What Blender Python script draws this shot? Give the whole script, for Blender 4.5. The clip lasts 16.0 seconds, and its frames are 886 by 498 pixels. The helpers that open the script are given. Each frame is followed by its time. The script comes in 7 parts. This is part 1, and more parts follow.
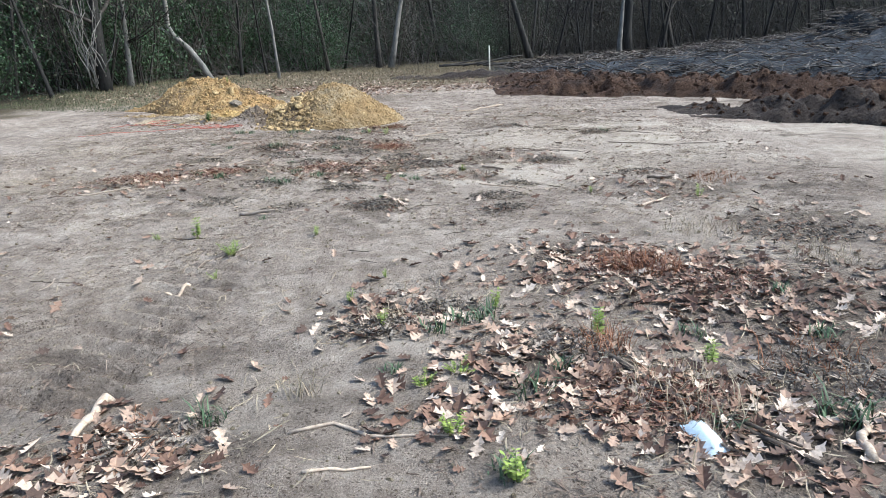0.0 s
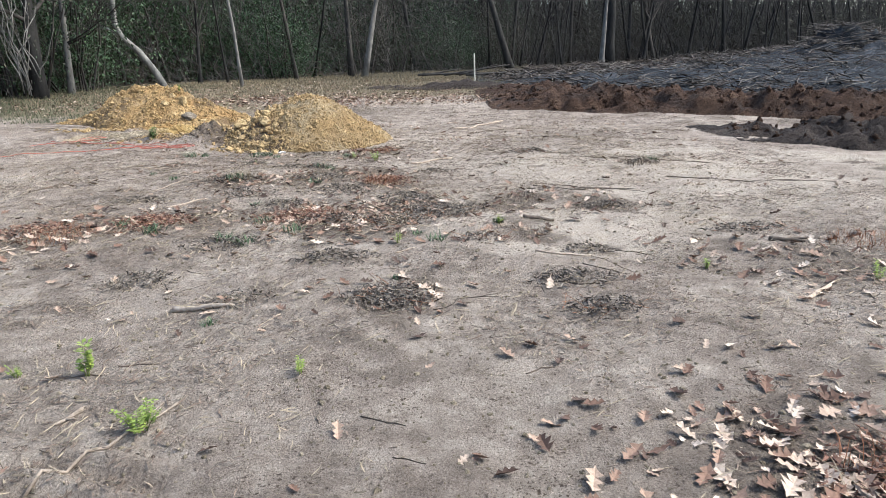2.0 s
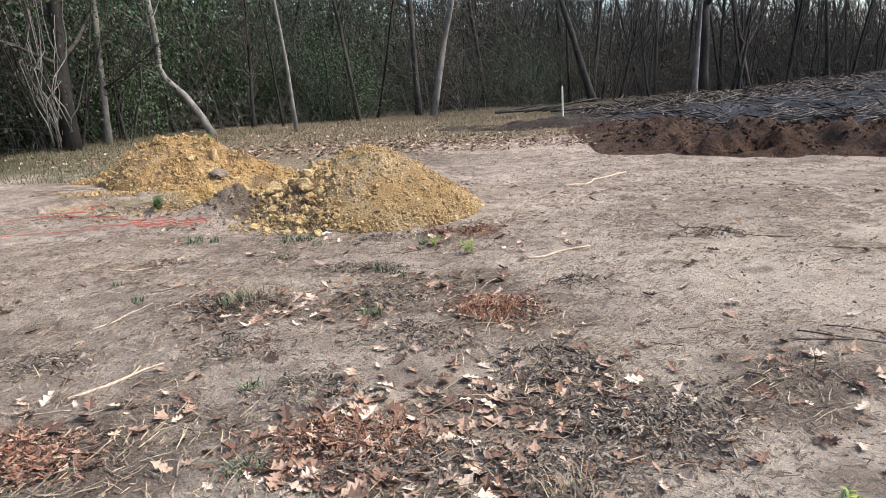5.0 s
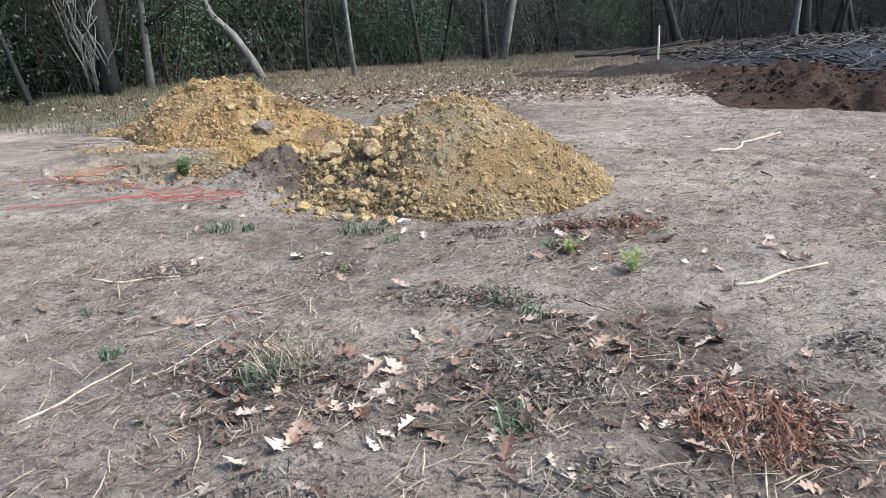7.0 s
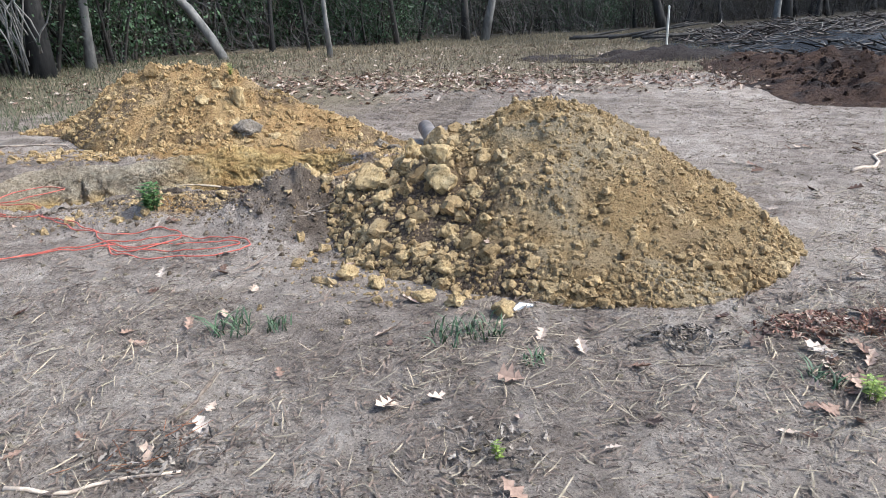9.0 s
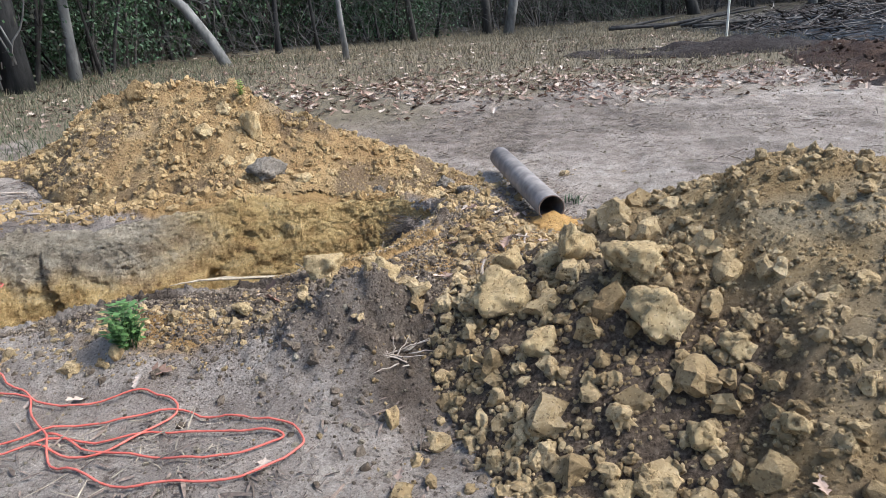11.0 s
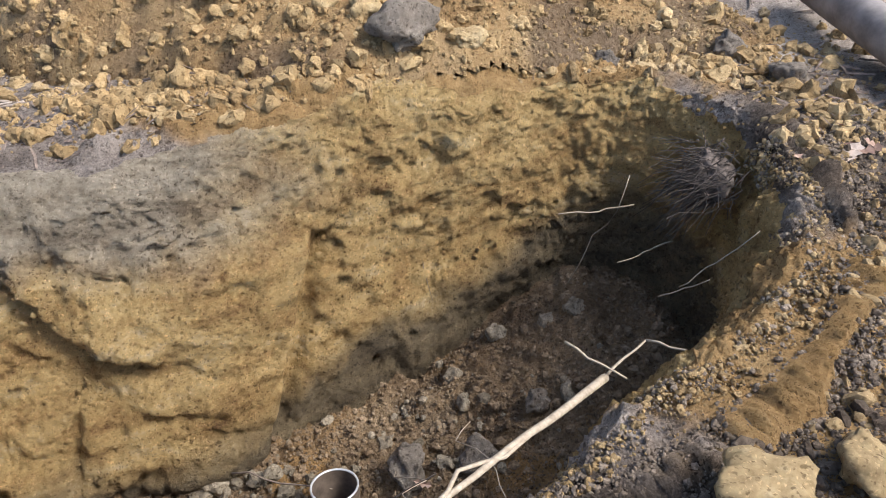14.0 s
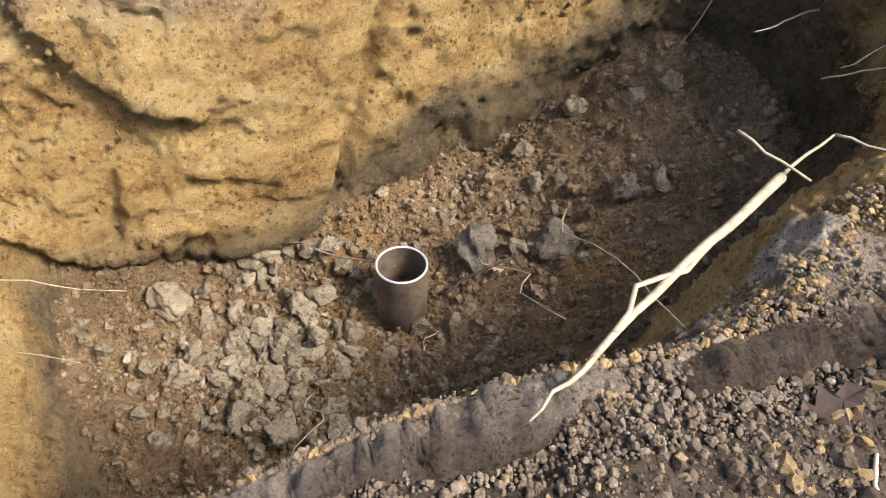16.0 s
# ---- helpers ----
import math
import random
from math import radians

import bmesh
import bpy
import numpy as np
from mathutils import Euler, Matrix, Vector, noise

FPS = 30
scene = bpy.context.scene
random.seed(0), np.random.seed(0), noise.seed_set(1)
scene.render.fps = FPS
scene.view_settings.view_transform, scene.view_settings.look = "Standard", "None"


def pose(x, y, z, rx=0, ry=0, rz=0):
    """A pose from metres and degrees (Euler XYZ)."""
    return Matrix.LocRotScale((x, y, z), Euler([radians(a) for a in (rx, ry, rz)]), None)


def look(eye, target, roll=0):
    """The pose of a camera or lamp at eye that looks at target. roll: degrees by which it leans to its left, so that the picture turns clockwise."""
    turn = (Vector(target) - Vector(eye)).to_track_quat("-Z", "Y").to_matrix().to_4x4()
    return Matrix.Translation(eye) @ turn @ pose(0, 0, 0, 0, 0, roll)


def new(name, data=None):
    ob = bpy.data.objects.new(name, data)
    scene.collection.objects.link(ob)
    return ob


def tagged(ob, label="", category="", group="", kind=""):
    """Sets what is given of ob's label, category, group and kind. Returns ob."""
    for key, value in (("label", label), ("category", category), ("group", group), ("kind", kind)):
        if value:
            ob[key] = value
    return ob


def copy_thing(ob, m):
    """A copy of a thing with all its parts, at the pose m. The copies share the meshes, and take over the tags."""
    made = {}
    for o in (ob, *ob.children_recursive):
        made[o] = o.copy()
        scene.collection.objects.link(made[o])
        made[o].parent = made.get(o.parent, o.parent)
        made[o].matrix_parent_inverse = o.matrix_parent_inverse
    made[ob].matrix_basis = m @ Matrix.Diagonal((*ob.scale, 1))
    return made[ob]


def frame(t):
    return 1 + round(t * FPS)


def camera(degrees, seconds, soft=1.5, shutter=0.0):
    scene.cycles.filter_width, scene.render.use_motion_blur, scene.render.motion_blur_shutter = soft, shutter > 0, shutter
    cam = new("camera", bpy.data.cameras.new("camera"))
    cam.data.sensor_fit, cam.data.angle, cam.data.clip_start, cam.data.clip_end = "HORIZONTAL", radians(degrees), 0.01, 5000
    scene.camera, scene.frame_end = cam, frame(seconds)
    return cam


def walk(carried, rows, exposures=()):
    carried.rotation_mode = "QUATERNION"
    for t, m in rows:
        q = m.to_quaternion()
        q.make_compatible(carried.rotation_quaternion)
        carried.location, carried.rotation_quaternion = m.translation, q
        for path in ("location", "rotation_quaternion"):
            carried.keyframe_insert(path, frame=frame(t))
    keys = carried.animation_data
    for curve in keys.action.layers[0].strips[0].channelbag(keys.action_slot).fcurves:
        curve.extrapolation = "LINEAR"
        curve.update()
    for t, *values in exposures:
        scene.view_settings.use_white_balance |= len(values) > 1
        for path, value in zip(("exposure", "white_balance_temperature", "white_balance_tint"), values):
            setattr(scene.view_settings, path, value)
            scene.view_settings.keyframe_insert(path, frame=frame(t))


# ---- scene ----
cam = camera(66.1, 16.0, soft=0.9)
EXPOSURES = [(0, 0.3, 5700, 1), (1.8, 0.32, 5850, 3), (2.6, 0.32, 6450, 7), (5.2, 0.3, 6450, 9), (7.2, 0.3, 5700, 3), (9.7, 0.33, 5650, 5), (12.5, 0.24, 5650, 5), (13.5, 0.24, 5800, 8), (14.4, 0.72, 6200, 9), (16, 0.98, 6750, 9)]
PATH = [
    (0, (0.141, -0.424, 1.532), (0.189, 1.491, 0.955), -2.0),
    (0.5, (0.025, 0.198, 1.514), (0.062, 2.086, 0.856), -3.7),
    (1, (-0.143, 0.854, 1.478), (-0.074, 2.728, 0.782), -3.7),
    (1.5, (-0.185, 1.502, 1.456), (0.046, 3.365, 0.767), -1.3),
    (2, (-0.326, 2.15, 1.483), (-0.176, 4.066, 0.927), -1.1),
    (2.5, (-0.427, 2.72, 1.516), (-0.259, 4.657, 1.049), -1.1),
    (3, (-0.488, 3.353, 1.507), (-0.26, 5.285, 1.042), -0.5),
    (3.5, (-0.556, 3.935, 1.532), (-0.186, 5.842, 1.057), 0.7),
    (4, (-0.552, 4.637, 1.503), (-0.233, 6.552, 1.024), -0.6),
    (4.5, (-0.612, 5.271, 1.454), (-0.359, 7.195, 0.97), -1.7),
    (5, (-0.634, 5.957, 1.432), (-0.667, 7.905, 0.981), -2.8),
    (5.2, (-0.673, 6.256, 1.442), (-0.838, 8.197, 0.991), -3.1),
    (7.3, (-1.388, 8.456, 1.298), (-1.586, 10.334, 0.638), -2.4),
    (7.5, (-1.519, 8.671, 1.29), (-1.751, 10.531, 0.594), -2.4),
    (8, (-1.781, 9.097, 1.324), (-1.995, 10.961, 0.63), -3.5),
    (8.5, (-2.043, 9.685, 1.328), (-2.211, 11.571, 0.683), -3.7),
    (9, (-2.303, 10.106, 1.352), (-2.351, 11.996, 0.701), -1.7),
    (9.5, (-2.53, 10.643, 1.384), (-2.63, 12.537, 0.749), -2.4),
    (9.7, (-2.636, 10.83, 1.387), (-2.755, 12.725, 0.758), -2.8),
    (11.8, (-3.33, 13.045, 1.381), (-3.365, 14.879, 0.585), -3.7),
    (12, (-3.439, 13.256, 1.364), (-3.49, 15.064, 0.509), -4.2),
    (12.5, (-3.592, 13.685, 1.435), (-3.648, 15.507, 0.612), -3.3),
    (13, (-3.774, 14.204, 1.404), (-3.889, 15.967, 0.466), -3.4),
    (13.5, (-4.06, 14.536, 1.429), (-4.137, 16.214, 0.344), -2.8),
    (14, (-4.307, 14.831, 1.349), (-4.387, 16.331, 0.029), -2.8),
    (14.2, (-4.365, 14.919, 1.333), (-4.512, 16.289, -0.117), -6.0),
    (14.5, (-4.43, 15.012, 1.301), (-4.613, 16.213, -0.287), -8.8),
    (15, (-4.49, 15.081, 1.201), (-4.535, 16.206, -0.452), -3.5),
    (15.5, (-4.613, 15.078, 1.123), (-4.651, 16.099, -0.596), 0.2),
    (16, (-4.654, 15.066, 1.105), (-4.684, 16.033, -0.646), 1.8),
]
walk(cam, [(t, look(eye, target, roll)) for t, eye, target, roll in PATH], EXPOSURES)
# ---- world, sun ----
SUN_AZ, SUN_EL = radians(94), radians(50)      # from behind the walker's right shoulder
world = bpy.data.worlds.new("world")
scene.world = world
world.use_nodes = True
wn, wl = world.node_tree.nodes, world.node_tree.links
sky = wn.new("ShaderNodeTexSky")
sky.sky_type = "NISHITA"
sky.sun_disc = False
sky.sun_elevation, sky.sun_rotation = SUN_EL, SUN_AZ
sky.air_density, sky.dust_density, sky.ozone_density = 1.0, 3.0, 1.0
wn["Background"].inputs["Strength"].default_value = 0.23
wl.new(sky.outputs["Color"], wn["Background"].inputs["Color"])
sun = new("sun", bpy.data.lights.new("sun", "SUN"))
sun.data.energy, sun.data.angle, sun.data.color = 3.8, radians(18), (1.0, 0.95, 0.88)
sun_from = Vector((math.sin(SUN_AZ) * math.cos(SUN_EL), math.cos(SUN_AZ) * math.cos(SUN_EL), math.sin(SUN_EL)))
sun.matrix_world = look(sun_from * 60, (0, 0, 0))


# ---- numeric helpers ----
def _hash(ix, iy, iz, seed):
    h = (ix.astype(np.int64) * 374761393 + iy.astype(np.int64) * 668265263 + iz.astype(np.int64) * 2147483647 // 7 + seed * 974634777) & 0xFFFFFFFF
    h = ((h ^ (h >> 13)) * 1274126177) & 0xFFFFFFFF
    h = ((h ^ (h >> 16)) * 2246822519) & 0xFFFFFFFF
    return ((h ^ (h >> 15)) & 0xFFFFFF) / 0xFFFFFF * 2 - 1


def vnoise(x, y, z, seed=0):
    """Smooth value noise in -1..1."""
    x, y, z = np.broadcast_arrays(np.asarray(x, float), np.asarray(y, float), np.asarray(z, float))
    fx, fy, fz = np.floor(x), np.floor(y), np.floor(z)
    tx, ty, tz = x - fx, y - fy, z - fz
    tx, ty, tz = (t * t * t * (t * (t * 6 - 15) + 10) for t in (tx, ty, tz))
    ix, iy, iz = fx.astype(np.int64), fy.astype(np.int64), fz.astype(np.int64)
    out = 0
    for dx in (0, 1):
        for dy in (0, 1):
            for dz in (0, 1):
                w = (tx if dx else 1 - tx) * (ty if dy else 1 - ty) * (tz if dz else 1 - tz)
                out = out + w * _hash(ix + dx, iy + dy, iz + dz, seed)
    return out


def fbm(x, y, z=0.0, octaves=4, seed=0, gain=0.5):
    out, amp = 0, 1.0
    for o in range(octaves):
        k = 2.03 ** o
        out = out + amp * vnoise(np.asarray(x) * k + 13.7 * o, np.asarray(y) * k - 7.3 * o, np.asarray(z) * k + 3.1 * o, seed + o)
        amp *= gain
    return out


def sstep(a, b, v):
    t = np.clip((np.asarray(v, float) - a) / (b - a), 0, 1)
    return t * t * (3 - 2 * t)


def gauss(x, y, cx, cy, sx, sy=None):
    return np.exp(-((x - cx) / sx) ** 2 - ((y - cy) / (sy or sx)) ** 2)


def inside(px, py, poly):
    px, py = np.asarray(px, float), np.asarray(py, float)
    hit = np.zeros(px.shape, bool)
    n = len(poly)
    for i in range(n):
        (x0, y0), (x1, y1) = poly[i], poly[(i + 1) % n]
        if y0 == y1:
            continue
        cross = ((y0 > py) != (y1 > py)) & (px < (x1 - x0) * (py - y0) / (y1 - y0) + x0)
        hit ^= cross
    return hit


def mesh_ob(name, verts, faces, material, parent=None, label="", smooth=True):
    """One mesh object from arrays."""
    me = bpy.data.meshes.new(name)
    if isinstance(verts, np.ndarray) and isinstance(faces, np.ndarray):
        n, k = faces.shape
        me.vertices.add(len(verts))
        me.vertices.foreach_set("co", np.ascontiguousarray(verts, np.float32).ravel())
        me.loops.add(n * k)
        me.loops.foreach_set("vertex_index", np.ascontiguousarray(faces, np.int32).ravel())
        me.polygons.add(n)
        me.polygons.foreach_set("loop_start", np.arange(0, n * k, k, dtype=np.int32))
        me.update(calc_edges=True)
    else:
        me.from_pydata([tuple(v) for v in verts], [], [tuple(f) for f in faces])
    me.polygons.foreach_set("use_smooth", [smooth] * len(me.polygons))
    me.materials.append(material)
    me.update()
    ob = new(name, me)
    if parent:
        ob.parent = parent
    if label:
        tagged(ob, label)
    return ob


class Build:
    """Gathers pieces into one mesh."""

    def __init__(self):
        self.v, self.f = [], []

    def add(self, verts, faces):
        n = len(self.v)
        self.v.extend(tuple(map(float, p)) for p in verts)
        self.f.extend(tuple(i + n for i in f) for f in faces)

    def tube(self, pts, radii, sides=6, cap=True):
        n = len(self.v)
        pts = [Vector(p) for p in pts]
        up = Vector((0.13, 0.31, 0.94))
        for i, p in enumerate(pts):
            d = (pts[min(i + 1, len(pts) - 1)] - pts[max(i - 1, 0)])
            if d.length < 1e-9:
                d = Vector((0, 0, 1))
            d.normalize()
            a = d.cross(up if abs(d.dot(up)) < 0.95 else Vector((1, 0, 0))).normalized()
            b = d.cross(a)
            for k in range(sides):
                q = 2 * math.pi * k / sides
                self.v.append(tuple(p + (a * math.cos(q) + b * math.sin(q)) * radii[i]))
        for i in range(len(pts) - 1):
            for k in range(sides):
                k2 = (k + 1) % sides
                o = n + i * sides
                self.f.append((o + k, o + k2, o + sides + k2, o + sides + k))
        if cap:
            self.f.append(tuple(n + k for k in reversed(range(sides))))
            self.f.append(tuple(n + (len(pts) - 1) * sides + k for k in range(sides)))

    def ob(self, name, material, parent=None, label="", smooth=True):
        return mesh_ob(name, self.v, self.f, material, parent, label, smooth)


def empty(name, place=(0, 0, 0)):
    ob = new(name)
    ob.location = place
    ob.empty_display_size = 0.1
    return ob


def wiggle(a, b, n, amount, rng, sag=0.0):
    a, b = Vector(a), Vector(b)
    d = b - a
    side = d.cross(Vector((0, 0, 1)))
    if side.length < 1e-6:
        side = Vector((1, 0, 0))
    side.normalize()
    ph, ph2 = rng.uniform(0, 6.3), rng.uniform(0, 6.3)
    out = []
    for i in range(n):
        t = i / (n - 1)
        w = math.sin(t * 5.2 + ph) + 0.5 * math.sin(t * 13 + ph2) + rng.uniform(-0.3, 0.3)
        out.append(a + d * t + side * (amount * d.length * w * math.sin(math.pi * min(1, t * 1.2 + 0.1))) + Vector((0, 0, -sag * 4 * t * (1 - t))))
    return out


# ---- materials ----
def nodes_of(name):
    m = bpy.data.materials.new(name)
    m.use_nodes = True
    nt = m.node_tree
    return m, nt.nodes, nt.links, nt.nodes["Principled BSDF"]


def ramp(nd, stops):
    r = nd.new("ShaderNodeValToRGB")
    el = r.color_ramp.elements
    while len(el) < len(stops):
        el.new(0.5)
    for e, (p, c) in zip(el, stops):
        e.position, e.color = p, (*c, 1)
    return r


def noise_node(nd, ln, coord, scale, detail=5, rough=0.6, dist=0.0):
    n = nd.new("ShaderNodeTexNoise")
    n.inputs["Scale"].default_value, n.inputs["Detail"].default_value = scale, detail
    n.inputs["Roughness"].default_value, n.inputs["Distortion"].default_value = rough, dist
    ln.new(coord, n.inputs["Vector"])
    return n


def mix(nd, ln, fac, a, b, blend="MIX"):
    m = nd.new("ShaderNodeMix")
    m.data_type, m.blend_type = "RGBA", blend
    for sock, val in ((m.inputs["Factor"], fac), (m.inputs["A"], a), (m.inputs["B"], b)):
        if isinstance(val, bpy.types.NodeSocket):
            ln.new(val, sock)
        elif isinstance(val, (int, float)):
            sock.default_value = val
        else:
            sock.default_value = (*val, 1)
    return m.outputs["Result"]


def math_node(nd, ln, op, a, b=0.0):
    m = nd.new("ShaderNodeMath")
    m.operation, m.use_clamp = op, op in ("MULTIPLY_ADD",)
    for sock, val in zip(m.inputs, (a, b)):
        if isinstance(val, bpy.types.NodeSocket):
            ln.new(val, sock)
        else:
            sock.default_value = val
    return m.outputs[0]


def bump(nd, ln, bsdf, height, strength, distance):
    b = nd.new("ShaderNodeBump")
    b.inputs["Strength"].default_value, b.inputs["Distance"].default_value = strength, distance
    ln.new(height, b.inputs["Height"])
    ln.new(b.outputs["Normal"], bsdf.inputs["Normal"])


def specks(nd, ln, co, col, layers, even=0.3):
    """Crumbs and bits too small to lift: ragged cells, in patches, lighter or darker than their ground."""
    warp = noise_node(nd, ln, co, 14, 4, 0.7)
    wv = nd.new("ShaderNodeMixRGB")
    wv.inputs["Fac"].default_value = 0.05
    ln.new(co, wv.inputs["Color1"])
    ln.new(warp.outputs["Color"], wv.inputs["Color2"])
    patch = noise_node(nd, ln, co, 1.9, 6, 0.7, 0.3)
    pr = ramp(nd, [(0.38, (even, even, even)), (0.62, (1, 1, 1))])
    ln.new(patch.outputs["Fac"], pr.inputs["Fac"])
    for scale, size, amount, tone in layers:
        vo = nd.new("ShaderNodeTexVoronoi")
        vo.inputs["Scale"].default_value = scale
        ln.new(wv.outputs["Color"], vo.inputs["Vector"])
        sz = nd.new("ShaderNodeSeparateColor")
        ln.new(vo.outputs["Color"], sz.inputs["Color"])
        near = nd.new("ShaderNodeMapRange")
        near.inputs["From Min"].default_value, near.inputs["From Max"].default_value = size, size * 0.55
        ln.new(vo.outputs["Distance"], near.inputs["Value"])
        some = nd.new("ShaderNodeMapRange")
        some.inputs["From Min"].default_value, some.inputs["From Max"].default_value = amount, amount + 0.12
        ln.new(sz.outputs["Red"], some.inputs["Value"])
        k = math_node(nd, ln, "MULTIPLY", math_node(nd, ln, "MULTIPLY", near.outputs["Result"], some.outputs["Result"]), pr.outputs["Color"])
        col = mix(nd, ln, k, col, mix(nd, ln, 1.0, col, tone, "MULTIPLY"))
    return col


EARTH_SPECKS = ((45, 0.40, 0.62, (0.40, 0.37, 0.34)), (95, 0.44, 0.55, (0.40, 0.37, 0.35)), (70, 0.36, 0.74, (1.45, 1.45, 1.45)), (140, 0.42, 0.66, (1.5, 1.5, 1.5)))


def soil_mat(name, dark, mid, light, island=False, stain=None, grain=60.0, rough=0.95, depth=0.012, coarse=2.2, dark_tint=False):
    """Loose earth: two scales of colour and a crumbly relief."""
    m, nd, ln, bs = nodes_of(name)
    co = nd.new("ShaderNodeTexCoord").outputs["Object"]
    big = noise_node(nd, ln, co, coarse, 5, 0.65)
    fine = noise_node(nd, ln, co, grain, 4, 0.7)
    r = ramp(nd, [(0.3, dark), (0.5, mid), (0.72, light)])
    ln.new(math_node(nd, ln, "ADD", math_node(nd, ln, "MULTIPLY", big.outputs["Fac"], 0.6), math_node(nd, ln, "MULTIPLY", fine.outputs["Fac"], 0.4)), r.inputs["Fac"])
    col = r.outputs["Color"]
    if stain:
        st = noise_node(nd, ln, co, 1.3, 3, 0.5, 0.6)
        sr = ramp(nd, [(0.52, (0, 0, 0)), (0.66, (1, 1, 1))])
        ln.new(st.outputs["Fac"], sr.inputs["Fac"])
        col = mix(nd, ln, sr.outputs["Color"], col, stain)
    if dark_tint:
        # brown laid over the base colour where the sheet's own tint asks for it
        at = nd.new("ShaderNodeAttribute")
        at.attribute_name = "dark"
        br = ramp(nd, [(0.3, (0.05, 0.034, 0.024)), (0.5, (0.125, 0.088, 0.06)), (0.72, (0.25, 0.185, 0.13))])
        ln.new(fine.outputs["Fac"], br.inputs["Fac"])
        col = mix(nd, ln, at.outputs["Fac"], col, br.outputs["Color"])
    if island:
        geo = nd.new("ShaderNodeNewGeometry")
        ir = ramp(nd, [(0.0, (0.68, 0.66, 0.64)), (0.5, (0.95, 0.95, 0.95)), (1.0, (1.2, 1.2, 1.2))])
        ln.new(geo.outputs["Random Per Island"], ir.inputs["Fac"])
        col = mix(nd, ln, 1.0, col, ir.outputs["Color"], "MULTIPLY")
    col = specks(nd, ln, co, col, EARTH_SPECKS if grain >= 30 else tuple((sc * 0.25, a, b, c) for sc, a, b, c in EARTH_SPECKS), 0.6)
    ln.new(col, bs.inputs["Base Color"])
    bs.inputs["Roughness"].default_value = rough
    bs.inputs["Specular IOR Level"].default_value = 0.18
    lump = noise_node(nd, ln, co, grain * 0.5, 8, 0.8)
    bump(nd, ln, bs, lump.outputs["Fac"], 1.0, depth * 2.2)
    return m


def plain_mat(name, a, b, scale=30.0, rough=0.8, depth=0.003, stretch=(1, 1, 1), island=False, obj_random=False, metal=0.0):
    """Wood, bark, leaf or paint: two colours in a stretched grain."""
    m, nd, ln, bs = nodes_of(name)
    tc = nd.new("ShaderNodeTexCoord")
    mp = nd.new("ShaderNodeMapping")
    mp.inputs["Scale"].default_value = stretch
    ln.new(tc.outputs["Object"], mp.inputs["Vector"])
    n = noise_node(nd, ln, mp.outputs["Vector"], scale, 5, 0.65)
    r = ramp(nd, [(0.32, a), (0.68, b)])
    ln.new(n.outputs["Fac"], r.inputs["Fac"])
    col = r.outputs["Color"]
    if island or obj_random:
        src = nd.new("ShaderNodeNewGeometry").outputs["Random Per Island"] if island else nd.new("ShaderNodeObjectInfo").outputs["Random"]
        ir = ramp(nd, [(0.0, (0.5, 0.48, 0.46)), (0.5, (0.95, 0.93, 0.92)), (1.0, (1.4, 1.32, 1.25))])
        ln.new(src, ir.inputs["Fac"])
        col = mix(nd, ln, 1.0, col, ir.outputs["Color"], "MULTIPLY")
    ln.new(col, bs.inputs["Base Color"])
    bs.inputs["Roughness"].default_value, bs.inputs["Metallic"].default_value = rough, metal
    bs.inputs["Specular IOR Level"].default_value = 0.3
    if depth:
        bump(nd, ln, bs, n.outputs["Fac"], 0.7, depth)
    return m


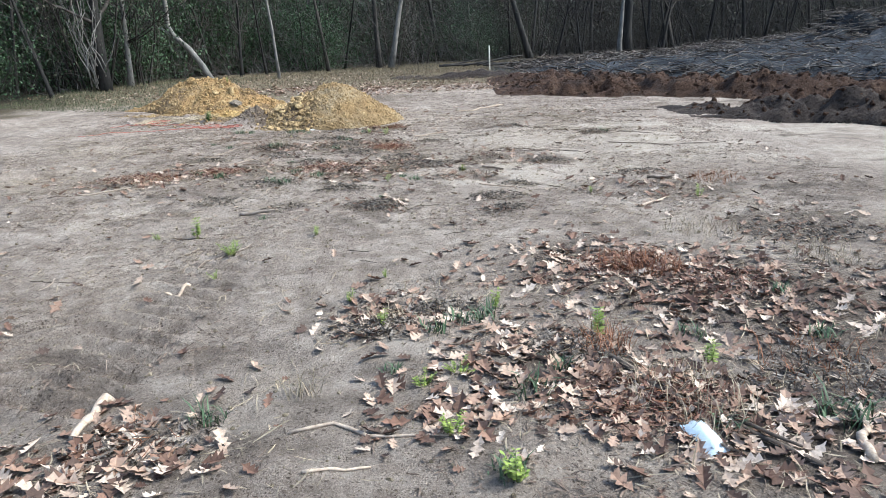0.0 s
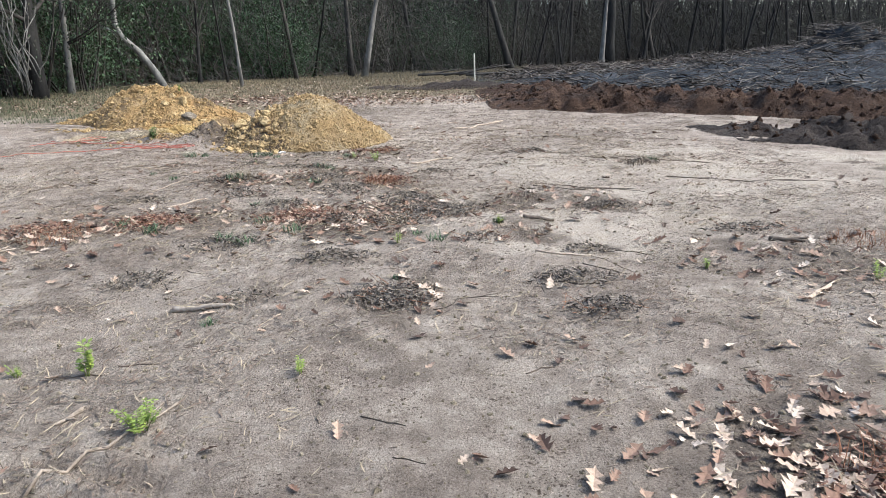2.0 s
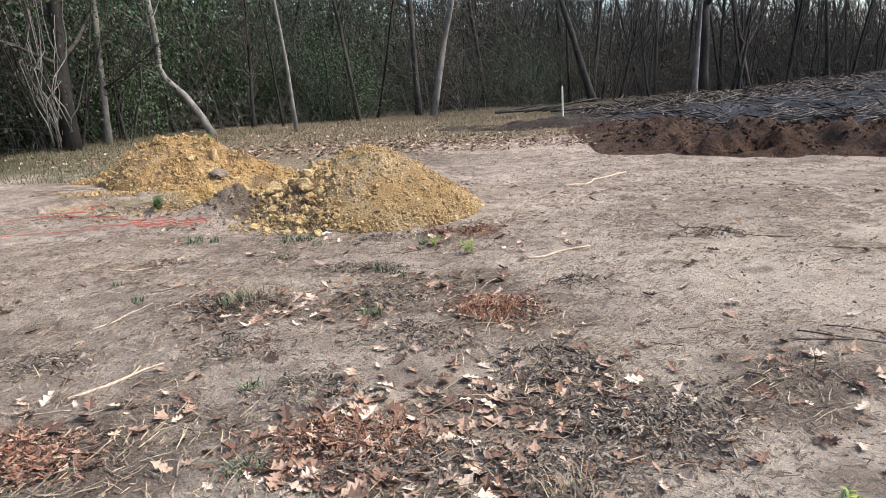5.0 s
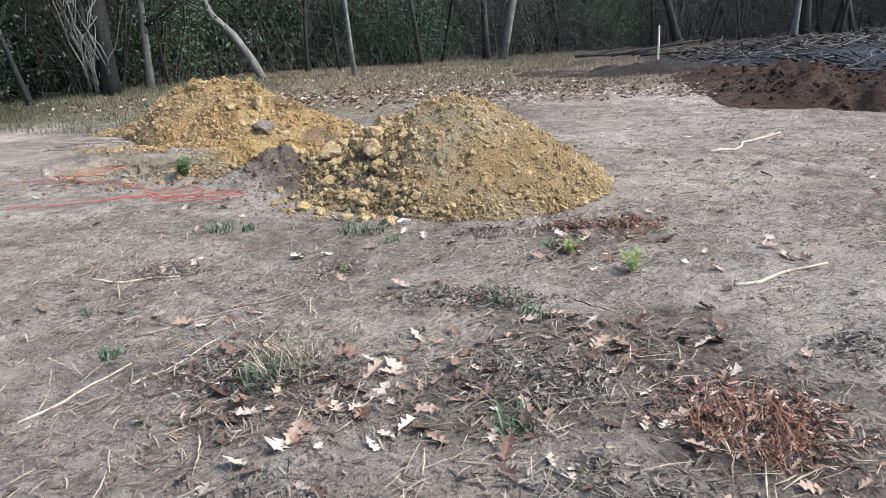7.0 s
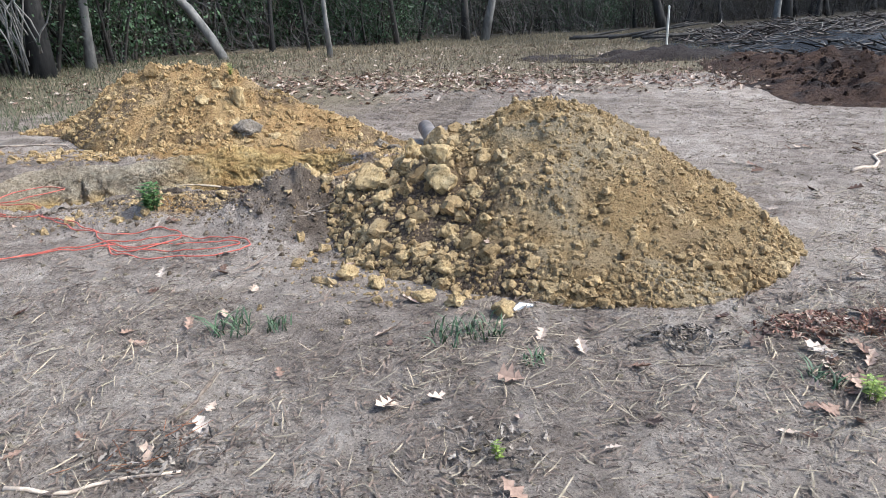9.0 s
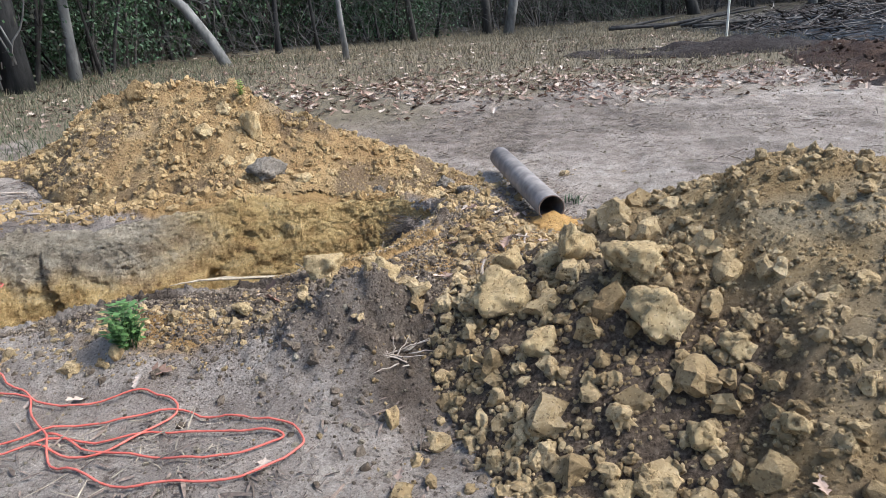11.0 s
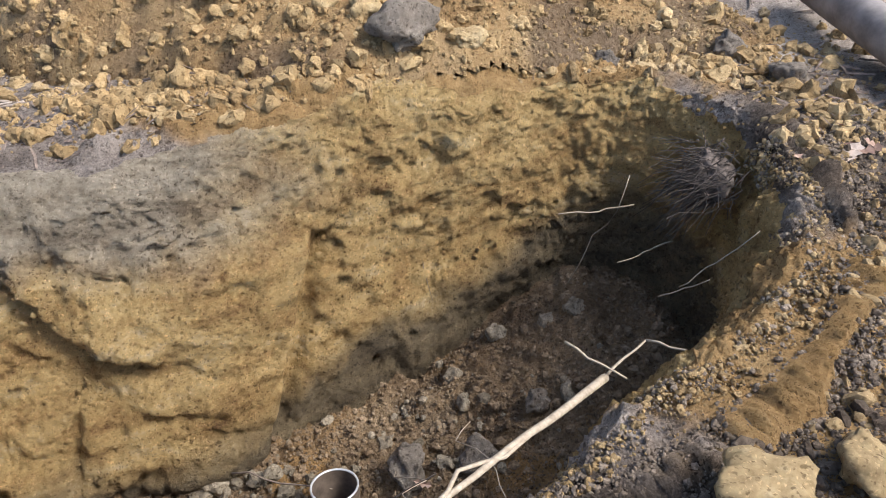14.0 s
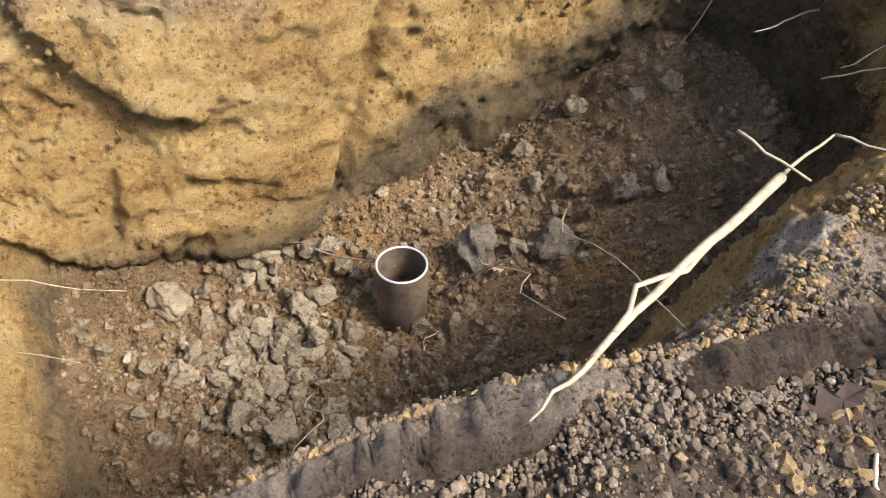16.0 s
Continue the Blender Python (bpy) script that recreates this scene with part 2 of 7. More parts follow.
def ground_mat():
    """Sandy lot: soil kinds come from the sheet's own attributes."""
    m, nd, ln, bs = nodes_of("lot_soil")
    co = nd.new("ShaderNodeTexCoord").outputs["Object"]

    def kind(name):
        a = nd.new("ShaderNodeAttribute")
        a.attribute_name = name
        return a.outputs["Fac"]
    big = noise_node(nd, ln, co, 0.55, 6, 0.62, 0.4)
    midn = noise_node(nd, ln, co, 5.5, 6, 0.7)
    fine = noise_node(nd, ln, co, 110, 6, 0.85)
    f = math_node(nd, ln, "ADD", math_node(nd, ln, "MULTIPLY", big.outputs["Fac"], 0.27), math_node(nd, ln, "ADD", math_node(nd, ln, "MULTIPLY", midn.outputs["Fac"], 0.33), math_node(nd, ln, "MULTIPLY", fine.outputs["Fac"], 0.40)))
    sand = ramp(nd, [(0.38, (0.12, 0.094, 0.076)), (0.46, (0.25, 0.2, 0.162)), (0.53, (0.39, 0.322, 0.265)), (0.62, (0.60, 0.51, 0.425))])
    ln.new(f, sand.inputs["Fac"])
    col = sand.outputs["Color"]
    pale = ramp(nd, [(0.35, (0.36, 0.30, 0.245)), (0.65, (0.60, 0.51, 0.42))])
    ln.new(f, pale.inputs["Fac"])
    col = mix(nd, ln, kind("pale"), col, pale.outputs["Color"])
    litter = ramp(nd, [(0.38, (0.055, 0.042, 0.034)), (0.51, (0.15, 0.117, 0.093)), (0.63, (0.31, 0.255, 0.207))])
    ln.new(f, litter.inputs["Fac"])
    col = mix(nd, ln, kind("litter"), col, litter.outputs["Color"])
    dark = ramp(nd, [(0.38, (0.042, 0.031, 0.023)), (0.5, (0.108, 0.08, 0.059)), (0.64, (0.25, 0.195, 0.148))])
    ln.new(f, dark.inputs["Fac"])
    col = mix(nd, ln, kind("dark"), col, dark.outputs["Color"])
    ochre = ramp(nd, [(0.36, (0.20, 0.11, 0.045)), (0.5, (0.36, 0.22, 0.09)), (0.66, (0.48, 0.33, 0.16))])
    ln.new(f, ochre.inputs["Fac"])
    col = mix(nd, ln, kind("ochre"), col, ochre.outputs["Color"])
    straw = ramp(nd, [(0.36, (0.10, 0.08, 0.052)), (0.52, (0.205, 0.165, 0.11)), (0.68, (0.31, 0.255, 0.175))])
    ln.new(f, straw.inputs["Fac"])
    col = mix(nd, ln, kind("straw"), col, straw.outputs["Color"])
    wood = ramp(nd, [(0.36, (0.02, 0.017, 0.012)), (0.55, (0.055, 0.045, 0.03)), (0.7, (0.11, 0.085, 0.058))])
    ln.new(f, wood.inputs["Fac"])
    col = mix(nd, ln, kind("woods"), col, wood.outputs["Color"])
    col = specks(nd, ln, co, col, ((34, 0.36, 0.62, (0.30, 0.27, 0.25)), (80, 0.42, 0.52, (0.34, 0.31, 0.29)), (150, 0.45, 0.5, (0.42, 0.40, 0.38)), (60, 0.34, 0.80, (1.6, 1.6, 1.6)), (110, 0.40, 0.72, (1.5, 1.5, 1.5))))
    ln.new(col, bs.inputs["Base Color"])
    bs.inputs["Roughness"].default_value = 0.96
    bs.inputs["Specular IOR Level"].default_value = 0.15
    lump = noise_node(nd, ln, co, 30, 8, 0.8)
    bump(nd, ln, bs, lump.outputs["Fac"], 1.0, 0.035)
    return m


def wall_mat():
    """Cut earth: grey topsoil over ochre clay over grey-olive subsoil, with smears."""
    m, nd, ln, bs = nodes_of("cut_earth")
    co = nd.new("ShaderNodeTexCoord").outputs["Object"]
    sep = nd.new("ShaderNodeSeparateXYZ")
    ln.new(co, sep.inputs["Vector"])
    warp = noise_node(nd, ln, co, 1.7, 5, 0.6, 0.5)
    mp = nd.new("ShaderNodeMapping")
    mp.inputs["Scale"].default_value = (1, 1, 3.2)
    ln.new(co, mp.inputs["Vector"])
    band = noise_node(nd, ln, mp.outputs["Vector"], 3.5, 6, 0.68)
    fine = noise_node(nd, ln, co, 55, 5, 0.75)
    f = math_node(nd, ln, "ADD", math_node(nd, ln, "MULTIPLY", band.outputs["Fac"], 0.65), math_node(nd, ln, "MULTIPLY", fine.outputs["Fac"], 0.35))
    grey = ramp(nd, [(0.34, (0.19, 0.145, 0.095)), (0.5, (0.42, 0.34, 0.24)), (0.66, (0.58, 0.485, 0.36))])
    clay = ramp(nd, [(0.34, (0.22, 0.115, 0.045)), (0.43, (0.46, 0.285, 0.108)), (0.54, (0.65, 0.445, 0.185)), (0.66, (0.70, 0.54, 0.31))])
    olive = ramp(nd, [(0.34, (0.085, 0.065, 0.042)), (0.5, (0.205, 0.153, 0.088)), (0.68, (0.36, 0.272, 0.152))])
    for r in (grey, clay, olive):
        ln.new(f, r.inputs["Fac"])
    level = math_node(nd, ln, "ADD", sep.outputs["Z"], math_node(nd, ln, "MULTIPLY", math_node(nd, ln, "SUBTRACT", warp.outputs["Fac"], 0.5), 0.6))
    top = nd.new("ShaderNodeMapRange")
    top.inputs["From Min"].default_value, top.inputs["From Max"].default_value = -0.36, -0.20
    ln.new(level, top.inputs["Value"])
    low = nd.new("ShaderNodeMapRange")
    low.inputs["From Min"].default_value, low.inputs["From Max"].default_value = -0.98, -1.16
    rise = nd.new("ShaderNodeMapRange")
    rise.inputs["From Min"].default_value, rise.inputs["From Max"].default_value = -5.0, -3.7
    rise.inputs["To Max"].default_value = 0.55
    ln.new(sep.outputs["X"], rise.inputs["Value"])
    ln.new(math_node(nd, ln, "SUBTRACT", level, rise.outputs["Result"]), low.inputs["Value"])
    side = nd.new("ShaderNodeMapRange")
    side.inputs["From Min"].default_value, side.inputs["From Max"].default_value = -4.75, -5.3
    ln.new(math_node(nd, ln, "ADD", sep.outputs["X"], math_node(nd, ln, "MULTIPLY", math_node(nd, ln, "SUBTRACT", warp.outputs["Fac"], 0.5), 1.2)), side.inputs["Value"])
    col = mix(nd, ln, math_node(nd, ln, "MULTIPLY", top.outputs["Result"], side.outputs["Result"]), clay.outputs["Color"], grey.outputs["Color"])
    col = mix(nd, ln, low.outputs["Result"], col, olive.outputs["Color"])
    col = specks(nd, ln, co, col, EARTH_SPECKS + ((17, 0.34, 0.72, (0.55, 0.5, 0.45)), (24, 0.36, 0.78, (1.25, 1.22, 1.15))), 0.45)
    ln.new(col, bs.inputs["Base Color"])
    bs.inputs["Roughness"].default_value = 0.9
    bs.inputs["Specular IOR Level"].default_value = 0.25
    lump = noise_node(nd, ln, co, 26, 10, 0.85)
    vor = nd.new("ShaderNodeTexVoronoi")
    vor.inputs["Scale"].default_value = 34
    wv = nd.new("ShaderNodeMixRGB")
    wv.inputs["Fac"].default_value = 0.06
    ln.new(co, wv.inputs["Color1"])
    ln.new(lump.outputs["Color"], wv.inputs["Color2"])
    ln.new(wv.outputs["Color"], vor.inputs["Vector"])
    crumb = math_node(nd, ln, "SUBTRACT", lump.outputs["Fac"], math_node(nd, ln, "MULTIPLY", vor.outputs["Distance"], 0.12))
    grit = noise_node(nd, ln, co, 120, 5, 0.8)
    crumb = math_node(nd, ln, "ADD", crumb, math_node(nd, ln, "MULTIPLY", grit.outputs["Fac"], 0.25))
    bump(nd, ln, bs, crumb, 1.0, 0.07)
    return m


LOT = ground_mat()
CUT = wall_mat()
FLOOR_EARTH = soil_mat("trench_floor_earth", (0.10, 0.063, 0.035), (0.235, 0.157, 0.088), (0.39, 0.28, 0.165), stain=(0.31, 0.185, 0.075), depth=0.02)
OCHRE = soil_mat("ochre_spoil", (0.17, 0.105, 0.048), (0.34, 0.225, 0.105), (0.48, 0.35, 0.185), stain=(0.36, 0.28, 0.175), depth=0.02, dark_tint=True)
ORANGE = soil_mat("orange_spoil", (0.18, 0.10, 0.042), (0.39, 0.245, 0.108), (0.54, 0.385, 0.195), stain=(0.38, 0.27, 0.15), depth=0.02, dark_tint=True)
ORANGE_CLOD = soil_mat("orange_clod", (0.20, 0.12, 0.052), (0.39, 0.265, 0.125), (0.54, 0.405, 0.225), island=True, grain=45, depth=0.008)
OCHRE_CLOD = soil_mat("ochre_clod", (0.22, 0.14, 0.065), (0.39, 0.275, 0.14), (0.53, 0.41, 0.25), island=True, grain=45, depth=0.008)
BROWN_CLOD = soil_mat("brown_clod", (0.062, 0.045, 0.032), (0.15, 0.112, 0.08), (0.30, 0.235, 0.17), island=True, grain=45, depth=0.008)
CRUMB = soil_mat("dry_crumb", (0.115, 0.085, 0.06), (0.24, 0.185, 0.135), (0.42, 0.335, 0.25), island=True, grain=45, depth=0.008)
FLOOR_CLOD = soil_mat("floor_clod", (0.10, 0.066, 0.038), (0.225, 0.157, 0.095), (0.39, 0.295, 0.19), island=True, grain=45, depth=0.008)
GREY_CLOD = soil_mat("grey_clod", (0.11, 0.088, 0.06), (0.26, 0.213, 0.15), (0.44, 0.365, 0.265), island=True, grain=45, depth=0.008)
ROCK = soil_mat("sandstone_block", (0.27, 0.175, 0.083), (0.51, 0.365, 0.185), (0.65, 0.505, 0.30), grain=38, depth=0.012, coarse=5)
DARK_ROCK = soil_mat("grey_lump", (0.10, 0.082, 0.065), (0.23, 0.19, 0.15), (0.38, 0.32, 0.25), grain=38, depth=0.015, coarse=6)
RED_EARTH = soil_mat("red_brown_bank", (0.024, 0.014, 0.010), (0.068, 0.039, 0.026), (0.14, 0.086, 0.056), stain=(0.042, 0.03, 0.025), grain=14, depth=0.05, coarse=0.9)
BLACK_EARTH = soil_mat("dark_topsoil", (0.02, 0.016, 0.014), (0.055, 0.042, 0.036), (0.11, 0.085, 0.07), grain=14, depth=0.05, coarse=0.9)
ASH = soil_mat("charred_ground", (0.010, 0.0105, 0.012), (0.034, 0.037, 0.043), (0.11, 0.117, 0.135), grain=9, depth=0.06, coarse=0.7)
def leaf_mat(name, stops, by_object):
    """Dry leaves: each takes its own shade from dark brown through russet to pale tan."""
    m, nd, ln, bs = nodes_of(name)
    co = nd.new("ShaderNodeTexCoord").outputs["Object"]
    src = nd.new("ShaderNodeObjectInfo").outputs["Random"] if by_object else nd.new("ShaderNodeNewGeometry").outputs["Random Per Island"]
    r = ramp(nd, stops)
    ln.new(src, r.inputs["Fac"])
    spots = noise_node(nd, ln, co, 3.0 if by_object else 70, 4, 0.6)
    sr = ramp(nd, [(0.3, (0.68, 0.66, 0.64)), (0.6, (1.1, 1.1, 1.1))])
    ln.new(spots.outputs["Fac"], sr.inputs["Fac"])
    ln.new(mix(nd, ln, 1.0, r.outputs["Color"], sr.outputs["Color"], "MULTIPLY"), bs.inputs["Base Color"])
    bs.inputs["Roughness"].default_value = 0.7
    bs.inputs["Specular IOR Level"].default_value = 0.3
    return m


LEAF_TONES = [(0.0, (0.07, 0.045, 0.035)), (0.3, (0.17, 0.095, 0.065)), (0.55, (0.33, 0.215, 0.155)), (0.8, (0.50, 0.38, 0.29)), (1.0, (0.66, 0.54, 0.44))]
DEAD_LEAF = leaf_mat("dead_leaf", LEAF_TONES, False)
DEAD_LEAF_ONE = leaf_mat("dead_leaf_single", [(0.0, (0.22, 0.12, 0.08)), (0.5, (0.35, 0.235, 0.17)), (1.0, (0.54, 0.42, 0.335))], True)
CHAFF = plain_mat("chaff", (0.06, 0.045, 0.036), (0.25, 0.19, 0.15), 50, 0.9, 0.0, island=True)
RUSSET = plain_mat("russet_grass", (0.16, 0.065, 0.035), (0.34, 0.16, 0.085), 30, 0.85, 0.0, island=True)
STRAW = plain_mat("dry_grass", (0.20, 0.165, 0.115), (0.46, 0.39, 0.285), 30, 0.85, 0.0, island=True)
MEADOW = plain_mat("meadow_grass", (0.11, 0.092, 0.06), (0.29, 0.245, 0.165), 30, 0.85, 0.0, island=True)
GRASS = plain_mat("green_grass", (0.05, 0.06, 0.032), (0.15, 0.165, 0.09), 20, 0.7, 0.0, island=True)
WEED = plain_mat("weed_leaf", (0.05, 0.085, 0.045), (0.11, 0.165, 0.085), 30, 0.6, 0.001, island=True)
LIME = plain_mat("young_leaf", (0.15, 0.23, 0.045), (0.32, 0.38, 0.095), 30, 0.6, 0.001, island=True)
STICK = plain_mat("weathered_stick", (0.27, 0.21, 0.16), (0.52, 0.44, 0.36), 40, 0.8, 0.002, (1, 1, 1), obj_random=True)
DARK_STICK = plain_mat("dark_stick", (0.07, 0.055, 0.045), (0.18, 0.145, 0.115), 40, 0.85, 0.003, obj_random=True)
ROOT = plain_mat("pale_root", (0.24, 0.185, 0.125), (0.44, 0.36, 0.26), 60, 0.7, 0.001)
BARK = plain_mat("bark", (0.018, 0.017, 0.016), (0.062, 0.057, 0.052), 7, 0.95, 0.02, (1, 1, 0.25), obj_random=True)
DARK_BARK = plain_mat("dark_bark", (0.013, 0.012, 0.011), (0.045, 0.041, 0.038), 7, 0.95, 0.02, (1, 1, 0.25))
PALE_BARK = plain_mat("pale_bark", (0.09, 0.083, 0.075), (0.27, 0.25, 0.225), 6, 0.9, 0.01, (1, 1, 0.4))
TWIG = plain_mat("twig", (0.032, 0.028, 0.026), (0.105, 0.094, 0.085), 5, 0.95, 0.0, obj_random=True)
EVERGREEN = plain_mat("evergreen_leaf", (0.022, 0.046, 0.022), (0.07, 0.12, 0.055), 6, 0.6, 0.0, island=True)
BRUSH_LEAF = plain_mat("brush_leaf", (0.03, 0.031, 0.022), (0.075, 0.076, 0.052), 6, 0.7, 0.0, island=True)


# ---- the lot: ground sheet with the trench opening ----
# rim x, y; foot x, y, z; how early the wall drops
TRENCH = [
    (-5.90, 15.06, -5.52, 15.16, -1.27, 1.0), (-5.35, 15.08, -5.20, 15.12, -1.27, 1.0), (-5.00, 15.20, -4.98, 15.20, -1.27, 1.0),
    (-4.72, 15.34, -4.70, 15.33, -1.27, 1.0), (-4.45, 15.44, -4.45, 15.48, -1.25, 0.9), (-4.18, 15.51, -4.21, 15.74, -1.20, 0.5),
    (-3.92, 15.62, -3.99, 15.97, -1.12, 0.27), (-3.66, 15.80, -3.75, 16.14, -1.02, 0.24), (-3.42, 16.00, -3.55, 16.36, -0.94, 0.24),
    (-3.25, 16.30, -3.44, 16.62, -0.89, 0.27), (-3.19, 16.66, -3.43, 16.80, -0.87, 0.4), (-3.20, 16.96, -3.49, 16.97, -0.87, 0.6), (-3.30, 17.28, -3.58, 17.13, -0.87, 0.7),
    (-3.58, 17.50, -3.74, 17.24, -0.90, 0.7), (-3.95, 17.50, -3.98, 17.16, -0.95, 0.75), (-4.35, 17.34, -4.38, 16.98, -1.10, 0.8),
    (-4.75, 17.16, -4.76, 16.78, -1.22, 0.8), (-5.15, 17.02, -5.20, 16.50, -1.24, 0.7), (-5.60, 16.84, -5.58, 16.31, -1.22, 0.55),
    (-6.05, 16.78, -5.95, 16.14, -1.22, 0.6), (-6.55, 16.60, -6.10, 16.02, -1.22, 0.8), (-6.72, 16.10, -5.98, 15.76, -1.22, 0.85),
    (-6.40, 15.40, -5.74, 15.42, -1.26, 0.9)]


def closed_curve(rows, per):
    """Catmull-Rom round a closed row of points."""
    a = np.array(rows)
    n = len(a)
    out = []
    for i in range(n):
        p0, p1, p2, p3 = a[i - 1], a[i], a[(i + 1) % n], a[(i + 2) % n]
        for k in range(per):
            t = k / per
            out.append(0.5 * (2 * p1 + (p2 - p0) * t + (2 * p0 - 5 * p1 + 4 * p2 - p3) * t * t + (3 * p1 - p0 - 3 * p2 + p3) * t ** 3))
    return np.array(out)


LOOP = closed_curve(TRENCH, 36)
RIM = [(r[0], r[1]) for r in LOOP[::6]]
FOOT = [(r[2], r[3]) for r in LOOP[::6]]
CENTRE = np.array((-4.75, 16.3))

LEAFY = [(1.2, 4.1, 0.55), (1.9, 3.6, 0.6), (2.5, 3.2, 0.6), (1.1, 2.3, 0.4), (1.5, 1.9, 0.5), (0.6, 2.7, 0.35), (0.2, 2.2, 0.25), (-0.1, 3.3, 0.3),
         (-1.2, 1.9, 0.35), (-3.4, 8.3, 0.7), (-2.2, 8.7, 0.6), (-1.05, 8.6, 0.45), (-0.5, 8.9, 0.5), (0.1, 8.9, 0.5), (-0.3, 10.3, 0.5), (-2.3, 10.5, 0.5),
         (-0.3, 6.1, 0.35), (-0.7, 8.0, 0.5), (1.0, 9.0, 0.4), (1.8, 8.7, 0.35), (0.8, 7.6, 0.35), (-2.0, 10.4, 0.3), (-1.2, 10.6, 0.4), (-1.0, 11.0, 0.35),
         (-0.4, 12.7, 0.35), (-0.8, 12.7, 0.25), (-0.5, 10.9, 0.4), (-1.4, 10.4, 0.35), (-0.8, 12.4, 0.3), (2.6, 6.6, 0.6), (3.3, 5.0, 0.7), (-2.6, 3.0, 0.25)]


def lot_height(x, y):
    """The lie of the land, without the trench."""
    h = 0.40 * sstep(18, 28, y) + 0.18 * sstep(28, 50, y) + 0.5 * sstep(12, 40, x) * sstep(14, 40, y)
    near = 1 - sstep(25, 60, np.hypot(x, y - 10))
    h = h + near * (0.035 * fbm(x * 0.45, y * 0.45, 0, 3, 5) + 0.014 * fbm(x * 2.3, y * 2.3, 0, 3, 9) + 0.007 * fbm(x * 9, y * 9, 0, 3, 11))
    # spoil thrown along the near edge of the trench
    bank = (0.10 * gauss(x, y, -2.75, 15.0, 0.65, 0.6) + 0.23 * gauss(x, y, -3.50, 14.75, 0.42, 0.38) + 0.10 * gauss(x, y, -2.85, 15.85, 0.45, 0.6)
            + 0.06 * gauss(x, y, -2.90, 16.9, 0.28, 0.5) + 0.05 * gauss(x, y, -3.55, 15.45, 0.4, 0.35) + 0.10 * gauss(x, y, -4.5, 15.1, 0.6, 0.3) + 0.06 * gauss(x, y, -4.4, 14.75, 0.5, 0.3)
            + 0.12 * gauss(x, y, -5.0, 17.25, 0.95, 0.35))
    h = np.array(h, float)
    on = bank > 0.002
    if on.any():
        bx_, by_, k = np.broadcast_to(x, h.shape)[on], np.broadcast_to(y, h.shape)[on], bank[on]
        h[on] += k * (1 + 0.35 * fbm(bx_ * 5, by_ * 5, 0, 4, 21)) + np.clip(k * 5, 0, 1) * (0.022 * fbm(bx_ * 12, by_ * 12, 0, 3, 23) + 0.022 * np.abs(fbm(bx_ * 30, by_ * 30, 0, 3, 25, 0.6)))
    # wheel marks
    for (ax, ay, bx, by, w, gap, deep) in ((-2.72, 18.5, -2.2, 21.6, 0.32, 0.15, 0.035), (-0.50, 11.2, -0.1, 12.6, 0.13, 0.07, 0.007), (-1.9, 2.2, -1.7, 4.8, 0.6, 0.19, 0.032), (2.9, 7.0, 2.0, 9.2, 0.2, 0.1, 0.01)):
        l = math.hypot(bx - ax, by - ay)
        ux, uy = (bx - ax) / l, (by - ay) / l
        s, d = (x - ax) * ux + (y - ay) * uy, (x - ax) * -uy + (y - ay) * ux
        m = sstep(0, 0.3, s) * (1 - sstep(l - 0.3, l, s)) * (1 - sstep(w * 0.8, w, np.abs(d)))
        h = h + m * deep * (np.sin((s + 0.35 * np.abs(d)) / gap * 2 * math.pi + 0.8 * np.sin(x * 3.1 + y * 1.3)) - 0.6)
    # ruts across the lot
    for k, (ax, ay, bx, by) in enumerate(((0.2, 15.5, 9, 10.8), (0.6, 16.6, 10, 12.5), (-0.5, 13.5, 3.2, 16.8), (-4, 12.2, -1, 20))):
        l = math.hypot(bx - ax, by - ay)
        d = ((x - ax) * -(by - ay) + (y - ay) * (bx - ax)) / l + 0.25 * vnoise(x * 0.5, y * 0.5, 0, 31 + k)
        h = h - 0.022 * np.exp(-(d / 0.13) ** 2) * (1 - sstep(9, 12, np.hypot(x - (ax + bx) / 2, y - (ay + by) / 2)))
    h = h - 0.07 * gauss(x, y, -0.35, 17.75, 0.28, 0.13)
    return h


def axis(lo, hi, step, out_lo, out_hi, grow=1.055):
    mid = np.arange(lo, hi + step / 2, step)
    def tail(end, limit, sign):
        pts, s, p = [], step, end
        while (limit - p) * sign > 0:
            s *= grow
            p += s * sign
            pts.append(p)
        return pts
    return np.array(tail(lo, out_lo, -1)[::-1] + list(mid) + tail(hi, out_hi, 1))


def sheet(xs, ys, zs, keep=None):
    """Vertices and quads of a height grid."""
    X, Y = np.meshgrid(xs, ys, indexing="ij")
    nx, ny = X.shape
    idx = np.arange(nx * ny).reshape(nx, ny)
    q = np.stack([idx[:-1, :-1], idx[1:, :-1], idx[1:, 1:], idx[:-1, 1:]], -1).reshape(-1, 4)
    v = np.stack([X, Y, zs], -1).reshape(-1, 3)
    if keep is not None:
        q = q[keep[q].all(1)]
        used = np.unique(q)
        remap = -np.ones(len(v), int)
        remap[used] = np.arange(len(used))
        v, q = v[used], remap[q]
    return v, q


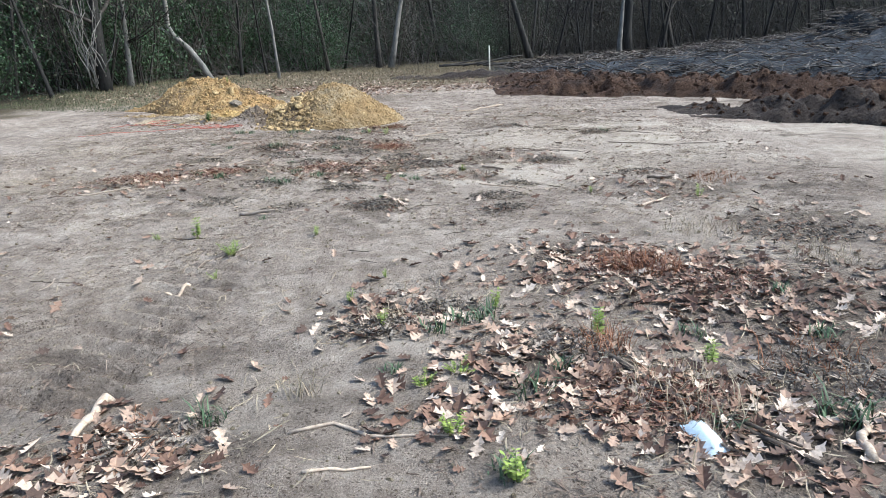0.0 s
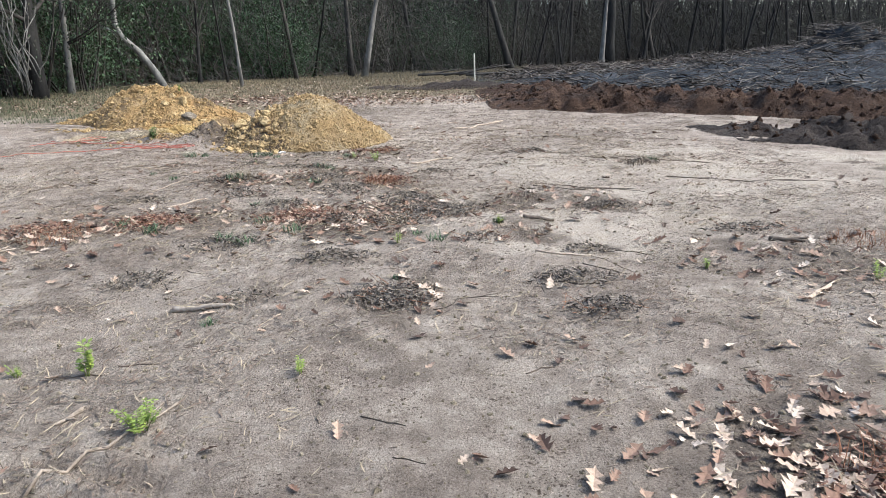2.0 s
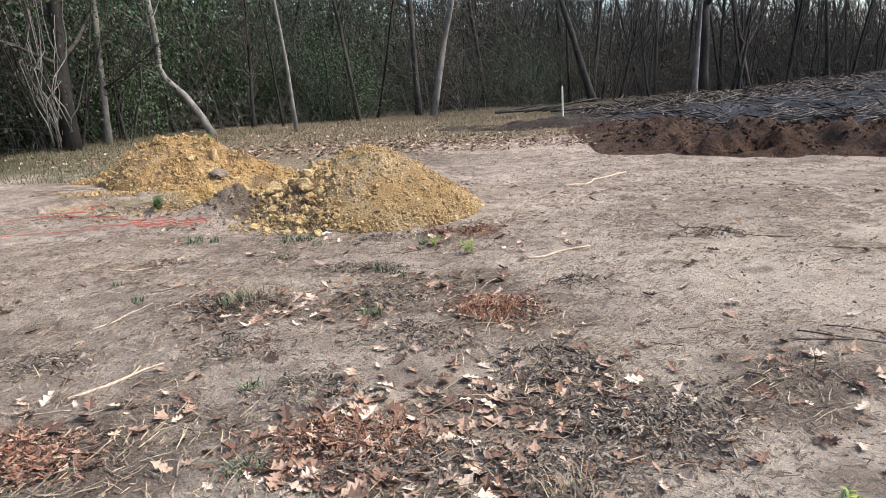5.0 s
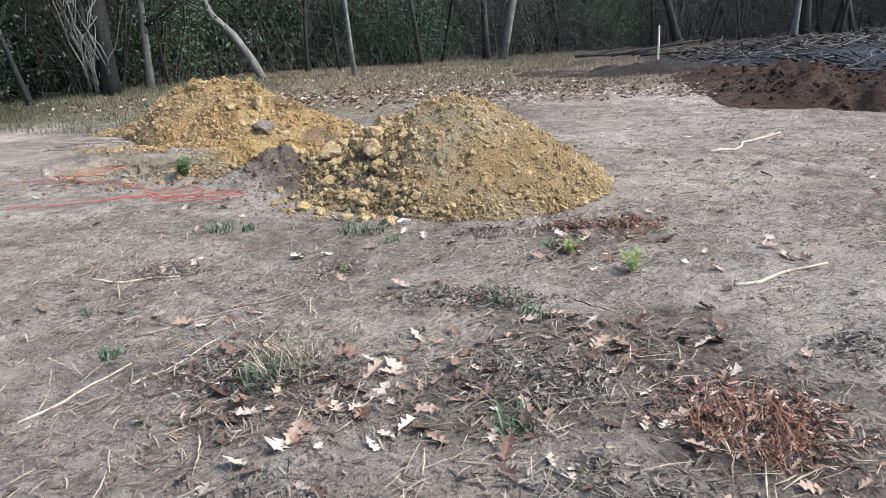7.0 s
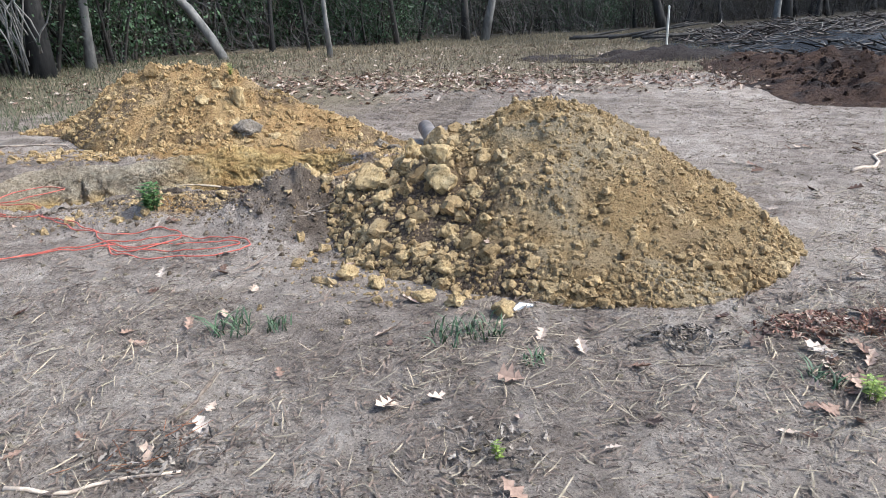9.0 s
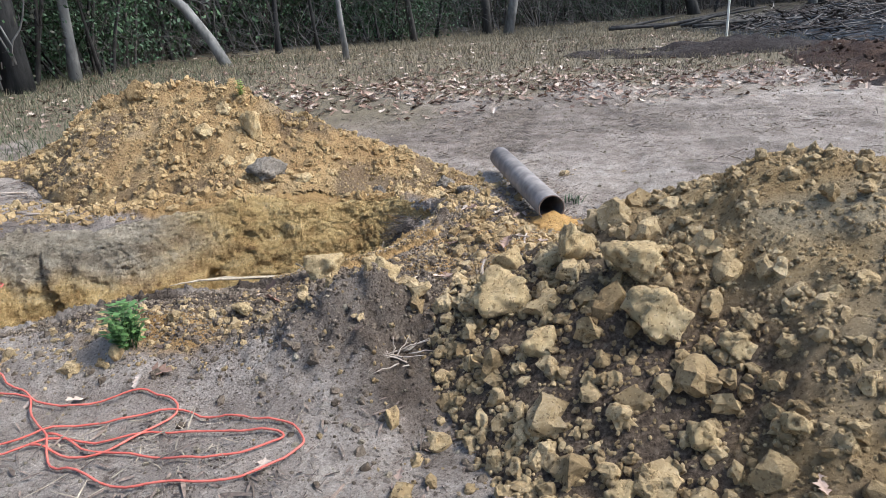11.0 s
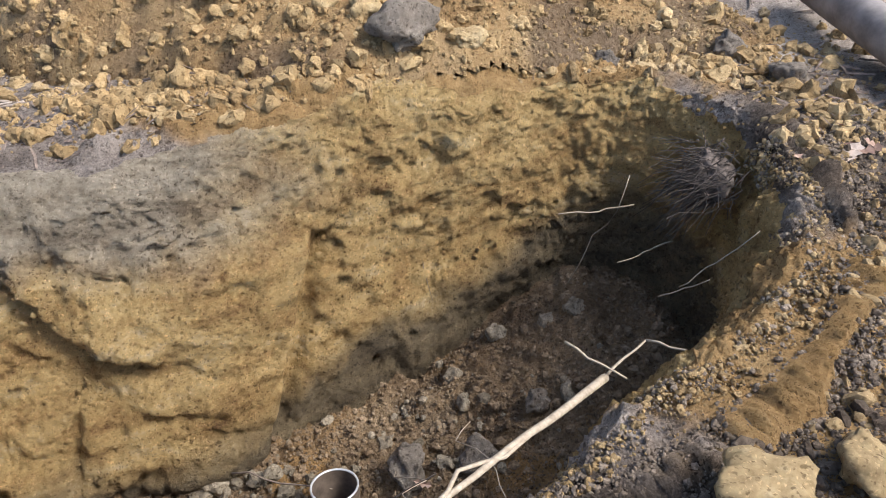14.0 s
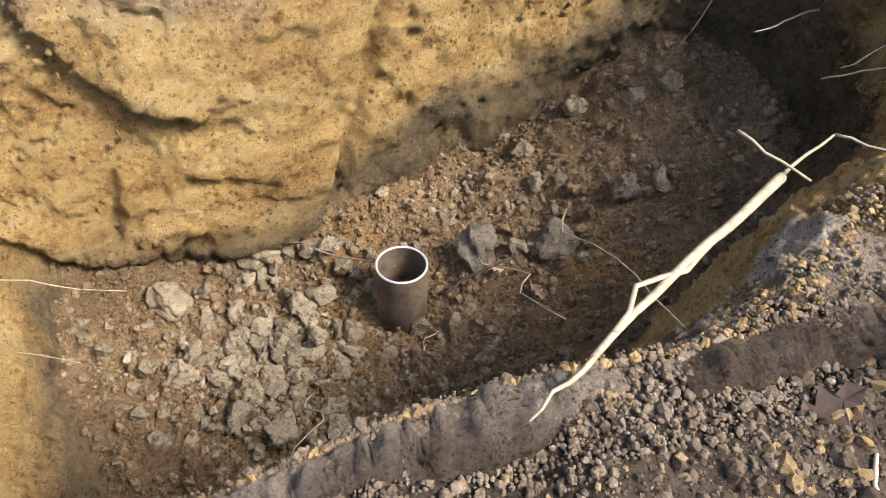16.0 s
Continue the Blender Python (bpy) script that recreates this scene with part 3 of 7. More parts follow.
def soil_kinds(ob, v):
    """Which soil lies where, as attributes of a sheet."""
    x, y = v[:, 0], v[:, 1]
    wob = fbm(x * 0.8, y * 0.8, 0, 4, 41)
    wob2 = fbm(x * 3.1, y * 3.1, 0, 4, 47)
    litter = np.zeros(len(x))
    for cx, cy, r in LEAFY:
        litter = np.maximum(litter, gauss(x, y, cx, cy, r * 1.15))
    litter = sstep(0.25, 0.9, litter + 0.35 * wob2) * 0.75
    litter = np.maximum(litter, 0.55 * sstep(0.35, 0.9, wob2 * 0.8 + 0.5 * wob - 0.1))
    pale = sstep(0.1, 0.9, 0.9 * gauss(x, y, 3.0, 10.2, 4.0, 2.8) + 0.5 * gauss(x, y, 1.0, 7.5, 0.9, 0.9) + 0.35 * wob)
    bank = gauss(x, y, -3.0, 15.2, 1.0, 0.85) + gauss(x, y, -3.0, 16.6, 0.4, 0.8) + 0.8 * gauss(x, y, -4.5, 15.1, 0.7, 0.3)
    dark = sstep(0.3, 0.75, bank + 0.3 * wob2)
    ochre = sstep(0.45, 0.8, 0.9 * gauss(x, y, -4.4, 14.85, 0.5, 0.22) + 0.95 * gauss(x, y, -2.75, 16.0, 0.75, 0.6) + 0.75 * gauss(x, y, -3.1, 16.0, 0.3, 0.4) + 0.9 * gauss(x, y, -2.4, 15.3, 0.3, 0.4) + 0.9 * gauss(x, y, -2.42, 16.45, 0.16, 0.14) + 1.4 * gauss(x, y, -4.0, 17.6, 0.75, 0.4) + 1.3 * gauss(x, y, -5.0, 17.2, 0.7, 0.35) + 1.3 * gauss(x, y, -3.75, 15.98, 0.45, 0.30) + 0.9 * gauss(x, y, -2.9, 15.75, 0.6, 0.45) + 0.3 * wob2)
    edge = 22 + 1.8 * wob + 0.35 * np.clip(x, -8, 8)
    straw = sstep(-0.8, 1.5, y - edge) * (1 - sstep(3, 6, x - 0.1 * y))
    grey = sstep(0.3, 0.9, gauss(x, y, -2.8, 20.2, 3.2, 1.8) + 0.3 * wob)
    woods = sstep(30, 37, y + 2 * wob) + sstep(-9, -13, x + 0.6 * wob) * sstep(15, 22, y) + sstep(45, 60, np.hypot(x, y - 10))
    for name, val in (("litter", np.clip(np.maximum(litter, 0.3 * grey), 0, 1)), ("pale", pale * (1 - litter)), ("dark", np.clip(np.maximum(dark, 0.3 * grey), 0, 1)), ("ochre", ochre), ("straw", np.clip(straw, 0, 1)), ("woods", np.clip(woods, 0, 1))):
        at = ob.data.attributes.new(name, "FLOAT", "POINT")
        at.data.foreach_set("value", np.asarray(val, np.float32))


def lot():
    xs = axis(-7.2, 3.6, 0.035, -420, 420)
    ys = axis(1.2, 20.5, 0.035, -300, 620)
    xs = np.unique(np.concatenate([xs[(xs < -5.3) | (xs > -2.3)], np.arange(-5.3, -2.3, 0.016)]))
    ys = np.unique(np.concatenate([ys[(ys < 14.3) | (ys > 16.6)], np.arange(14.3, 16.6, 0.016)]))
    X, Y = np.meshgrid(xs, ys, indexing="ij")
    Z = lot_height(X, Y)
    keep = ~inside(X.ravel(), Y.ravel(), RIM)
    v, q = sheet(xs, ys, Z, keep)
    ob = mesh_ob("ground", v, q, LOT)
    soil_kinds(ob, v)
    return tagged(ob, "bare pale sandy soil of a cleared lot with scattered litter", "ground", "", "structure")


ground = lot()


def trench():
    n, rows = len(LOOP), 110
    lips = np.array([-1.0, -0.72, -0.45, -0.2])
    rim, foot = LOOP[:, :2], LOOP[:, 2:4]
    out = rim - CENTRE
    tang = np.roll(rim, -1, 0) - np.roll(rim, 1, 0)
    nor = np.stack([tang[:, 1], -tang[:, 0]], 1)
    nor /= np.linalg.norm(nor, axis=1, keepdims=True)
    nor *= np.sign((nor * out).sum(1))[:, None]
    zr = lot_height(rim[:, 0], rim[:, 1])
    V = []
    for l in lips:
        p = rim + nor * (-l * (0.09 + 0.05 * vnoise(rim[:, 0] * 5, rim[:, 1] * 5, 0, 2)))[:, None]
        V.append(np.column_stack([p, lot_height(p[:, 0], p[:, 1]) + (0.004 if l > -0.9 else -0.03) + 0.022 * (0.4 + fbm(p[:, 0] * 9, p[:, 1] * 9, 0, 5, 3, 0.7)) + 0.02 * np.abs(fbm(p[:, 0] * 26, p[:, 1] * 26, 0, 3, 4, 0.7))]))
    far = sstep(0.2, 0.7, -(nor @ np.array((0.4, -0.9))))
    for r in range(rows + 4):
        t = min(1.0, r / rows) ** 1.7
        deeper = max(0, r - rows) * 0.06
        e = (t ** LOOP[:, 5])[:, None]
        p = rim + (foot - rim) * e
        z = zr + (LOOP[:, 4] - zr) * t + 0.004 * (1 - t) - deeper
        x, y = p[:, 0], p[:, 1]
        soft = min(1, 0.45 + t * 7)
        d = 0.03 * fbm(x * 1.7, y * 1.7, z * 1.7, 3, 61) + 0.015 * fbm(x * 6, y * 6, z * 5, 4, 63, 0.6)
        rough = 0.010 * fbm(x * 15, y * 15, z * 15, 4, 67, 0.65) - 0.012 * np.abs(fbm(x * 34, y * 34, z * 34, 3, 69, 0.65)) + 0.014 * sstep(0.3, 0.6, fbm(x * 9, y * 9, z * 9, 3, 70))
        # bucket marks on the far wall: a proud slab that ends at a leaning edge, level gouges, two curved scoops
        s = x * 0.86 + y * 0.51
        s0 = 4.365 + (z + 0.357) * 0.49 + 0.015 * vnoise(z * 9, 0, 0, 75)
        inside_band = sstep(-1.30, -1.18, z) * (1 - sstep(-0.42, -0.30, z + 0.05 * vnoise(s * 4, 0, 0, 76)))
        slab = (1 - sstep(-0.012, 0.012, s - s0)) * sstep(-1.15, -0.1, s - s0)
        d = d + rough * (1 - 0.45 * far * slab * inside_band)
        d = d + far * (-0.09 * slab * inside_band + 0.075 * np.exp(-((s - s0 - 0.05) / 0.055) ** 2) * inside_band)
        d = d + far * slab * inside_band * (0.007 * fbm(s * 1.6, 0, z * 11, 3, 77) + 0.005 * np.sin((z + 0.14 * s) * 60 + 2 * vnoise(s * 3, 0, z * 3, 78)))
        for cs, cz, rr, lo, hi in ((3.76, -0.18, 0.46, -0.16, -0.02), (3.28, -0.74, 0.43, -0.02, 0.40)):
            q = np.hypot(s - cs, z - cz) + 0.02 * vnoise(s * 6, 0, z * 6, 79)
            arc = sstep(0.10, 0.02, z - cz) * (1 - sstep(lo, hi, s - cs))
            d = d + far * arc * (0.065 * np.exp(-(np.clip(q - rr, 0, None) / 0.07) ** 2) * sstep(-0.012, 0.012, q - rr) - 0.03 * np.exp(-((q - rr + 0.07) / 0.06) ** 2))
        ridge = s - 3.24 - 0.35 * (z + 1.0)
        d = d + far * sstep(-1.15, -1.0, z) * (1 - sstep(-0.85, -0.72, z)) * 0.04 * np.exp(-(ridge / 0.03) ** 2)
        p = p + nor * (d * soft)[:, None]
        crumble = (1 - far) * min(1, t * 60) * (0.03 * fbm(x * 6, y * 6, z * 3, 4, 72, 0.65) + 0.022 * np.abs(fbm(x * 24, y * 24, z * 12, 3, 74, 0.7)))
        V.append(np.column_stack([p, z + 0.02 * soft * fbm(x * 7, y * 7, z * 3, 3, 71) + crumble]))
    V = np.array(V)
    m = V.shape[0]
    idx = np.arange(m * n).reshape(m, n)
    nxt = np.roll(idx, -1, 1)
    q = np.stack([idx[:-1], idx[1:], nxt[1:], nxt[:-1]], -1).reshape(-1, 4)
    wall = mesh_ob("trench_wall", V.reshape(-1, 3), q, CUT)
    wall.data.materials.append(LOT)
    flat = V.reshape(-1, 3)
    soil_kinds(wall, flat)
    row = np.repeat(np.arange(m - 1), n)
    c = flat[q[:, 0]]
    reach = 12 + np.tile((1 - far) * 15, m - 1) + 10 * fbm(c[:, 0] * 4, c[:, 1] * 4, c[:, 2] * 4, 3, 73)
    wall.data.polygons.foreach_set("material_index", (row < reach).astype(np.int32))
    tagged(wall, "cut earth sides of the trench, grey topsoil over ochre clay", "trench wall", "", "structure")


def floor_height(x, y):
    return (-1.24 + 0.36 * sstep(-4.75, -3.75, x) + 0.05 * sstep(-5.4, -6.1, x) + 0.045 * fbm(x * 1.8, y * 1.8, 0, 3, 81) + 0.03 * fbm(x * 6, y * 6, 0, 4, 83, 0.6) + 0.028 * np.abs(fbm(x * 17, y * 17, 0, 3, 85, 0.65))
            + 0.03 * gauss(x, y, -5.1, 15.9, 0.3) + 0.06 * gauss(x, y, -4.45, 16.25, 0.15))


def trench_floor():
    xs, ys = np.arange(-6.6, -3.1, 0.016), np.arange(14.9, 17.7, 0.016)
    X, Y = np.meshgrid(xs, ys, indexing="ij")
    grown = [(c[0] + (c[0] - CENTRE[0]) / np.hypot(*(np.array(c) - CENTRE)) * 0.34, c[1] + (c[1] - CENTRE[1]) / np.hypot(*(np.array(c) - CENTRE)) * 0.34) for c in FOOT]
    v, q = sheet(xs, ys, floor_height(X, Y), inside(X.ravel(), Y.ravel(), grown))
    tagged(mesh_ob("trench_floor", v, q, FLOOR_EARTH), "damp brown crumbly earth floor of the trench", "trench floor", "", "structure")


trench()
trench_floor()


# ---- spoil heaps ----
def heap(name, x0, x1, y0, y1, step, height, material, label, category, tint=None):
    """A heap that rests on the ground: a height grid where it stands above it, with its foot let in."""
    xs, ys = np.arange(x0, x1, step), np.arange(y0, y1, step)
    X, Y = np.meshgrid(xs, ys, indexing="ij")
    h = height(X, Y)
    Z = lot_height(X, Y) + np.where(h > 0.004, h, -0.05)
    big = h > 0.004
    keep = big.copy()
    keep[1:, :] |= big[:-1, :]
    keep[:-1, :] |= big[1:, :]
    keep[:, 1:] |= big[:, :-1]
    keep[:, :-1] |= big[:, 1:]
    keep = keep.ravel() & ~inside(X.ravel(), Y.ravel(), RIM)
    v, q = sheet(xs, ys, Z, keep)
    ob = mesh_ob(name, v, q, material)
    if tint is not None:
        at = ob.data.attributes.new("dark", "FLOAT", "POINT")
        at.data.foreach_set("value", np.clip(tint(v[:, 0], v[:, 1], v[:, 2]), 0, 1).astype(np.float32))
    return tagged(ob, label, category)


def near_heap(x, y):
    dx, dy = x + 1.68, y - 14.62
    ang = np.arctan2(dy, dx)
    rx = np.where(dx < 0, 1.42, 1.52)
    ry = np.where(dy < 0, 1.50, 1.25)
    r = np.hypot(dx / rx, dy / ry) * (1 + 0.06 * np.sin(3 * ang + 1) + 0.05 * vnoise(np.cos(ang) * 3, np.sin(ang) * 3, 0, 91))
    h = 0.92 * np.clip(1 - r, 0, 1) ** 0.96
    h = np.where(r < 0.16, 0.92 * (1 - 0.10 - 0.06 * (r / 0.16) ** 2), h)
    h = h * (1 + 0.10 * vnoise(x * 2.6, y * 2.6, 0, 93)) + np.clip(h * 6, 0, 1) * (0.022 * fbm(x * 7, y * 7, 0, 4, 95, 0.6) + 0.014 * np.abs(fbm(x * 22, y * 22, 0, 2, 97)))
    gully = np.exp(-((ang + 2.35 + 0.2 * np.sin(r * 5)) / 0.22) ** 2) * sstep(0.15, 0.4, r) * (1 - sstep(0.6, 1, r))
    return h - 0.09 * gully


def far_heap(x, y):
    ridge = np.clip((x + 7.3) / 4.4, 0, 1)
    crest = 18.95 - 1.05 * ridge + 0.10 * np.sin(x * 3.1)
    top = np.interp(x, [-8.0, -7.5, -6.9, -6.3, -6.0, -5.4, -5.0, -4.6, -4.0, -3.4, -2.9], [0.0, 0.10, 0.36, 0.78, 0.86, 0.90, 0.80, 0.62, 0.40, 0.18, 0.0])
    wide = np.where(y < crest, 0.25 + 1.12 * top, 0.3 + 1.35 * top)
    h = top * np.clip(1 - np.abs(y - crest) / wide, 0, 1) ** np.where(y < crest, 0.78, 0.9)
    h = h * (1 + 0.13 * vnoise(x * 2.4, y * 2.4, 0, 101)) + np.clip(h * 6, 0, 1) * (0.03 * fbm(x * 6, y * 6, 0, 4, 103, 0.6) + 0.016 * np.abs(fbm(x * 20, y * 20, 0, 2, 105)))
    return h


# the west flank's tint joins brown topsoil with painted shade, away from the sun
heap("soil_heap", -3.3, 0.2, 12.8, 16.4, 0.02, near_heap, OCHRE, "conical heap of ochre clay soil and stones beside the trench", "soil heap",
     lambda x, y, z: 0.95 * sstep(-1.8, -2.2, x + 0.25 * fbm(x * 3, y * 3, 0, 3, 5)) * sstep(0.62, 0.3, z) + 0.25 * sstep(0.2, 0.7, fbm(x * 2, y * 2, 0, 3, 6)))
heap("soil_heap", -8.2, -2.7, 17.0, 20.6, 0.024, far_heap, ORANGE, "long heap of orange-ochre clay soil behind the trench", "soil heap",
     lambda x, y, z: 0.7 * sstep(0.35, 0.9, fbm(x * 1.6, y * 1.6, 0, 4, 8) + 0.6 * sstep(0.3, 0.1, z)))


def bank_height(x, y):
    line = 19.4 - 0.62 * np.clip(x - 3.3, 0, 3) - 0.95 * np.clip(x - 6.3, 0, 99) + 0.5 * fbm(x * 0.8, y * 0.8, 0, 4, 111, 0.6)
    d = y - line
    h = 0.34 * sstep(0, 1.0, d) * (1 - 0.35 * sstep(1.4, 3.6, d)) * (1 - sstep(4.4, 6.4, d)) * sstep(2.2, 4.6, x)
    return h * (1 + 0.5 * fbm(x * 1.3, y * 1.3, 0, 4, 113)) + np.clip(h * 5, 0, 1) * 0.11 * fbm(x * 2.6, y * 2.6, 0, 4, 115, 0.65)


def dark_heap_height(x, y):
    d = (y - (13.9 - 0.85 * (x - 5.6)) + 0.5 * fbm(x * 0.9, y * 0.9, 0, 3, 118)) / 1.2
    h = 0.30 * np.clip(1 - d * d, 0, 1) * sstep(5.3, 7.2, x)
    return h * (1 + 0.5 * fbm(x * 1.5, y * 1.5, 0, 4, 117)) + np.clip(h * 5, 0, 1) * 0.11 * fbm(x * 2.6, y * 2.6, 0, 4, 119, 0.65)


def ash_height(x, y):
    front = 23.2 - 0.25 * np.clip(x - 3, 0, 6) - 0.6 * np.clip(x - 9, 0, 99)
    d = y - front - 0.6 * vnoise(x * 0.5, y * 0.5, 0, 121)
    back = y - (30 + 0.75 * (x - 3))
    h = (0.14 + 0.012 * np.clip(x - 3, 0, 20)) * sstep(0, 2.5, d) * (1 - sstep(0, 3, back)) * sstep(3.0, 6.5, x + 0.05 * y - 1)
    h = h + 1.05 * gauss(x, y, 24.0, 38.0, 2.6, 2.0) * sstep(0, 0.1, h)
    return h * (1 + 0.35 * fbm(x * 0.9, y * 0.9, 0, 4, 123)) + np.clip(h * 5, 0, 1) * 0.09 * fbm(x * 1.4, y * 1.4, 0, 3, 125, 0.6)


heap("earth_bank", 1.5, 26, 3, 26, 0.09, bank_height, RED_EARTH, "low bank of turned reddish-brown earth across the lot", "earth bank")
def hump_height(x, y):
    d = np.hypot((x - 1.6) / 2.6, (y - 25.6 + 0.12 * x) / 0.9)
    h = 0.20 * np.clip(1 - d * d, 0, 1)
    return h * (1 + 0.9 * fbm(x * 1.3, y * 1.3, 0, 4, 127)) + np.clip(h * 5, 0, 1) * 0.04 * fbm(x * 4, y * 4, 0, 3, 129)


heap("soil_heap", -1.5, 5, 24, 27.5, 0.07, hump_height, BLACK_EARTH, "low ragged hump of dark soil near the survey stake", "soil heap")
heap("soil_heap", 5, 14, 5, 16, 0.08, dark_heap_height, BLACK_EARTH, "low heap of dark topsoil on the pale lot", "soil heap")
heap("charred_bed", 1.5, 40, 8, 58, 0.2, ash_height, ASH, "bed of charred black ash and debris at the wood's edge", "ash bed")


# ---- stones and clods ----
def rock_shape(seed, subdiv, cuts=9, rough=0.10):
    """A broken block: a ball cut by random planes and roughened."""
    bm = bmesh.new()
    bmesh.ops.create_icosphere(bm, subdivisions=subdiv, radius=1)
    v = np.array([p.co[:] for p in bm.verts])
    f = np.array([[q.index for q in p.verts] for p in bm.faces])
    bm.free()
    r = np.random.RandomState(seed)
    for _ in range(cuts):
        n = r.normal(size=3)
        n /= np.linalg.norm(n)
        lim = r.uniform(0.5, 0.85)
        d = v @ n
        v = v - np.outer(np.clip(d - lim, 0, None), n) * 0.93
    k = 1 + rough * fbm(v[:, 0] * 1.6 + seed, v[:, 1] * 1.6, v[:, 2] * 1.6, 5 if subdiv > 3 else 4, seed, 0.64)
    return v * k[:, None], f


PEBBLES = [rock_shape(200 + i, 1, 5, 0.25) for i in range(10)]
CLODS = [rock_shape(300 + i, 2, 5, 0.34) for i in range(14)]
BLOCKS = [rock_shape(400 + i, 4, 11, 0.24) for i in range(12)]


def turn_matrices(n, r):
    q = r.normal(size=(n, 4))
    q /= np.linalg.norm(q, axis=1, keepdims=True)
    w, x, y, z = q.T
    return np.stack([np.stack([1 - 2 * (y * y + z * z), 2 * (x * y - z * w), 2 * (x * z + y * w)], -1),
                     np.stack([2 * (x * y + z * w), 1 - 2 * (x * x + z * z), 2 * (y * z - x * w)], -1),
                     np.stack([2 * (x * z - y * w), 2 * (y * z + x * w), 1 - 2 * (x * x + y * y)], -1)], 1)


def strew(name, places, sizes, material, label, category, seed):
    """Many loose bits in one mesh: no one could count them."""
    r = np.random.RandomState(seed)
    places, sizes = np.asarray(places), np.asarray(sizes)
    V, F, at = [], [], 0
    pick = r.randint(0, 10, len(places))
    for kind in range(10):
        for big in (False, True):
            sel = (pick == kind) & ((sizes > 0.024) == big)
            n = int(sel.sum())
            if not n:
                continue
            pv, pf = (CLODS if big else PEBBLES)[kind]
            m = turn_matrices(n, r)
            sc = sizes[sel][:, None, None] * r.uniform(0.7, 1.2, (n, 1, 3))
            v = np.einsum("nij,kj->nki", m, pv) * sc + places[sel][:, None, :]
            V.append(v.reshape(-1, 3))
            F.append((pf[None] + (np.arange(n) * len(pv))[:, None, None]).reshape(-1, 3) + at)
            at += n * len(pv)
    return tagged(mesh_ob(name, np.concatenate(V), np.concatenate(F), material, smooth=False), label, category, "", "stuff")


def sizes_of(n, r, lo, hi, power):
    return np.clip(lo * (1 - r.rand(n)) ** (-1 / power), lo, hi)


def on_heap(n, box, height, r, least=0.03, most=9.0):
    out = []
    while len(out) < n:
        x, y = r.uniform(box[0], box[1], n), r.uniform(box[2], box[3], n)
        h = height(x, y)
        ok = (h > least) & (h < most) & ~inside(x, y, RIM)
        z = lot_height(x, y) + h
        out.extend(zip(x[ok], y[ok], z[ok]))
    return np.array(out[:n])


rs = np.random.RandomState(7)
p = on_heap(11000, (-3.3, 0.2, 12.8, 16.2), near_heap, rs, 0.005)
strew("clods", p, sizes_of(len(p), rs, 0.006, 0.033, 2.2), OCHRE_CLOD, "ochre clods and small stones covering the conical heap", "clods", 1)
p = on_heap(1000, (-3.3, 0.2, 12.8, 15.0), near_heap, rs, 0.002, 0.14)
strew("clods", p, sizes_of(len(p), rs, 0.011, 0.045, 2.2), OCHRE_CLOD, "larger ochre clods rolled to the foot of the heap", "clods", 2)
p = on_heap(9000, (-8.2, -2.7, 17.2, 20.4), far_heap, rs, 0.005)
strew("clods", p, sizes_of(len(p), rs, 0.007, 0.045, 1.9), ORANGE_CLOD, "ochre clods and small stones covering the long heap", "clods", 3)


p = on_heap(120, (-3.0, -1.9, 12.95, 14.9), near_heap, rs, 0.004, 0.6)
strew("clods", p, sizes_of(len(p), rs, 0.024, 0.07, 2.0), OCHRE_CLOD, "yellow stones tumbled down the brown flank of the heap", "clods", 17)


def on_lot(n, cx, cy, sx, sy, r):
    x, y = r.normal(cx, sx, n), r.normal(cy, sy, n)
    ok = ~inside(x, y, RIM) & (near_heap(x, y) < 0.02)
    x, y = x[ok], y[ok]
    return np.column_stack([x, y, lot_height(x, y)])


p = np.concatenate([on_lot(5500, -3.0, 14.95, 0.55, 0.5, rs), on_lot(2600, -3.0, 16.6, 0.25, 0.5, rs), on_lot(4500, -4.0, 15.0, 0.7, 0.25, rs), on_lot(4000, -3.55, 15.6, 0.4, 0.3, rs)])
strew("clods", p, sizes_of(len(p), rs, 0.003, 0.024, 1.9), BROWN_CLOD, "brown crumbs and clods of turned topsoil beside the trench", "clods", 4)
p = np.concatenate([on_lot(900, -2.6, 14.9, 0.5, 0.6, rs), on_lot(1100, -2.85, 15.75, 0.45, 0.35, rs), on_lot(600, -2.7, 16.2, 0.4, 0.35, rs), on_lot(400, -4.4, 14.85, 0.5, 0.18, rs), on_lot(350, -2.7, 13.7, 0.3, 0.25, rs), on_lot(500, -6.6, 17.5, 0.6, 0.15, rs), on_lot(1800, -4.0, 17.75, 0.6, 0.18, rs), on_lot(500, -3.2, 17.7, 0.25, 0.2, rs)])
strew("clods", p, sizes_of(len(p), rs, 0.006, 0.045, 1.8), OCHRE_CLOD, "ochre stones strewn over the spoil beside the trench", "clods", 5)


p = np.concatenate([on_lot(2600, -5.2, 17.2, 0.6, 0.16, rs), on_lot(900, -3.5, 17.7, 0.3, 0.15, rs), on_lot(900, -3.0, 16.9, 0.15, 0.4, rs)])
strew("clods", p, sizes_of(len(p), rs, 0.007, 0.05, 1.8), ORANGE_CLOD, "ochre stones and clods along the far edge of the trench", "clods", 18)
k = rs.randint(0, int(len(LOOP) * 0.48), 9000)
out = LOOP[k, :2] - CENTRE
out /= np.linalg.norm(out, axis=1, keepdims=True)
p = LOOP[k, :2] + out * rs.uniform(-0.02, 0.16, (len(k), 1))
p = np.column_stack([p, lot_height(p[:, 0], p[:, 1]) + 0.008])
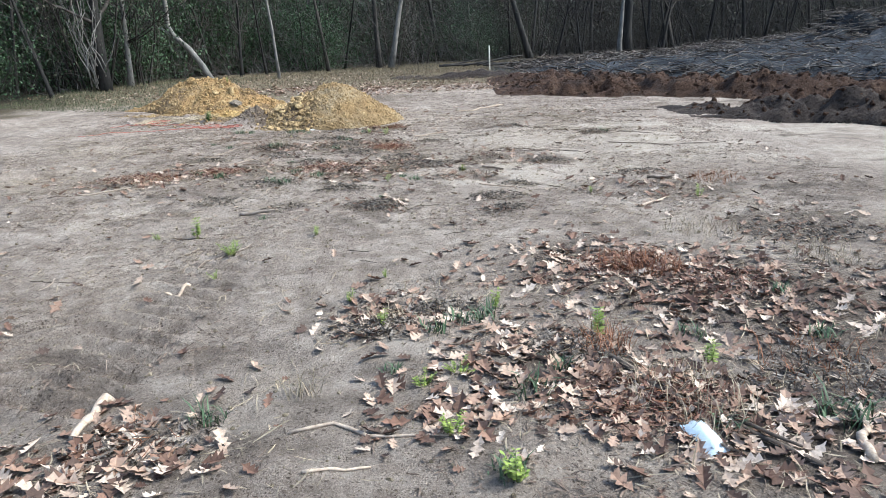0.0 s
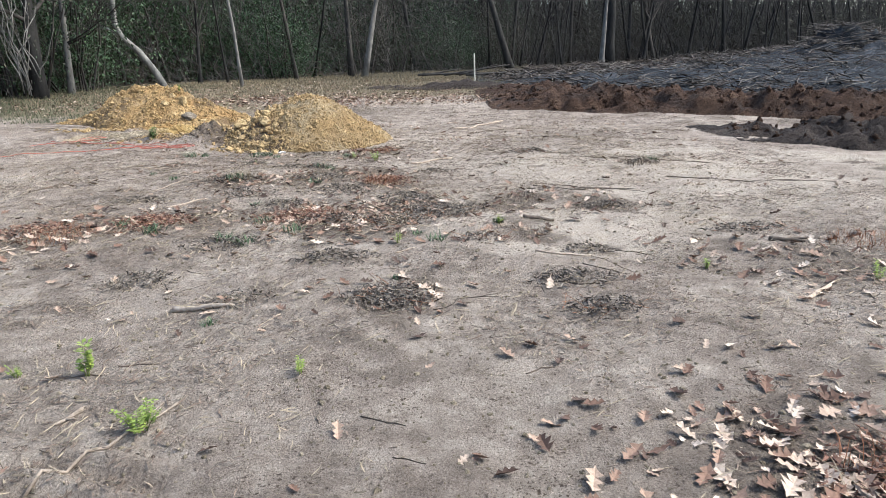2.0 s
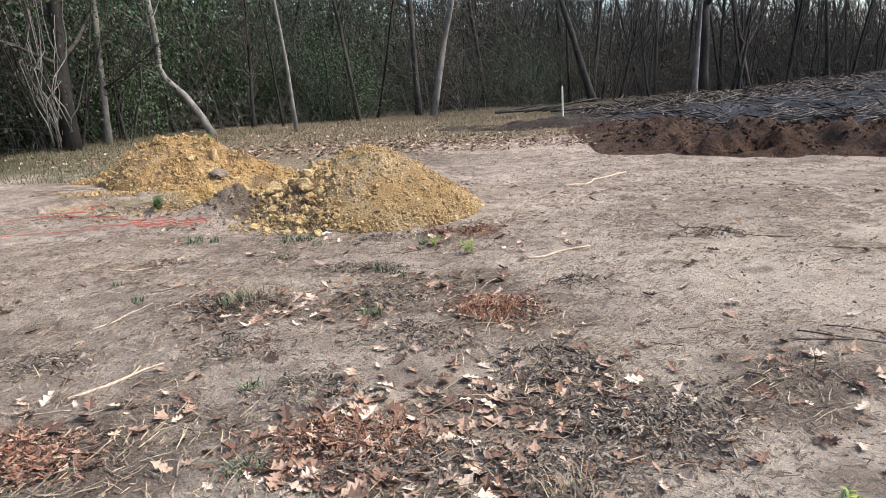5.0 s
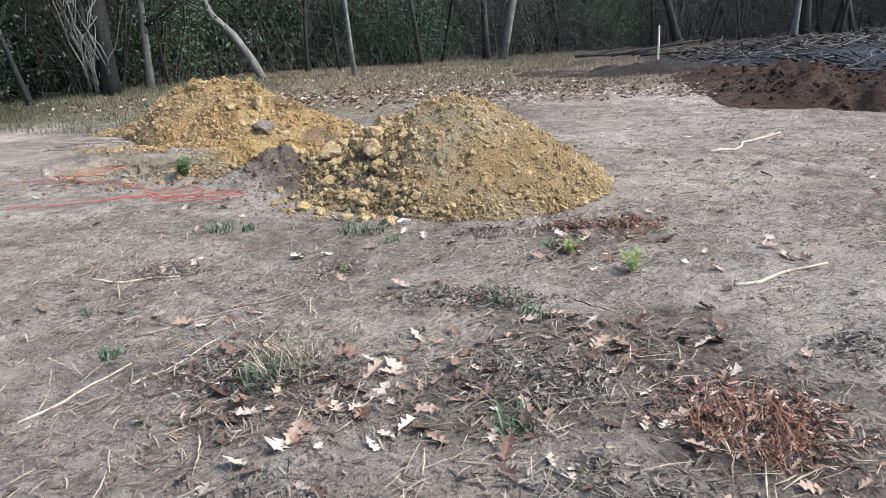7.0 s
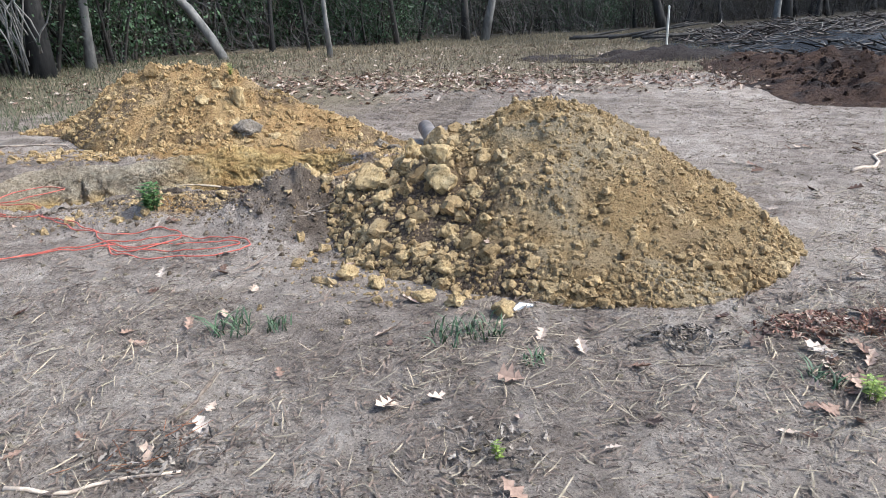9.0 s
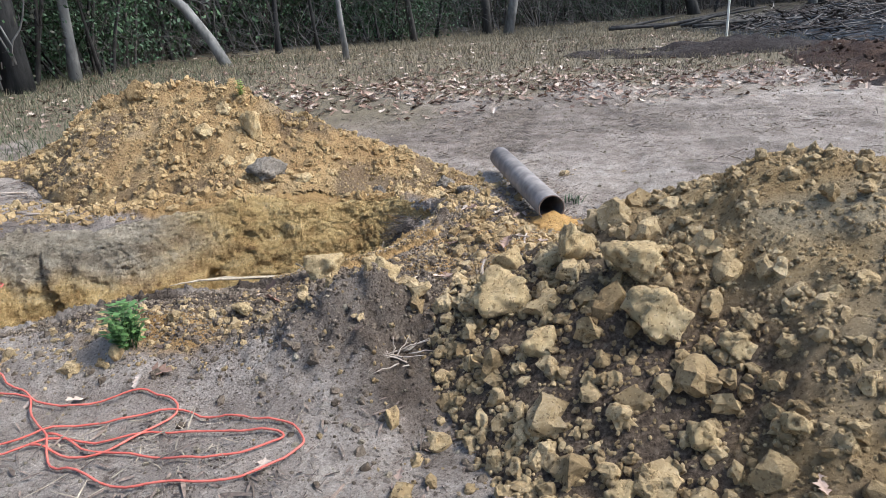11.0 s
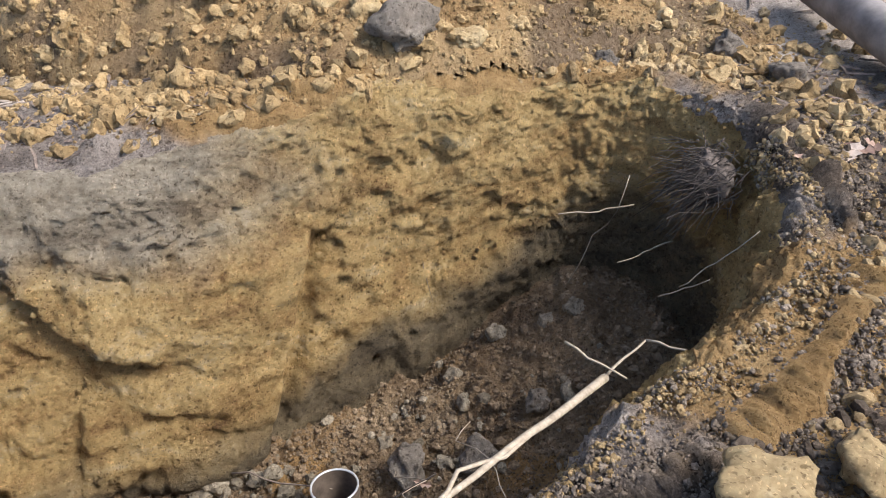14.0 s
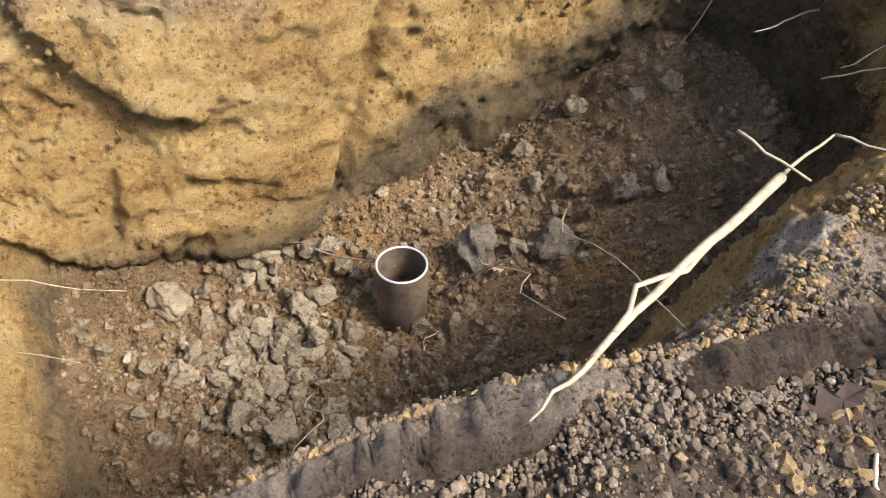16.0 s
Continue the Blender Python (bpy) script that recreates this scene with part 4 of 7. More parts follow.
strew("clods", p, sizes_of(len(p), rs, 0.0025, 0.011, 2.0), CRUMB, "dry grey-brown crumbs along the near edge of the trench", "clods", 19)


t = rs.rand(len(k)) ** 2 * 0.14
e = (t ** LOOP[k, 5])[:, None]
p = LOOP[k, :2] + (LOOP[k, 2:4] - LOOP[k, :2]) * e
p = np.column_stack([p, lot_height(LOOP[k, 0], LOOP[k, 1]) * (1 - t) + LOOP[k, 4] * t + 0.012])
pale = rs.rand(len(p)) < 0.5
strew("clods", p[pale], sizes_of(int(pale.sum()), rs, 0.0025, 0.011, 2.0), CRUMB, "dry crumbs rolling over the brow of the trench", "clods", 20)
strew("clods", p[~pale], sizes_of(int((~pale).sum()), rs, 0.003, 0.013, 2.0), ORANGE_CLOD, "ochre crumbs rolling over the brow of the trench", "clods", 21)


def on_floor(n, r, cx=None, cy=None, s=0.3):
    if cx is None:
        x, y = r.uniform(-6.3, -3.4, n), r.uniform(15.2, 17.4, n)
    else:
        x, y = r.normal(cx, s, n), r.normal(cy, s, n)
    ok = inside(x, y, FOOT)
    return np.column_stack([x[ok], y[ok], floor_height(x[ok], y[ok])])


p = on_floor(22000, rs)
strew("clods", p, sizes_of(len(p), rs, 0.0035, 0.024, 2.0), FLOOR_CLOD, "brown crumbled clods over the trench floor", "clods", 6)
p = np.concatenate([on_floor(700, rs, -5.22, 15.86, 0.22), on_floor(160, rs, -5.5, 15.75, 0.3), on_floor(120, rs, -4.5, 16.5, 0.4)])
strew("clods", p, sizes_of(len(p), rs, 0.009, 0.045, 1.7), GREY_CLOD, "pale grey broken lumps on the trench floor", "clods", 7)
# crumbs clinging to the cut walls, and fine crumbs on floor and bank
nw = 3200
k = rs.randint(0, len(LOOP), nw)
t = rs.rand(nw)
e = (t ** LOOP[k, 5])[:, None]
pw = LOOP[k, :2] + (LOOP[k, 2:4] - LOOP[k, :2]) * e
p = np.column_stack([pw, LOOP[k, 4] * t - 0.01])
strew("clods", p, sizes_of(len(p), rs, 0.005, 0.015, 2.0), CUT, "crumbs of clay clinging to the cut trench sides", "clods", 8)
p = np.concatenate([on_floor(26000, rs), on_floor(2500, rs, -4.9, 16.0, 0.35)])
strew("clods", p, sizes_of(len(p), rs, 0.003, 0.010, 2.0), FLOOR_CLOD, "fine brown crumbs over the trench floor", "clods", 14)
p = np.concatenate([on_lot(7000, -4.1, 15.1, 0.45, 0.25, rs), on_lot(9000, -3.5, 15.5, 0.4, 0.35, rs), on_lot(3000, -2.9, 15.4, 0.5, 0.5, rs)])
strew("clods", p, sizes_of(len(p), rs, 0.0022, 0.011, 2.0), CRUMB, "fine dry crumbs of turned soil by the trench", "clods", 15)
p = np.concatenate([on_lot(500, -3.6, 15.4, 0.4, 0.35, rs), on_lot(500, -4.2, 15.05, 0.4, 0.2, rs)])
strew("clods", p, sizes_of(len(p), rs, 0.006, 0.02, 2.0), OCHRE_CLOD, "small ochre bits in the turned soil by the trench", "clods", 16)
x, y = rs.uniform(-6, 4, 34000), rs.uniform(1.5, 21.5, 34000)
ok = ~inside(x, y, RIM) & (near_heap(x, y) < 0.01)
p = np.column_stack([x, y, lot_height(x, y)])[ok]
strew("pebbles", p, sizes_of(len(p), rs, 0.0035, 0.016, 2.2), GREY_CLOD, "small pale crumbs of dry soil over the lot", "pebbles", 9)


def stone(x, y, z, sx, sy, sz, shape, material, label, rz=0.0, tilt=0.0, group="stones by the trench"):
    """One block, sunk a little into what it lies on."""
    v, f = BLOCKS[shape % len(BLOCKS)]
    v = v / np.abs(v).max(0)
    ob = mesh_ob("rock", v * np.array((sx, sy, sz)), f, material)
    ob.matrix_basis = pose(x, y, z + sz * 0.55, tilt, tilt * 0.6, rz)
    return tagged(ob, label, "rock", group)


YB, GB = "pale yellow sandstone block lying in loose soil", "grey clayey lump stuck with soil"
for i, (x, y, s, a) in enumerate(((-3.76, 15.50, 0.125, 20), (-3.52, 15.60, 0.10, 75), (-3.40, 15.02, 0.115, 40), (-2.90, 14.60, 0.14, 15), (-2.60, 14.72, 0.12, 60),
                                  (-2.84, 14.92, 0.10, 95), (-2.42, 14.45, 0.13, 10), (-2.40, 14.20, 0.12, 5), (-2.78, 14.30, 0.085, 40), (-2.92, 13.62, 0.075, 15),
                                  (-2.50, 13.30, 0.075, 55), (-2.33, 13.22, 0.065, 35), (-2.10, 13.10, 0.07, 80), (-2.38, 13.55, 0.06, 25), (-2.36, 13.85, 0.07, 60), (-2.75, 13.50, 0.06, 70),
                                  (-3.75, 14.98, 0.07, 70), (-3.66, 15.16, 0.06, 20), (-4.05, 14.98, 0.05, 30), (-2.20, 14.05, 0.06, 10), (-2.62, 13.75, 0.055, 20), (-2.15, 13.75, 0.05, 80))):
    stone(x, y, float(lot_height(np.array(x), np.array(y)) + max(0.0, near_heap(np.array(x), np.array(y)))) - s * 0.15, s, s * 0.85, s * 0.8, i, ROCK, YB, a, 8 + 5 * (i % 3))


def heap_z(x, y):
    return float(lot_height(np.array(x), np.array(y)) + max(0, far_heap(np.array(x), np.array(y))))


for i, (x, y, sx, sz, a, mat, lab) in enumerate(((-5.95, 18.45, 0.11, 0.13, 20, OCHRE, "orange clay block on the crest of the long heap"), (-6.22, 18.42, 0.10, 0.09, 50, OCHRE, "orange clay block on the crest of the long heap"),
                                                 (-5.05, 18.1, 0.09, 0.08, 15, ROCK, YB), (-4.78, 17.92, 0.10, 0.19, 25, ROCK, "upright pale yellow stone standing in the heap's face"), (-5.15, 17.85, 0.09, 0.07, 35, ROCK, YB),
                                                 (-4.72, 17.55, 0.10, 0.09, 70, ROCK, YB), (-4.55, 17.42, 0.17, 0.12, 10, DARK_ROCK, GB), (-4.32, 17.52, 0.10, 0.08, 40, ROCK, YB), (-4.90, 17.58, 0.07, 0.09, 5, ROCK, YB),
                                                 (-6.4, 17.55, 0.06, 0.05, 20, ROCK, YB), (-6.25, 17.5, 0.06, 0.05, 50, ROCK, YB), (-6.1, 17.55, 0.055, 0.05, 80, ROCK, YB), (-6.75, 17.6, 0.07, 0.06, 10, ROCK, YB),
                                                 (-3.15, 17.72, 0.11, 0.08, 30, DARK_ROCK, GB), (-3.25, 17.5, 0.10, 0.06, 60, ROCK, YB), (-2.98, 17.45, 0.09, 0.10, 10, DARK_ROCK, GB), (-3.7, 17.62, 0.06, 0.06, 20, DARK_ROCK, GB), (-3.55, 17.68, 0.05, 0.07, 60, ROCK, YB))):
    stone(x, y, heap_z(x, y) - 0.04, sx, sx * 0.85, sz, i + 3, mat, lab, a, 10)
for i, (x, y, s) in enumerate(((-5.70, 16.06, 0.10), (-5.39, 16.33, 0.10), (-5.45, 16.20, 0.045), (-5.20, 16.07, 0.07), (-5.13, 16.12, 0.065), (-5.33, 15.98, 0.055), (-5.57, 15.77, 0.07), (-5.18, 15.60, 0.075), (-4.55, 16.28, 0.11), (-5.24, 15.92, 0.06),
                                (-4.28, 16.3, 0.10), (-4.05, 16.5, 0.08), (-3.85, 16.95, 0.07), (-5.0, 15.62, 0.05), (-5.12, 15.94, 0.045), (-4.2, 16.95, 0.06), (-4.35, 16.62, 0.05), (-5.38, 15.83, 0.06), (-5.30, 15.72, 0.05), (-5.25, 15.80, 0.05), (-5.42, 15.94, 0.045))):
    stone(x, y, float(floor_height(np.array(x), np.array(y))) - s * 0.1, s, s * 0.85, s * 0.75, i + 5, GREY_CLOD if i not in (8, 10, 11) else DARK_ROCK, "pale grey lump of clay on the trench floor", i * 37, 8, "lumps on the trench floor")


# ---- pipes ----
def pipe(name, length, radius, wall, material, rim_material, label):
    """A steel tube along z from its Empty: skin, and a bright cut rim."""
    e = empty(name)
    sides, bd = 40, Build()
    rings = [(0, radius), (length * 0.5, radius), (length, radius), (length, radius - wall), (length * 0.5, radius - wall), (0, radius - wall)]
    for z, r in rings:
        for k in range(sides):
            a = 2 * math.pi * k / sides
            bd.v.append((r * math.cos(a), r * math.sin(a), z))
    for i in (0, 1, 3, 4, 5):
        for k in range(sides):
            k2 = (k + 1) % sides
            j = (i + 1) % 6
            bd.f.append((i * sides + k, i * sides + k2, j * sides + k2, j * sides + k))
    bd.ob("tube", material, e)
    rb = Build()
    for z, r in ((length - 0.002, radius + 0.0005), (length + 0.0025, radius), (length + 0.0025, radius - wall), (length - 0.002, radius - wall - 0.0005)):
        for k in range(sides):
            a = 2 * math.pi * k / sides
            rb.v.append((r * math.cos(a), r * math.sin(a), z))
    for i in range(3):
        for k in range(sides):
            k2 = (k + 1) % sides
            rb.f.append((i * sides + k, i * sides + k2, (i + 1) * sides + k2, (i + 1) * sides + k))
    rb.ob("rim", rim_material, e)
    return tagged(e, label, "pipe")


PIPE_OLD = plain_mat("rusted_casing", (0.055, 0.04, 0.031), (0.18, 0.135, 0.10), 9, 0.75, 0.002)
PIPE_GREY = plain_mat("grey_casing", (0.13, 0.108, 0.095), (0.34, 0.29, 0.255), 7, 0.6, 0.001)
PIPE_RIM = plain_mat("cut_steel_rim", (0.5, 0.5, 0.5), (0.75, 0.75, 0.76), 40, 0.45, 0.0, metal=0.6)
RUST_RIM = plain_mat("rust_rim", (0.12, 0.08, 0.06), (0.25, 0.18, 0.14), 40, 0.7, 0.0)
standing = pipe("casing_pipe", 0.36, 0.092, 0.007, PIPE_OLD, PIPE_RIM, "rusty steel casing pipe standing upright in the trench floor")
standing.matrix_basis = pose(-4.83, 16.05, -1.34, -17, 0, 0)
lying = pipe("steel_pipe", 1.66, 0.089, 0.007, PIPE_GREY, RUST_RIM, "grey-brown steel pipe lying on the ground beside the trench")
ax = Vector((-2.44, 16.52, 0.09)) - Vector((-2.67, 18.15, 0.10))
lying.matrix_basis = Matrix.Translation((-2.67, 18.15, 0.10)) @ ax.to_track_quat("Z", "Y").to_matrix().to_4x4()


def spill(x, y):
    return 0.085 * np.clip(1 - np.hypot((x + 2.42) / 0.17, (y - 16.52) / 0.20), 0, 1) + 0.006 * fbm(x * 30, y * 30, 0, 3, 5)


heap("soil_spill", -2.65, -2.2, 16.25, 16.8, 0.012, spill, soil_mat("orange_earth", (0.28, 0.14, 0.04), (0.43, 0.24, 0.075), (0.54, 0.34, 0.14), depth=0.01), "small spill of bright orange soil at the pipe's mouth", "soil spill")


# ---- roots, branches, cord ----
rb = random.Random(11)


def gz(x, y):
    return float(lot_height(np.array(float(x)), np.array(float(y))))


def strand(name, pts, radii, material, label, category, group="", sides=6, forks=()):
    bd = Build()
    bd.tube(pts, radii, sides)
    for fp, fr in forks:
        bd.tube(fp, fr, 5)
    return tagged(bd.ob(name, material), label, category, group)


def taper(n, a, b):
    return [a + (b - a) * i / (n - 1) for i in range(n)]


A, B = Vector((-4.43, 15.44, 0.11)), Vector((-3.96, 15.95, -0.09))
main = wiggle(A, B, 12, 0.012, rb)
strand("branch", main, taper(12, 0.006, 0.0125), ROOT, "peeled pale branch lying across the trench edge", "branch", "", 7,
       [(wiggle(main[0], Vector((-4.53, 15.33, 0.13)), 6, 0.06, rb), taper(6, 0.006, 0.002)), (wiggle(main[1] + Vector((0, 0, 0.005)), main[7], 8, 0.05, rb), taper(8, 0.005, 0.006)),
        (wiggle(B, Vector((-3.84, 16.05, -0.06)), 5, 0.05, rb), taper(5, 0.005, 0.003)), (wiggle(Vector((-3.84, 16.05, -0.06)), Vector((-3.73, 15.98, -0.03)), 5, 0.04, rb), taper(5, 0.004, 0.003)),
        (wiggle(B + Vector((-0.10, 0.08, 0.05)), B + Vector((0.05, -0.02, 0.02)), 6, 0.04, rb), taper(6, 0.004, 0.003))])
ROOTS = [((-4.56, 16.07, -0.75), (-4.45, 15.55, 0.0), 0.003), ((-4.32, 16.2, -0.65), (-4.22, 15.50, 0.03), 0.003), ((-4.74, 15.9, -0.9), (-4.7, 15.55, -0.2), 0.002), ((-5.0, 15.6, -0.7), (-4.9, 15.25, 0.0), 0.003),
         ((-6.35, 15.95, -0.85), (-5.70, 15.95, -0.9), 0.005), ((-6.4, 15.8, -0.95), (-5.85, 15.75, -1.05), 0.003), ((-4.62, 17.22, -0.25), (-4.48, 16.98, -0.85), 0.004), ((-3.62, 17.1, -0.42), (-3.95, 17.0, -0.38), 0.006),
         ((-3.65, 17.15, -0.3), (-3.9, 16.95, -0.75), 0.003), ((-3.5, 16.9, -0.45), (-3.75, 16.75, -0.42), 0.006), ((-6.05, 16.75, -0.45), (-6.35, 16.62, -0.75), 0.007), ((-6.02, 16.7, -0.42), (-6.25, 16.5, -0.62), 0.006),
         ((-5.9, 16.85, -0.25), (-5.92, 16.72, -0.6), 0.003), ((-5.45, 16.85, -0.3), (-5.36, 16.7, -0.6), 0.002), ((-3.6, 16.5, -0.3), (-3.42, 16.45, -0.02), 0.004), ((-3.7, 16.4, -0.25), (-3.6, 16.3, -0.08), 0.004), ((-6.2, 16.2, -0.6), (-6.22, 16.1, -0.9), 0.003)]
for a, b, r in ROOTS:
    strand("root", wiggle(a, b, 9, 0.05, rb, 0.03 * rb.random()), taper(9, r * 0.7, r * 0.4), ROOT, "thin pale root hanging from the cut earth", "root", "roots in the trench", 5)
for a, b, r in (((-5.30, 16.30, -1.16), (-4.86, 16.2, -1.10), 0.005), ((-4.70, 16.12, -1.14), (-4.45, 16.22, -1.02), 0.006)):
    strand("root", wiggle(a, b, 7, 0.04, rb), taper(7, r, r * 0.6), DARK_STICK, "dark root lying on the trench floor", "root", "roots in the trench", 5)

# hairy root mass in the end wall
rm = empty("root_mass", (-3.40, 16.95, -0.15))
HAIR = plain_mat("root_hair", (0.03, 0.025, 0.022), (0.12, 0.10, 0.086), 40, 0.95, 0.004, island=True)
bd = Build()
for i in range(420):
    c = Vector((0.08 * rb.uniform(-1, 1), 0.13 * rb.uniform(-1, 1), 0.08 * rb.uniform(-1, 1)))
    d = Vector((rb.uniform(-0.20, 0.0), rb.uniform(-0.14, 0.06), rb.uniform(-0.16, 0.06)))
    bd.tube(wiggle(c, c + d, 4, 0.12, rb), taper(4, 0.0025, 0.001), 3, False)
tagged(bd.ob("root_hair", HAIR, rm), kind="stuff")
rv, rf = BLOCKS[4]
mesh_ob("core", rv * np.array((0.09, 0.13, 0.09)), rf, HAIR, rm)
tagged(rm, "dark hairy mass of cut roots in the trench's end wall", "root mass")

bd = Build()
for i in range(16):
    c = Vector((-3.32 + rb.uniform(-0.06, 0.06), 14.5 + rb.uniform(-0.06, 0.06), gz(-3.3, 14.5) + 0.01))
    bd.tube(wiggle(c, c + Vector((rb.uniform(-0.22, 0.22), rb.uniform(-0.2, 0.2), rb.uniform(0, 0.06))), 6, 0.08, rb), taper(6, 0.004, 0.0015), 4)
tagged(bd.ob("root_tuft", STICK), "grey dried tuft of roots on the dark soil", "root tuft")

CORD = plain_mat("orange_cord", (0.46, 0.09, 0.065), (0.66, 0.17, 0.12), 25, 0.5, 0.0)


def cord():
    e = empty("cord", (-4.8, 14.6, 0))
    runs = [[(-6.6, 13.3), (-5.9, 13.7), (-5.06, 14.01), (-4.7, 14.2), (-4.38, 14.29), (-4.05, 14.32), (-3.78, 14.25), (-3.62, 14.08), (-3.75, 13.95), (-4.1, 13.92), (-4.45, 14.05), (-4.62, 14.3), (-4.9, 14.55), (-5.3, 14.85), (-5.6, 15.05)],
            [(-5.7, 14.95), (-5.95, 15.1), (-6.05, 15.5), (-5.9, 15.75), (-5.65, 15.7), (-5.75, 15.45), (-6.1, 15.2), (-6.4, 15.0), (-6.7, 14.8)],
            [(-5.55, 15.1), (-5.2, 14.75), (-4.9, 14.5), (-4.55, 14.4), (-4.3, 14.45), (-4.15, 14.3), (-4.35, 14.1), (-4.6, 14.15)],
            [(-6.5, 15.05), (-6.0, 15.0), (-5.6, 14.9), (-5.45, 15.05), (-5.75, 15.2), (-6.2, 15.3), (-6.55, 15.35)],
            [(-4.55, 14.2), (-4.2, 14.1), (-3.9, 14.05), (-3.7, 14.12), (-3.85, 14.2), (-4.3, 14.2), (-4.8, 14.1), (-5.4, 13.85)]]
    for run in runs:
        a = np.array(run)
        pts = []
        for i in range(len(a) - 1):
            p0, p1, p2, p3 = a[max(i - 1, 0)], a[i], a[i + 1], a[min(i + 2, len(a) - 1)]
            for k in range(8):
                t = k / 8
                q = 0.5 * (2 * p1 + (p2 - p0) * t + (2 * p0 - 5 * p1 + 4 * p2 - p3) * t * t + (3 * p1 - p0 - 3 * p2 + p3) * t ** 3)
                q = q + np.array((vnoise(q[0] * 6, q[1] * 6, 0, 3), vnoise(q[0] * 6, q[1] * 6, 0, 4))) * 0.03
                pts.append((q[0] + 4.8, q[1] - 14.6, gz(*q) + 0.012 + 0.01 * abs(vnoise(q[0] * 5, q[1] * 5, 0, 5))))
        b2 = Build()
        b2.tube(pts, [0.0042] * len(pts), 6)
        b2.ob("strand", CORD, e)
    tagged(e, "tangled orange-red cord lying on the bare ground", "cord")


cord()


def stick(x0, y0, x1, y1, r, material, label, wob=0.03, group="sticks on the lot", fork=False):
    n = 9
    pts = wiggle((x0, y0, 0), (x1, y1, 0), n, wob, rb)
    pts = [Vector((p.x, p.y, gz(p.x, p.y) + r * 0.7)) for p in pts]
    forks = []
    if fork:
        a = pts[5]
        b = a + (pts[7] - pts[5]) + Vector((rb.uniform(-0.1, 0.1), rb.uniform(-0.1, 0.1), r))
        forks.append((wiggle(a, b, 4, 0.03, rb), taper(4, r * 0.6, r * 0.3)))
    strand("stick", pts, [r * rb.uniform(0.85, 1.1) * (1 - 0.5 * i / n) for i in range(n)], material, label, "stick", group, 7, forks)


PS, DS = "weathered pale stick lying on bare sandy soil", "dark dead stick lying among leaf litter"
for row in ((-1.38, 2.50, -1.36, 2.10, 0.026, STICK, 0.02), (-0.45, 2.05, 0.20, 1.96, 0.009, STICK, 0.09), (0.38, 2.24, 0.56, 2.11, 0.012, STICK, 0.01), (-1.72, 4.98, -1.80, 4.88, 0.012, STICK, 0.01), (-1.70, 4.4, -1.30, 4.95, 0.010, STICK, 0.02),
            (-1.50, 4.05, -1.60, 3.88, 0.013, STICK, 0.01), (-0.35, 1.75, -0.1, 1.78, 0.008, STICK, 0.03), (1.6, 2.35, 2.3, 2.5, 0.008, STICK, 0.03), (1.3, 2.2, 1.75, 2.1, 0.006, STICK, 0.03), (1.75, 1.7, 1.95, 2.1, 0.022, STICK, 0.04),
            (-1.7, 6.25, -1.3, 6.15, 0.022, STICK, 0.02), (-3.9, 7.5, -3.4, 7.8, 0.012, STICK, 0.02), (-2.6, 9.1, -2.3, 9.55, 0.010, STICK, 0.02), (-2.7, 11.3, -2.35, 11.5, 0.009, STICK, 0.05), (-3.0, 11.0, -2.5, 11.35, 0.008, STICK, 0.06),
            (0.0, 11.7, 0.6, 12.0, 0.012, STICK, 0.03), (-2.75, 10.5, -2.55, 10.9, 0.006, STICK, 0.03), (-3.1, 10.3, -2.85, 10.7, 0.008, STICK, 0.02), (-2.4, 10.6, -2.3, 11.0, 0.006, STICK, 0.03), (-3.7, 11.8, -3.2, 11.9, 0.009, STICK, 0.04),
            (1.0, 15.8, 2.2, 17.0, 0.018, STICK, 0.05), (-8.2, 18.1, -6.9, 18.0, 0.016, STICK, 0.05), (0.75, 7.0, 1.15, 6.9, 0.010, STICK, 0.03), (2.2, 5.9, 2.5, 6.1, 0.015, STICK, 0.02), (-6.6, 17.35, -6.2, 17.3, 0.013, STICK, 0.02), (-6.5, 17.28, -6.1, 17.25, 0.012, STICK, 0.02),
            (-3.05, 15.1, -2.85, 15.6, 0.010, STICK, 0.04), (-3.35, 15.2, -3.12, 15.42, 0.012, STICK, 0.05), (-4.05, 15.2, -4.0, 15.33, 0.006, STICK, 0.02), (-2.2, 15.25, -2.05, 15.0, 0.007, STICK, 0.03), (-2.85, 15.9, -2.65, 15.98, 0.01, STICK, 0.03), (-2.7, 15.8, -2.65, 16.0, 0.008, STICK, 0.02)):
    stick(*row[:6], PS, row[6], fork=row[4] > 0.009 and row[4] < 0.02)
for row in ((1.00, 2.68, 1.56, 1.68, 0.020, 0.02), (1.2, 9.5, 2.4, 9.4, 0.012, 0.03), (1.3, 9.65, 2.1, 9.3, 0.01, 0.05), (1.5, 9.75, 2.45, 9.25, 0.009, 0.03), (1.6, 12.4, 2.4, 11.8, 0.012, 0.06), (1.35, 12.0, 1.7, 12.6, 0.014, 0.08), (0.9, 8.2, 1.15, 8.05, 0.02, 0.02),
            (2.7, 7.2, 2.95, 7.1, 0.02, 0.02), (-3.35, 12.2, -3.3, 12.5, 0.016, 0.02), (-3.2, 12.0, -3.0, 12.45, 0.006, 0.05), (3.0, 10.0, 4.6, 9.2, 0.014, 0.03), (2.4, 11.4, 4.0, 10.8, 0.012, 0.03), (0.7, 6.3, 1.1, 6.25, 0.012, 0.02), (-0.1, 5.9, 0.4, 6.2, 0.006, 0.03), (-3.6, 11.0, -3.3, 11.4, 0.008, 0.04)):
    stick(*row[:4], row[4] * (1.0 if row[4] > 0.018 else 0.55), DARK_STICK, DS, row[5] + 0.03, fork=True)
